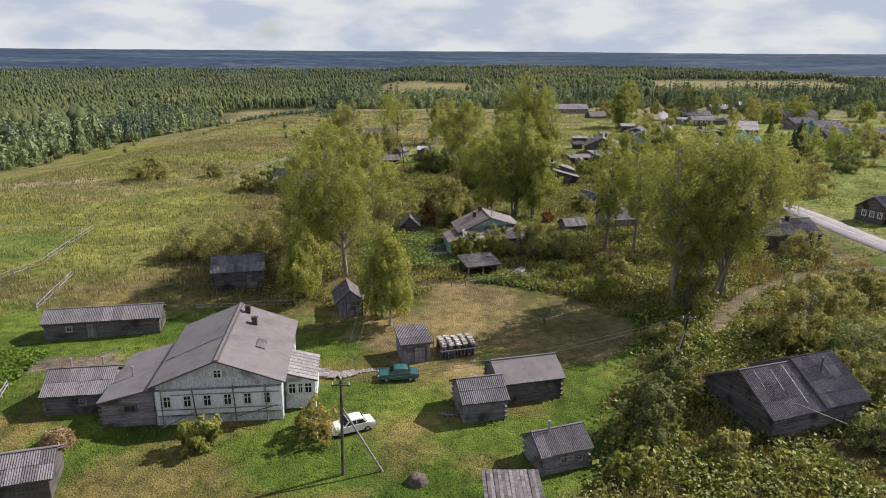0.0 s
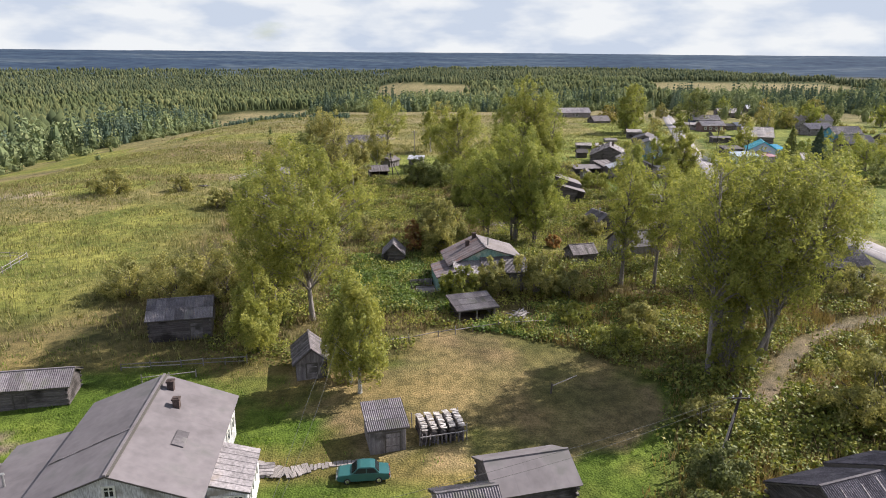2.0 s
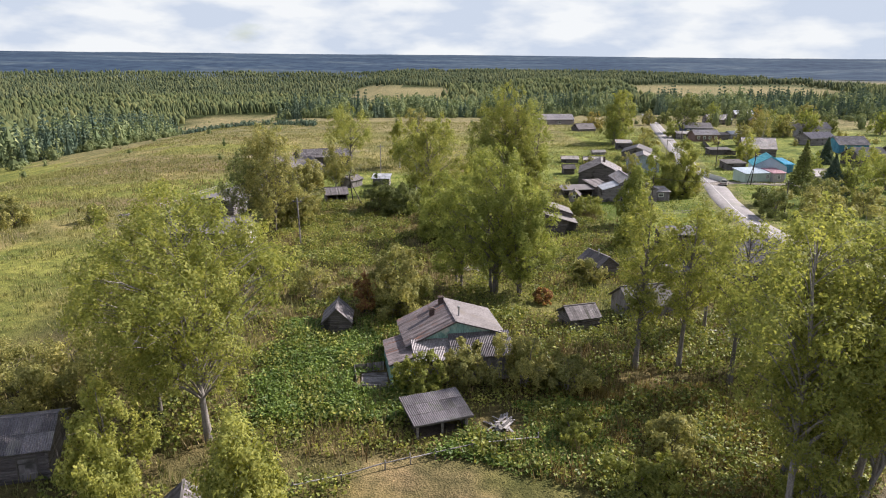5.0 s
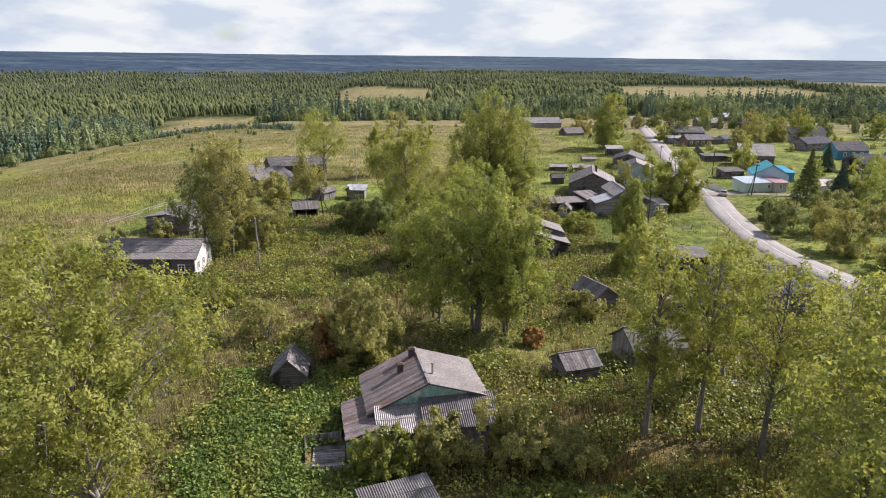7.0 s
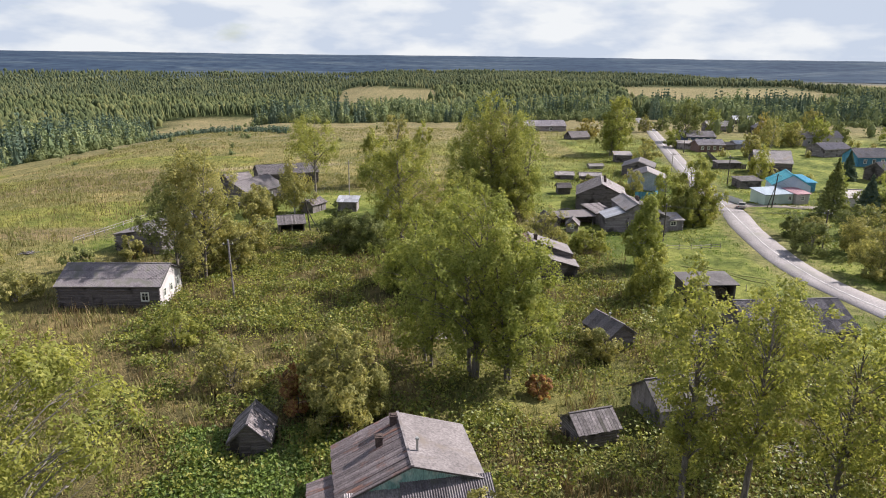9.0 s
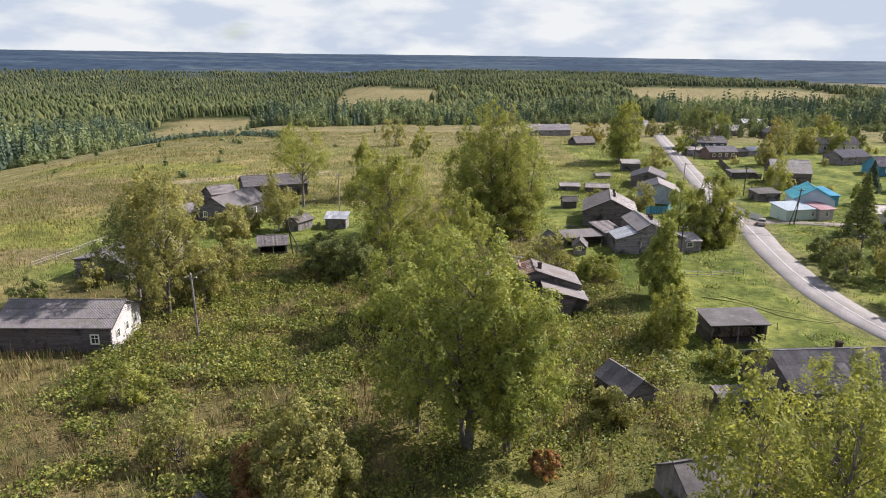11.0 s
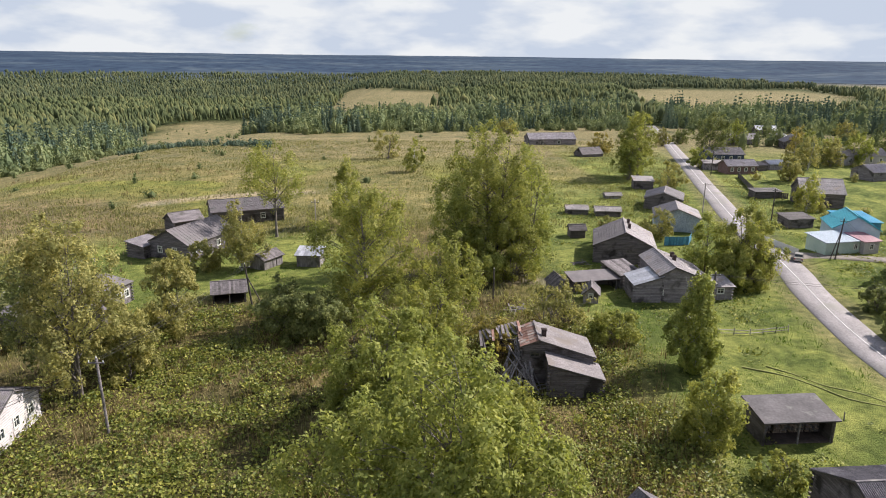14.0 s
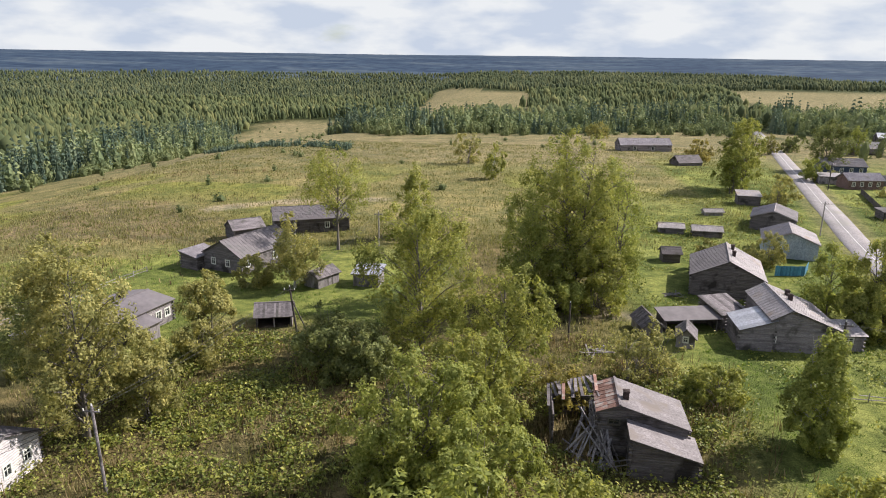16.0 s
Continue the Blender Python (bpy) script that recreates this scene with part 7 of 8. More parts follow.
weeds("pale_weeds", "yellowing leafy weeds on abandoned plots", x, y, 0.4 + 0.9 * vnoise(x, y, 5, 132), 6, "poplar", 0.15, 79)
x, y = scattered(44000, -115, 62, 62, 260, lambda a, b: wild(a, b) * (0.35 + 0.65 * vnoise(a, b, 7, 57)))
tufts("meadow_grass", "tall yellowing meadow grass in tufts", x, y, 0.35 + 0.6 * vnoise(x, y, 6, 58), 5, "grass", 0.07, 74)
x, y = scattered(13000, -110, 110, 240, 430, lambda a, b: step(5, 8, near_line(a, b, ROAD)) * (0.3 + 0.7 * vnoise(a, b, 14, 141)))
tufts("far_meadow_grass", "tall yellow-green grass over the far meadow", x, y, 0.35 + 0.4 * vnoise(x, y, 9, 142), 7, "grass", 0.1, 80, 1.1)
x, y = scattered(16000, 34, 112, 138, 300, lambda a, b: step(6, 9, near_line(a, b, ROAD)) * holes(a, b, 151, 0.4, 0.6, 6))
weeds("yard_weeds", "yellow-green leafy weeds in neglected yards", x, y, 0.15 + 0.45 * vnoise(x, y, 6, 152), 5, "weed", 0.16, 81)
x, y = scattered(26000, -60, 130, 40, 235, lambda a, b: lawn_amount(a, b) * (1 - inside(a, b, YARD)) * step(3.2, 5.0, near_line(a, b, ROAD)) * step(0.2, 0.7, vnoise(a, b, 6, 59)))
tufts("lawn_tufts", "short bright green grass tufts", x, y, 0.14 + 0.2 * vnoise(x, y, 5, 60), 7, "lawn", 0.06, 75)
x, y = scattered(2600, -48, -44, 62, 70, lambda a, b: 0.5 + 0 * a)
weeds("cabbage_patch", "pale green cabbage leaves in garden bed", x, y, 0.4 + 0 * x, 5, "lawn", 0.2, 76)
x, y = scattered(1700, -120, -36, 170, 330, lambda a, b: step(0.45, 0.7, vnoise(a * 0.3, b, 15, 67)))
tufts("hogweed_stalks", "grey-brown withered stalks across the meadow", x, y, 0.6 + 0.6 * vnoise(x, y, 9, 68), 5, "weeddry", 0.07, 77, 0.6)

# ---- fences ----
def fence(name, label, line, h=1.1, gap=2.2, rails=2, mat=None, seed=1):
    mat = mat or M_TIMBER
    rng = random.Random(seed)
    x0, y0 = line[0]
    e = thing(name, x0, y0, 0, label, "fence", "fences")
    zo = gz(x0, y0)
    prev = None
    for (ax, ay), (bx, by) in zip(line, line[1:]):
        n = max(1, round(math.hypot(bx - ax, by - ay) / gap))
        for k in range(n + 1):
            if k == 0 and prev is not None:
                continue
            x, y = ax + (bx - ax) * k / n, ay + (by - ay) * k / n
            z = gz(x, y)
            p = Vector((x - x0, y - y0, z - zo))
            hh = h * rng.uniform(0.9, 1.15)
            bm = bmesh.new()
            beam(bm, p + Vector((0, 0, -0.4)), p + Vector((rng.uniform(-0.08, 0.08), rng.uniform(-0.08, 0.08), hh)), 0.13, round_=6)
            part("post", bm, mat, e)
            if prev is not None:
                for r in range(rails):
                    f = (r + 0.8) / (rails + 0.2)
                    bm = bmesh.new()
                    beam(bm, prev + Vector((0, 0, h * f + rng.uniform(-0.06, 0.06))), p + Vector((0, 0, h * f + rng.uniform(-0.06, 0.06))), 0.09, 0.06)
                    part("rail", bm, mat, e)
            prev = p
    return e


def board_fence(name, label, line, h, mat, seed=1, width=0.16):
    rng = random.Random(seed)
    x0, y0 = line[0]
    e = thing(name, x0, y0, 0, label, "fence", "fences")
    zo = gz(x0, y0)
    bm = bmesh.new()
    box(bm, 0.008, width - 0.008, -0.012, 0.012, -0.15, h)
    me = bpy.data.meshes.new("board")
    bm.to_mesh(me)
    bm.free()
    me.materials.append(mat)
    for (ax, ay), (bx, by) in zip(line, line[1:]):
        L = math.hypot(bx - ax, by - ay)
        an = math.degrees(math.atan2(by - ay, bx - ax))
        n = max(2, round(L / width))
        for k in range(n):
            x, y = ax + (bx - ax) * k / n, ay + (by - ay) * k / n
            piece("board", me, e, pose(x - x0, y - y0, gz(x, y) - zo + rng.uniform(-0.04, 0.03), 0, 0, an))
        for zz in (0.25 * h, 0.8 * h):
            bm = bmesh.new()
            beam(bm, (ax - x0, ay - y0 + 0.03, gz(ax, ay) - zo + zz), (bx - x0, by - y0 + 0.03, gz(bx, by) - zo + zz), 0.06)
            part("rail", bm, mat, e)
    return e


fence("rail_fence", "old grey pole fence along weedy plot", [(-7.5, 87.5), (-5.5, 88.3), (-1.9, 89.5), (1.4, 91.0), (5.5, 92.5), (8.6, 93.6), (14.4, 94.6)], 1.0, 2.6, 1, seed=1)
fence("rail_fence", "long weathered pole fence round the meadow plot", [(-84, 119.5), (-62.6, 119.2), (-60.5, 99.1), (-62.8, 92.5)], 1.1, 2.6, 2, seed=2)
fence("rail_fence", "short bleached pole fence by vegetable garden", [(-53.4, 94.3), (-51.3, 81.5)], 1.1, 2.4, 2, seed=3)
fence("rail_fence", "leaning pole fence by garden bed", [(-43.3, 62.2), (-42.3, 58.6)], 1.0, 1.8, 2, seed=4)
fence("rail_fence", "low broken pole fence on grass beside road", [(52.7, 180.8), (57.0, 180.5), (62.8, 181.7)], 0.9, 2.2, 2, seed=5)
fence("rail_fence", "row of rotting fence posts by open shed", [(56.3, 158.6), (59.2, 155.6), (57.5, 151.8), (60.1, 151.7)], 0.8, 4.0, 0, seed=15)
fence("rail_fence", "grey pole fence across meadow edge", [(-51.0, 185.3), (-46, 202.8), (-43, 214)], 1.0, 2.6, 2, seed=6)
fence("drying_rail", "low bleached drying rail on grass", [(-28.3, 79.8), (-23.3, 81.1)], 0.9, 2.6, 1, M_POLEPALE, seed=7)
fence("rail_fence", "pole fence below farmhouse garden", [(-31.5, 82.2), (-25.6, 83.2), (-19, 84.2)], 0.9, 2.4, 2, seed=8)
fence("rail_fence", "pale pole fence round roadside paddock", [(88, 140), (98, 146), (104, 158)], 1.1, 2.6, 2, seed=9)
board_fence("plank_pen", "low grey plank pen beside green cottage", [(1.6, 103.4), (-1.9, 103.2), (-2.6, 107.6), (0.4, 108.4)], 1.0, M_PLANK, 1)
deck = thing("plank_deck", -0.4, 105.6, 4.0, "worn brownish plank deck inside the low pen", "deck")
for k in range(13):
    bm = bmesh.new()
    box(bm, -1.3, 1.3, -1.9 + k * 0.29, -1.64 + k * 0.29, -0.1, 0.2 + 0.015 * (k % 3))
    part("plank", bm, M_PLANK, deck)
board_fence("blue_fence", "turquoise board fence before pale house", [(61.6, 226.3), (66.6, 226.6), (68.5, 230.0)], 1.7, M_BLUEWALL, 2, 0.3)
board_fence("dark_fence", "dark plank fence round green garden", [(114.5, 309.0), (106.4, 281.3), (104.4, 278.1), (112.0, 274.0)], 1.5, M_LOGDARK, 3, 0.45)
board_fence("white_fence", "pale picket fence beside white annex", [(84.6, 219.0), (82.8, 230.0)], 1.3, M_TRIM, 4, 0.3)

# ---- poles and wires ----
def utility_pole(x, y, h, lean=(0.0, 0.0), brace=None, ang=0.0, arm=True, mat=None, label="dark tarred wooden utility pole with crossarm"):
    mat = mat or M_POLE
    e = thing("utility_pole", x, y, ang, label, "utility pole", "utility poles")
    top = Vector((lean[0], lean[1], h))
    bm = bmesh.new()
    beam(bm, (0, 0, -0.6), top, 0.27, round_=8)
    part("post", bm, mat, e)
    if arm:
        bm = bmesh.new()
        c = top + Vector((0, 0, -0.45))
        beam(bm, c + Vector((-0.75, -0.12, 0)), c + Vector((0.75, -0.12, 0)), 0.1)
        part("crossarm", bm, mat, e)
        for u in (-0.65, 0.65):
            bm = bmesh.new()
            beam(bm, c + Vector((u, -0.12, 0.05)), c + Vector((u, -0.12, 0.24)), 0.1, round_=8)
            part("insulator", bm, M_CERAMIC, e)
    bm = bmesh.new()
    beam(bm, top + Vector((0, 0, -0.02)), top + Vector((0, 0, 0.18)), 0.11, round_=8)
    part("insulator", bm, M_CERAMIC, e)
    if brace:
        bm = bmesh.new()
        beam(bm, (brace[0], brace[1], -0.4), top * 0.72, 0.2, round_=8)
        part("brace", bm, M_POLEPALE if mat is M_POLE and brace[2] else mat, e)
    return e.matrix_world @ top


p1 = utility_pole(-7.9, 48.6, 8.5, (0.1, 0.0), (3.4, 0.4, True), label="dark utility pole with pale leaning brace on lawn")
px = utility_pole(-8.3, 81.0, 7.0, arm=False)
p2 = utility_pole(25.1, 67.3, 6.2, (1.0, 0.2), (-0.9, -1.2, True), label="leaning dark utility pole with white insulators")
p3 = utility_pole(-16.4, 157.0, 8.0, (-0.3, 0.0), mat=M_LOG, label="weathered grey wooden utility pole standing among weeds")
p6 = utility_pole(-10.6, 191.2, 6.6, (-0.8, 0.0), (2.0, -0.6, False), label="dark two-legged utility pole by vegetable garden")
p4 = utility_pole(54.0, 186.2, 7.0, label="dark utility pole beside log house")
p5 = utility_pole(90.0, 216.2, 7.8, (0.5, 0), (-1.4, -0.5, False), label="dark two-legged utility pole at the driveway")
p7 = utility_pole(81.7, 256.6, 7.2, mat=M_POLEPALE, label="slim grey utility pole on road verge")
p8 = utility_pole(94.0, 247.6, 7.6)
p9 = utility_pole(24.3, 194.2, 5.0, arm=False)
p12 = utility_pole(-6.7, 228.1, 8.4, mat=M_POLEPALE, label="bleached wooden utility pole in garden")
p13 = utility_pole(73.0, 108.0, 8.0, label="dark utility pole beside asphalt road")
p14 = utility_pole(107.5, 313.0, 7.6)
p15 = utility_pole(79.0, 178.0, 7.6)


def cable(name, a, b, sag, label):
    """Two sagging wires between the tops of two poles."""
    e = new(name)
    e.location = a
    tagged(e, label, "wire", "overhead wires")
    d = (b - a)
    side = Vector((-d.y, d.x, 0)).normalized() * 0.5
    for s in (-1, 1):
        pts = [d * t + side * s * (0.4 + 0.6 * (1 - abs(2 * t - 1))) + Vector((0, 0, -4 * sag * t * (1 - t) - 0.25 * (abs(s)))) for t in np.linspace(0, 1, 14)]
        co, fa = tube(np.array([tuple(p) for p in pts]), [0.016] * 14, 4)
        me = raw_mesh("wire", co, fa, True)
        me.materials.append(M_WIRE)
        w = new("wire", me)
        w.parent = e


for a, b, s in ((p1, px, 0.7), (p1, p2, 0.8), (p3, p6, 0.6), (p6, p12, 0.5), (p4, p15, 0.6), (p5, p8, 0.6), (p8, p14, 0.9), (p7, p8, 0.3), (p5, p15, 0.7), (p13, p15, 0.8), (p3, Vector((-26.6, 153.5, 4.6)), 0.3)):
    cable("overhead_wire", a, b, s, "thin sagging overhead wires between poles")

# ---- cars ----
def paint(name, col):
    m, n, l, b = nodes_of(name)
    nz = noise_node(n, l, 6.0, 4.0)
    r = ramp_node(n, l, nz.outputs["Fac"], [(0.3, tuple(c * 0.85 for c in col)), (0.7, col)])
    l.new(r.outputs[0], b.inputs["Base Color"])
    b.inputs["Roughness"].default_value = 0.32
    b.inputs["Coat Weight"].default_value = 0.3
    return m


def hull(bm, side, half, tuck):
    """A closed body from a side outline (x, z, how far it is drawn in)."""
    l = [bm.verts.new((x, -half * (1 - t), z)) for x, z, t in side]
    r = [bm.verts.new((x, half * (1 - t), z)) for x, z, t in side]
    n = len(side)
    for k in range(n):
        bm.faces.new((l[k], l[(k + 1) % n], r[(k + 1) % n], r[k]))
    bm.faces.new(l[::-1])
    bm.faces.new(r)
    return tuck


M_TYRE = plain("black_tyre_rubber", (0.03, 0.03, 0.03), 0.9)
M_CHROME = plain("dull_chrome", (0.55, 0.55, 0.56), 0.25, 0.9)
M_LAMP = plain("lamp_glass", (0.7, 0.7, 0.68), 0.1)
M_REDLAMP = plain("red_lamp_glass", (0.4, 0.04, 0.03), 0.2)


def car(x, y, ang, colour, label):
    e = thing("car", x, y, ang, label, "car", "parked cars")
    mat = paint("car_paint_" + label.split()[0], colour)
    bm = bmesh.new()
    hull(bm, [(-2.02, 0.36, 0.04), (-2.06, 0.62, 0.02), (-2.0, 0.86, 0.06), (-1.2, 0.93, 0.03), (0.75, 0.92, 0.02), (1.9, 0.82, 0.07), (2.03, 0.68, 0.05), (2.03, 0.38, 0.05), (1.6, 0.26, 0.06), (-1.6, 0.26, 0.06)], 0.8, 0)
    bmesh.ops.bevel(bm, geom=[q for q in bm.edges], offset=0.035, segments=2, affect="EDGES", clamp_overlap=True)
    body = part("body", bm, mat, e, smooth=False)
    bm = bmesh.new()
    hull(bm, [(-1.32, 0.88, 0.06), (-0.92, 1.36, 0.2), (-0.55, 1.42, 0.22), (0.2, 1.42, 0.22), (0.42, 1.36, 0.2), (0.92, 0.88, 0.06)], 0.8, 0)
    bmesh.ops.bevel(bm, geom=[q for q in bm.edges], offset=0.03, segments=2, affect="EDGES", clamp_overlap=True)
    part("cabin", bm, mat, e)
    def quad(name, pts, m_):
        bm = bmesh.new()
        c = [Vector(p) for p in pts]
        nn = (c[1] - c[0]).cross(c[3] - c[0]).normalized() * 0.014
        a = [bm.verts.new(p + nn) for p in c]
        b = [bm.verts.new(p - nn) for p in c]
        bm.faces.new(a)
        bm.faces.new(b[::-1])
        for k in range(4):
            bm.faces.new((a[k], b[k], b[(k + 1) % 4], a[(k + 1) % 4]))
        part(name, bm, m_, e)
    quad("windscreen", [(0.87, -0.66, 0.97), (0.87, 0.66, 0.97), (0.49, 0.57, 1.33), (0.49, -0.57, 1.33)], M_GLASS)
    quad("rear_window", [(-1.26, 0.66, 0.97), (-1.26, -0.66, 0.97), (-0.97, -0.57, 1.33), (-0.97, 0.57, 1.33)], M_GLASS)
    for s in (-1, 1):
        for a0, a1, b0, b1 in ((-1.12, -0.3, -0.84, -0.3), (-0.22, 0.72, -0.22, 0.34)):
            quad("side_window", [(a0, s * 0.735, 0.97), (a1, s * 0.735, 0.97), (b1, s * 0.648, 1.32), (b0, s * 0.648, 1.32)][:: s], M_GLASS)
        for wx in (-1.22, 1.24):
            bm = bmesh.new()
            beam(bm, (wx, s * 0.62, 0.3), (wx, s * 0.8, 0.3), 0.6, round_=18)
            w = part("wheel", bm, M_TYRE, e)
            bm = bmesh.new()
            beam(bm, (wx, s * 0.78, 0.3), (wx, s * 0.815, 0.3), 0.36, round_=14)
            part("hubcap", bm, M_CHROME, w)
        bm = bmesh.new()
        beam(bm, (2.0, s * 0.56, 0.66), (2.06, s * 0.56, 0.66), 0.2, round_=12)
        part("headlight", bm, M_LAMP, e)
        bm = bmesh.new()
        box(bm, -2.09, -2.03, s * 0.6 - 0.1, s * 0.6 + 0.1, 0.58, 0.76)
        part("tail_light", bm, M_REDLAMP, e)
    for sx in (-1, 1):
        bm = bmesh.new()
        beam(bm, (sx * 2.1, -0.78, 0.46), (sx * 2.1, 0.78, 0.46), 0.09, 0.11)
        part("bumper", bm, M_CHROME, e)
    return e


car(-8.0, 55.0, 206.0, (0.78, 0.78, 0.76), "white boxy old saloon car parked on lawn")
car(-4.4, 64.6, 186.0, (0.03, 0.12, 0.13), "teal boxy old saloon car parked on lawn")
car(83.0, 216.0, 59.0, (0.3, 0.27, 0.25), "pale brown saloon car parked at gravel turning")

# ---- wood, timber, heaps ----
M_BIRCHTOP = surface("pale_birch_firewood", (0.45, 0.42, 0.38), (0.7, 0.67, 0.62), 3.0, 10.0, piece=0.3)


def woodpile(x, y, ang):
    """Five ridged rows of firewood on a low dark base, with dark gaps between them."""
    e = thing("woodpile", x, y, ang, "rows of stacked split firewood with pale tops", "woodpile")
    rng = random.Random(4)
    bm = bmesh.new()
    box(bm, -0.27, 0.27, -0.09, 0.09, -0.035, 0.035, taper=0.012)
    me = bpy.data.meshes.new("firewood")
    bm.to_mesh(me)
    bm.free()
    me.materials.append(M_BIRCHTOP)
    for r in range(5):
        ux = -1.62 + r * 0.82
        bm = bmesh.new()
        for k in range(7):
            for j in range(15):
                yy = -1.42 + j * 0.2 + rng.uniform(-0.03, 0.03)
                z = 0.1 + k * 0.17
                beam(bm, (ux - 0.2 + rng.uniform(-0.06, 0.04), yy, z), (ux + 0.2 + rng.uniform(-0.04, 0.06), yy, z + rng.uniform(-0.02, 0.02)), 0.17 * rng.uniform(0.8, 1.1), round_=5)
        tagged(part("log_core", bm, M_LOGDARK, e), kind="stuff")
        for j in range(13):
            z = 1.4 + 0.22 * math.sin(j / 12 * math.pi) + rng.uniform(-0.05, 0.08)
            piece("firewood", me, e, pose(ux + rng.uniform(-0.05, 0.05), -1.4 + j * 0.232, z, rng.uniform(-14, 14), rng.uniform(-10, 10), rng.uniform(-16, 16)))
    bm = bmesh.new()
    for k in range(11):
        u = -2.0 + k * 0.37
        beam(bm, (u, -1.62, -0.3), (u + rng.uniform(-0.12, 0.12), -1.66, 1.05 + rng.uniform(-0.2, 0.25)), 0.15, 0.05)
    part("fence_slab", bm, M_LOG, e)
    bm = bmesh.new()
    beam(bm, (-2.1, -1.72, 0.95), (2.0, -1.74, 1.02), 0.12, round_=6)
    part("rail", bm, M_TIMBER, e)
    for ux in (-2.12, 2.1):
        for yy in (-1.5, 1.4):
            bm = bmesh.new()
            beam(bm, (ux, yy, -0.3), (ux + rng.uniform(-0.1, 0.1), yy, 1.6), 0.1, round_=6)
            part("stake", bm, M_TIMBER, e)


woodpile(1.6, 71.0, 15.0)


def plank_heap(name, label, x, y, n, length, spread_, seed, high=0.4, mat=None, steep=0.0, ang=0.0):
    e = thing(name, x, y, ang, label, "timber")
    rng = random.Random(seed)
    for k in range(n):
        a = rng.uniform(-0.5, 0.5) + (rng.random() < 0.25) * 1.2
        L = length * rng.uniform(0.5, 1.0)
        c = Vector((rng.uniform(-1, 1) * spread_, rng.uniform(-1, 1) * spread_ * 0.6, 0.05 + rng.random() * high * 0.5))
        d = Vector((math.cos(a), math.sin(a), steep * rng.uniform(-1, 1)))
        bm = bmesh.new()
        p, q = c - d * L / 2, c + d * L / 2
        p.z, q.z = max(0.02, p.z), max(0.02, q.z)
        beam(bm, p, q, rng.choice((0.1, 0.14, 0.2)), 0.06)
        part("plank", bm, mat or M_TIMBER, e)
    return e


plank_heap("plank_heap", "heap of old broken planks beside leaning shed", 11.6, 97.4, 22, 2.6, 1.2, 1, 0.8, steep=0.3, ang=60)
plank_heap("plank_heap", "heap of bleached broken planks in weeds", 27.6, 190.2, 18, 2.8, 1.4, 2, 0.8, steep=0.3)
plank_heap("plank_heap", "fallen grey roof boards among poplars", 41.0, 117.2, 22, 3.4, 1.8, 3, 0.6, steep=0.15)
plank_heap("log_heap", "small heap of old logs in meadow", -54.9, 178.4, 10, 3.0, 1.0, 4, 0.6, M_LOG)
plank_heap("plank_heap", "scattered boards before log shed", 1.3, 57.6, 9, 2.0, 0.9, 5, 0.3, M_LOG)
plank_heap("plank_heap", "fallen boards and poles in dry weeds", 12.5, 143.0, 12, 4.0, 2.0, 6, 0.5, steep=0.1)
plank_heap("plank_heap", "old timber lying by log house wall", 42.1, 213.4, 12, 3.0, 1.2, 7, 0.6, M_LOG)

# hanging rafters and torn wall of the collapsed house
rng = random.Random(12)
spill = thing("fallen_rafters", 24.2, 167.4, 0.0, "bleached rafters and boards hanging from collapsed house", "timber")
for k in range(34):
    a = Vector((rng.uniform(-2.6, 2.4), rng.uniform(-3.2, 0.4), rng.uniform(-0.1, 0.4)))
    b = Vector((rng.uniform(-1.2, 2.6), rng.uniform(0.8, 3.4), rng.uniform(2.2, 4.6)))
    if rng.random() < 0.3:
        b = a + Vector((rng.uniform(-3, 3), rng.uniform(-1, 1), rng.uniform(0.1, 1.2)))
    bm = bmesh.new()
    beam(bm, a, b, rng.choice((0.1, 0.16, 0.2)), 0.09)
    part("rafter", bm, rng.choice((M_TIMBER, M_TIMBER, M_LOG)), spill)
ruin = thing("broken_log_wall", 22.9, 171.4, 0.0, "broken dark log walls with torn roof boards", "wall")
for side, n in ((0, 13), (1, 9), (2, 11)):
    for k in range(n):
        z = 0.1 + k * 0.25
        cut = rng.uniform(0, 1.2) * (k / n)
        a, b = [((-2.3, -3.0, z), (-2.2, 3.0 - cut, z)), ((-2.3, 3.0, z), (2.6 - cut, 3.1, z)), ((2.4, -2.4 + cut, z), (2.5, 3.0, z))][side]
        bm = bmesh.new()
        beam(bm, a, b, 0.25, round_=7)
        part("log", bm, M_LOGDARK, ruin)
for k in range(13):
    u = -2.4 + k * 0.38
    bm = bmesh.new()
    beam(bm, (u, 3.4, 3.2 + 0.1 * k), (u + rng.uniform(-0.4, 0.4), rng.uniform(-2.0, 1.2), 3.6 + 0.12 * k + rng.uniform(-0.6, 0.1)), 0.3, 0.05)
    part("roof_board", bm, rng.choice((M_RUST, M_BOARDROOF)), ruin)

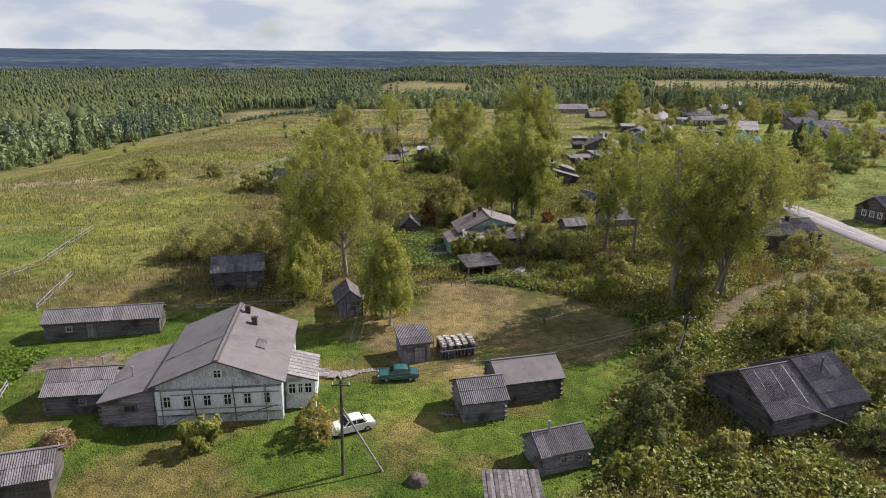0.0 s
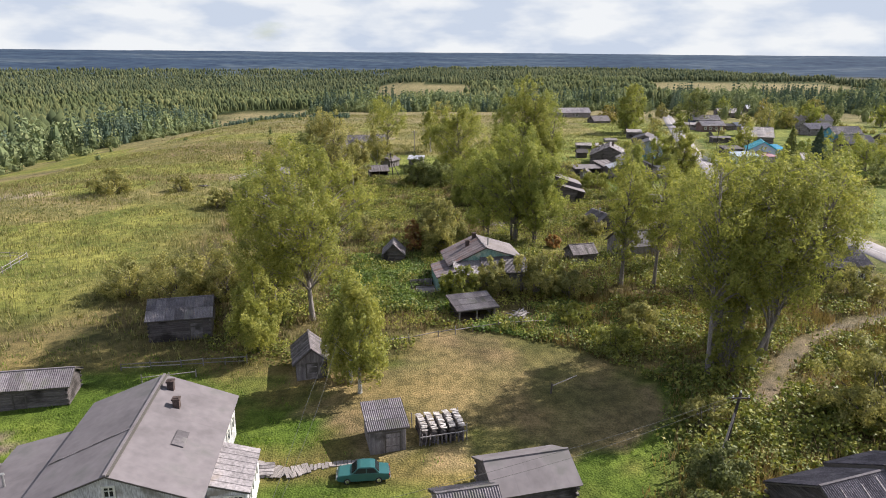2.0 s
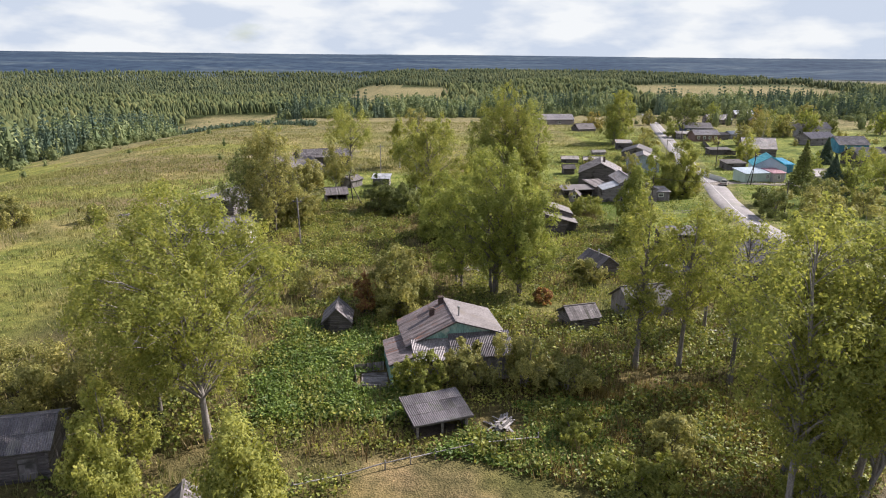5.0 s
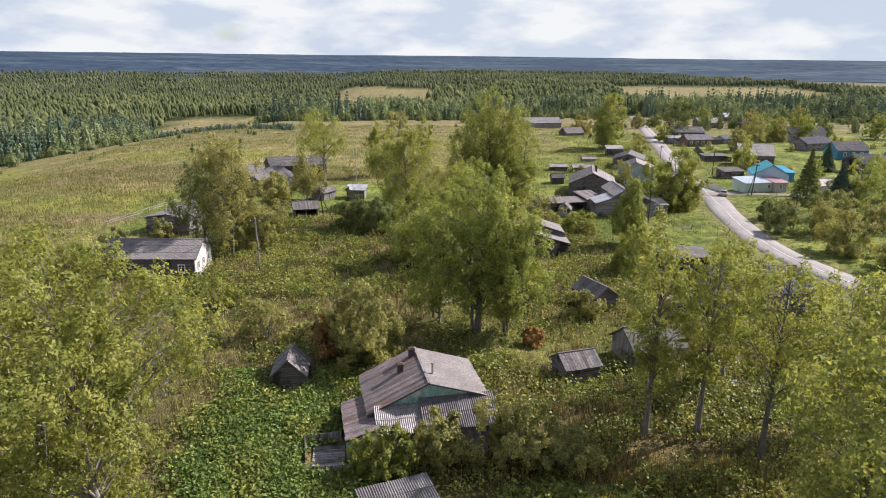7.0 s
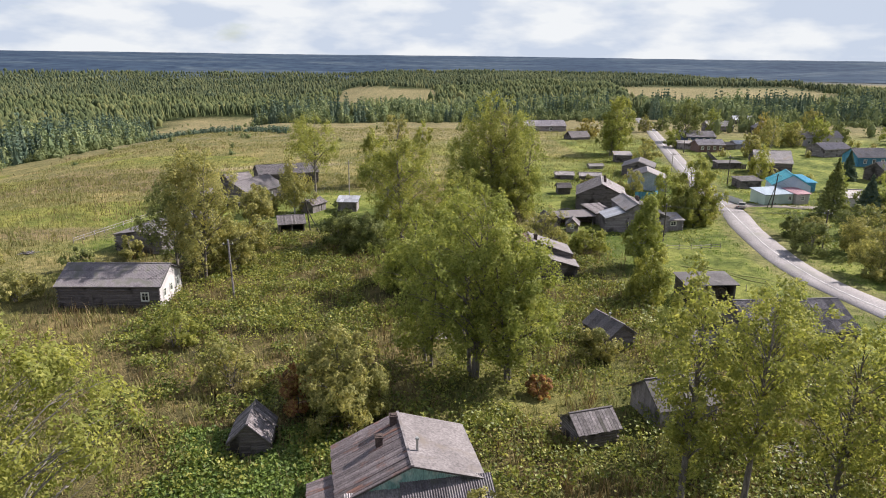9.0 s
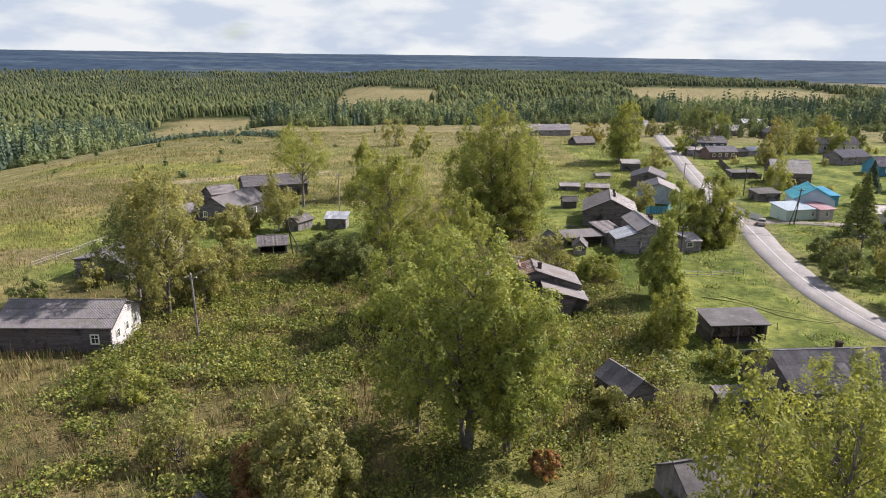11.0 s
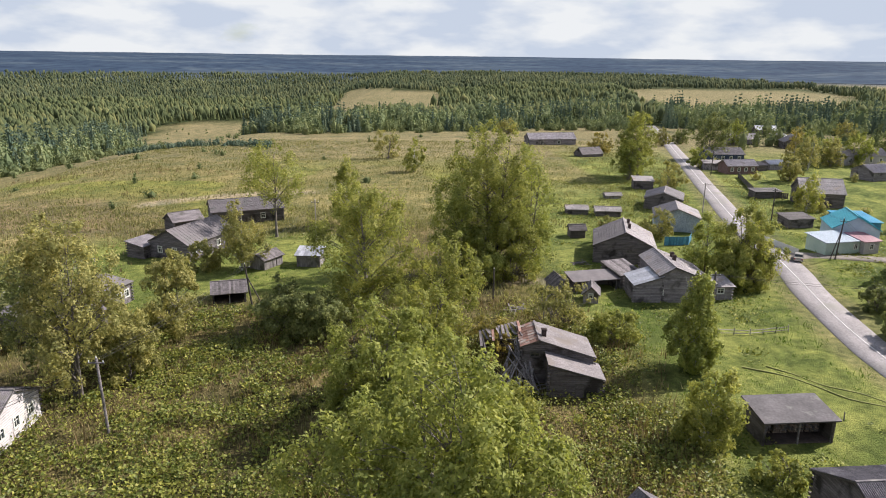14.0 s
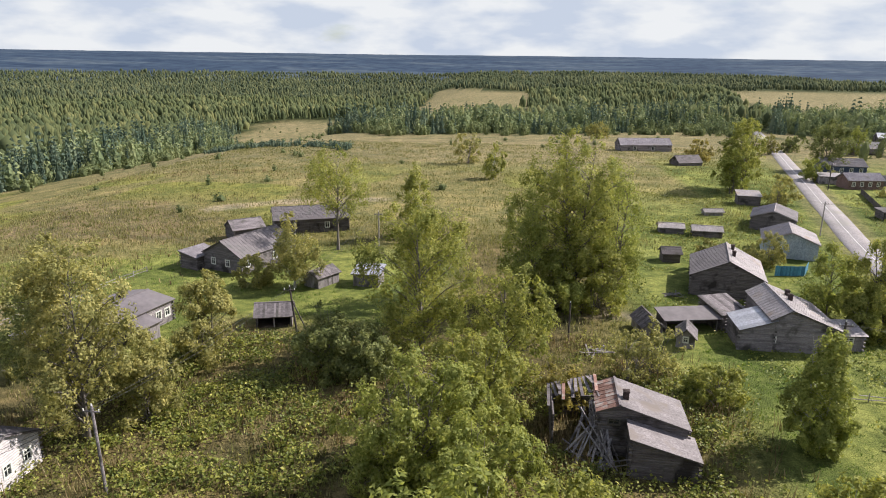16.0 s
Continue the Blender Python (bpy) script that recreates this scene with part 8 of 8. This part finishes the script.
walkway = thing("boardwalk", -13.6, 65.9, 0.0, "pale bleached boardwalk winding across the lawn", "boardwalk")
rng = random.Random(8)
path = [(0.0, 0.1), (2.9, -1.0), (4.7, -0.1), (7.1, 0.5), (9.2, 0.8)]
for (x0, y0), (x1, y1), wide in zip(path, path[1:], (1.5, 1.5, 0.75, 0.75)):
    n = round(math.hypot(x1 - x0, y1 - y0) / 0.3)
    turn_ = math.degrees(math.atan2(y1 - y0, x1 - x0))
    for k in range(n):
        q = (k + 0.5) / n
        bm = bmesh.new()
        box(bm, -0.13, 0.13, -wide / 2 + rng.uniform(-0.1, 0.1), wide / 2 + rng.uniform(-0.1, 0.1), 0.06, 0.13)
        pl = part("plank", bm, M_POLEPALE, walkway)
        pl.matrix_local = pose(x0 + (x1 - x0) * q, y0 + (y1 - y0) * q, rng.uniform(0.04, 0.07), 0, rng.uniform(-2, 2), turn_ + rng.uniform(-5, 5))
    bm = bmesh.new()
    beam(bm, (x0, y0, 0.0), (x1, y1, 0.0), 0.2, 0.22)
    part("joist", bm, M_LOG, walkway)
deckx = thing("porch_step", -12.6, 65.4, 7.0, "stack of grey boards by veranda step", "boards")
for k in range(4):
    bm = bmesh.new()
    box(bm, -0.9, 0.9, -0.8 + 0.42 * k, -0.42 + 0.42 * k, -0.1, 0.25 + 0.02 * k)
    part("plank", bm, M_PLANK, deckx)


def heap(name, label, x, y, r, h, mat, seed):
    bm = bmesh.new()
    bmesh.ops.create_icosphere(bm, subdivisions=4, radius=1)
    for v in bm.verts:
        k = 1 + 0.22 * noise.noise(v.co * 1.7 + Vector((seed, 0, 0))) + 0.1 * noise.noise(v.co * 5 + Vector((seed, 3, 0)))
        v.co = Vector((v.co.x * r * k, v.co.y * r * k, max(-0.15, v.co.z * h * k)))
    me = bpy.data.meshes.new(name)
    bm.to_mesh(me)
    bm.free()
    for p in me.polygons:
        p.use_smooth = True
    me.materials.append(mat)
    ob = new(name, me)
    ob.location = (x, y, gz(x, y))
    return tagged(ob, label, "heap")


heap("earth_heap", "small brown earth heap on the lawn", -1.8, 47.6, 0.85, 0.8, M_STONE, 2)
heap("hay_mound", "rounded mound of dry straw on the lawn", -33.2, 52.6, 1.15, 1.25, M_FIREWOOD, 5)
hr = np.random.default_rng(3)
g = hr.normal(size=(2600, 3))
g /= np.linalg.norm(g, axis=1)[:, None]
g[:, 2] = np.abs(g[:, 2])
c = g * hr.uniform(0.9, 1.12, 2600)[:, None] * np.array((1.25, 1.25, 1.35)) + np.array((-33.2, 52.6, gz(-33.2, 52.6)))
me = quads_mesh("loose_straw", c, 0.2, hr, slim=0.25)
me.materials.append(M_LEAF["dry"])
tagged(new("loose_straw", me), "loose dry straw sticking out of the mound", "straw", kind="stuff")
post = thing("leaning_post", 12.6, 78.3, 0, "short dark post with fallen pole on worn ground", "post")
bm = bmesh.new()
beam(bm, (0, 0, -0.3), (0.05, 0, 1.0), 0.2, round_=7)
part("stub", bm, M_POLE, post)
bm = bmesh.new()
beam(bm, (0.1, 0.1, 0.75), (3.2, 3.6, 0.15), 0.12, round_=6)
part("pole", bm, M_POLEPALE, post)


# ---- stored wood in the open shed ----
rng = random.Random(31)
for k, u in enumerate((-2.6, -0.9, 0.8, 2.4)):
    st = thing("firewood_stack", 49.2 + u, 156.6 + 0.05 * u, 3.0, "stacked pale split firewood inside open shed", "woodpile", "wood stacks")
    for row in range(6):
        for col in range(6):
            bm = bmesh.new()
            beam(bm, (-0.62 + col * 0.24 + rng.uniform(-0.03, 0.03), -0.4, 0.2 + row * 0.21), (-0.62 + col * 0.24, 0.4, 0.2 + row * 0.21), 0.22 * rng.uniform(0.8, 1.05), round_=5)
            part("firewood", bm, M_FIREWOOD if rng.random() < 0.7 else M_LOG, st)
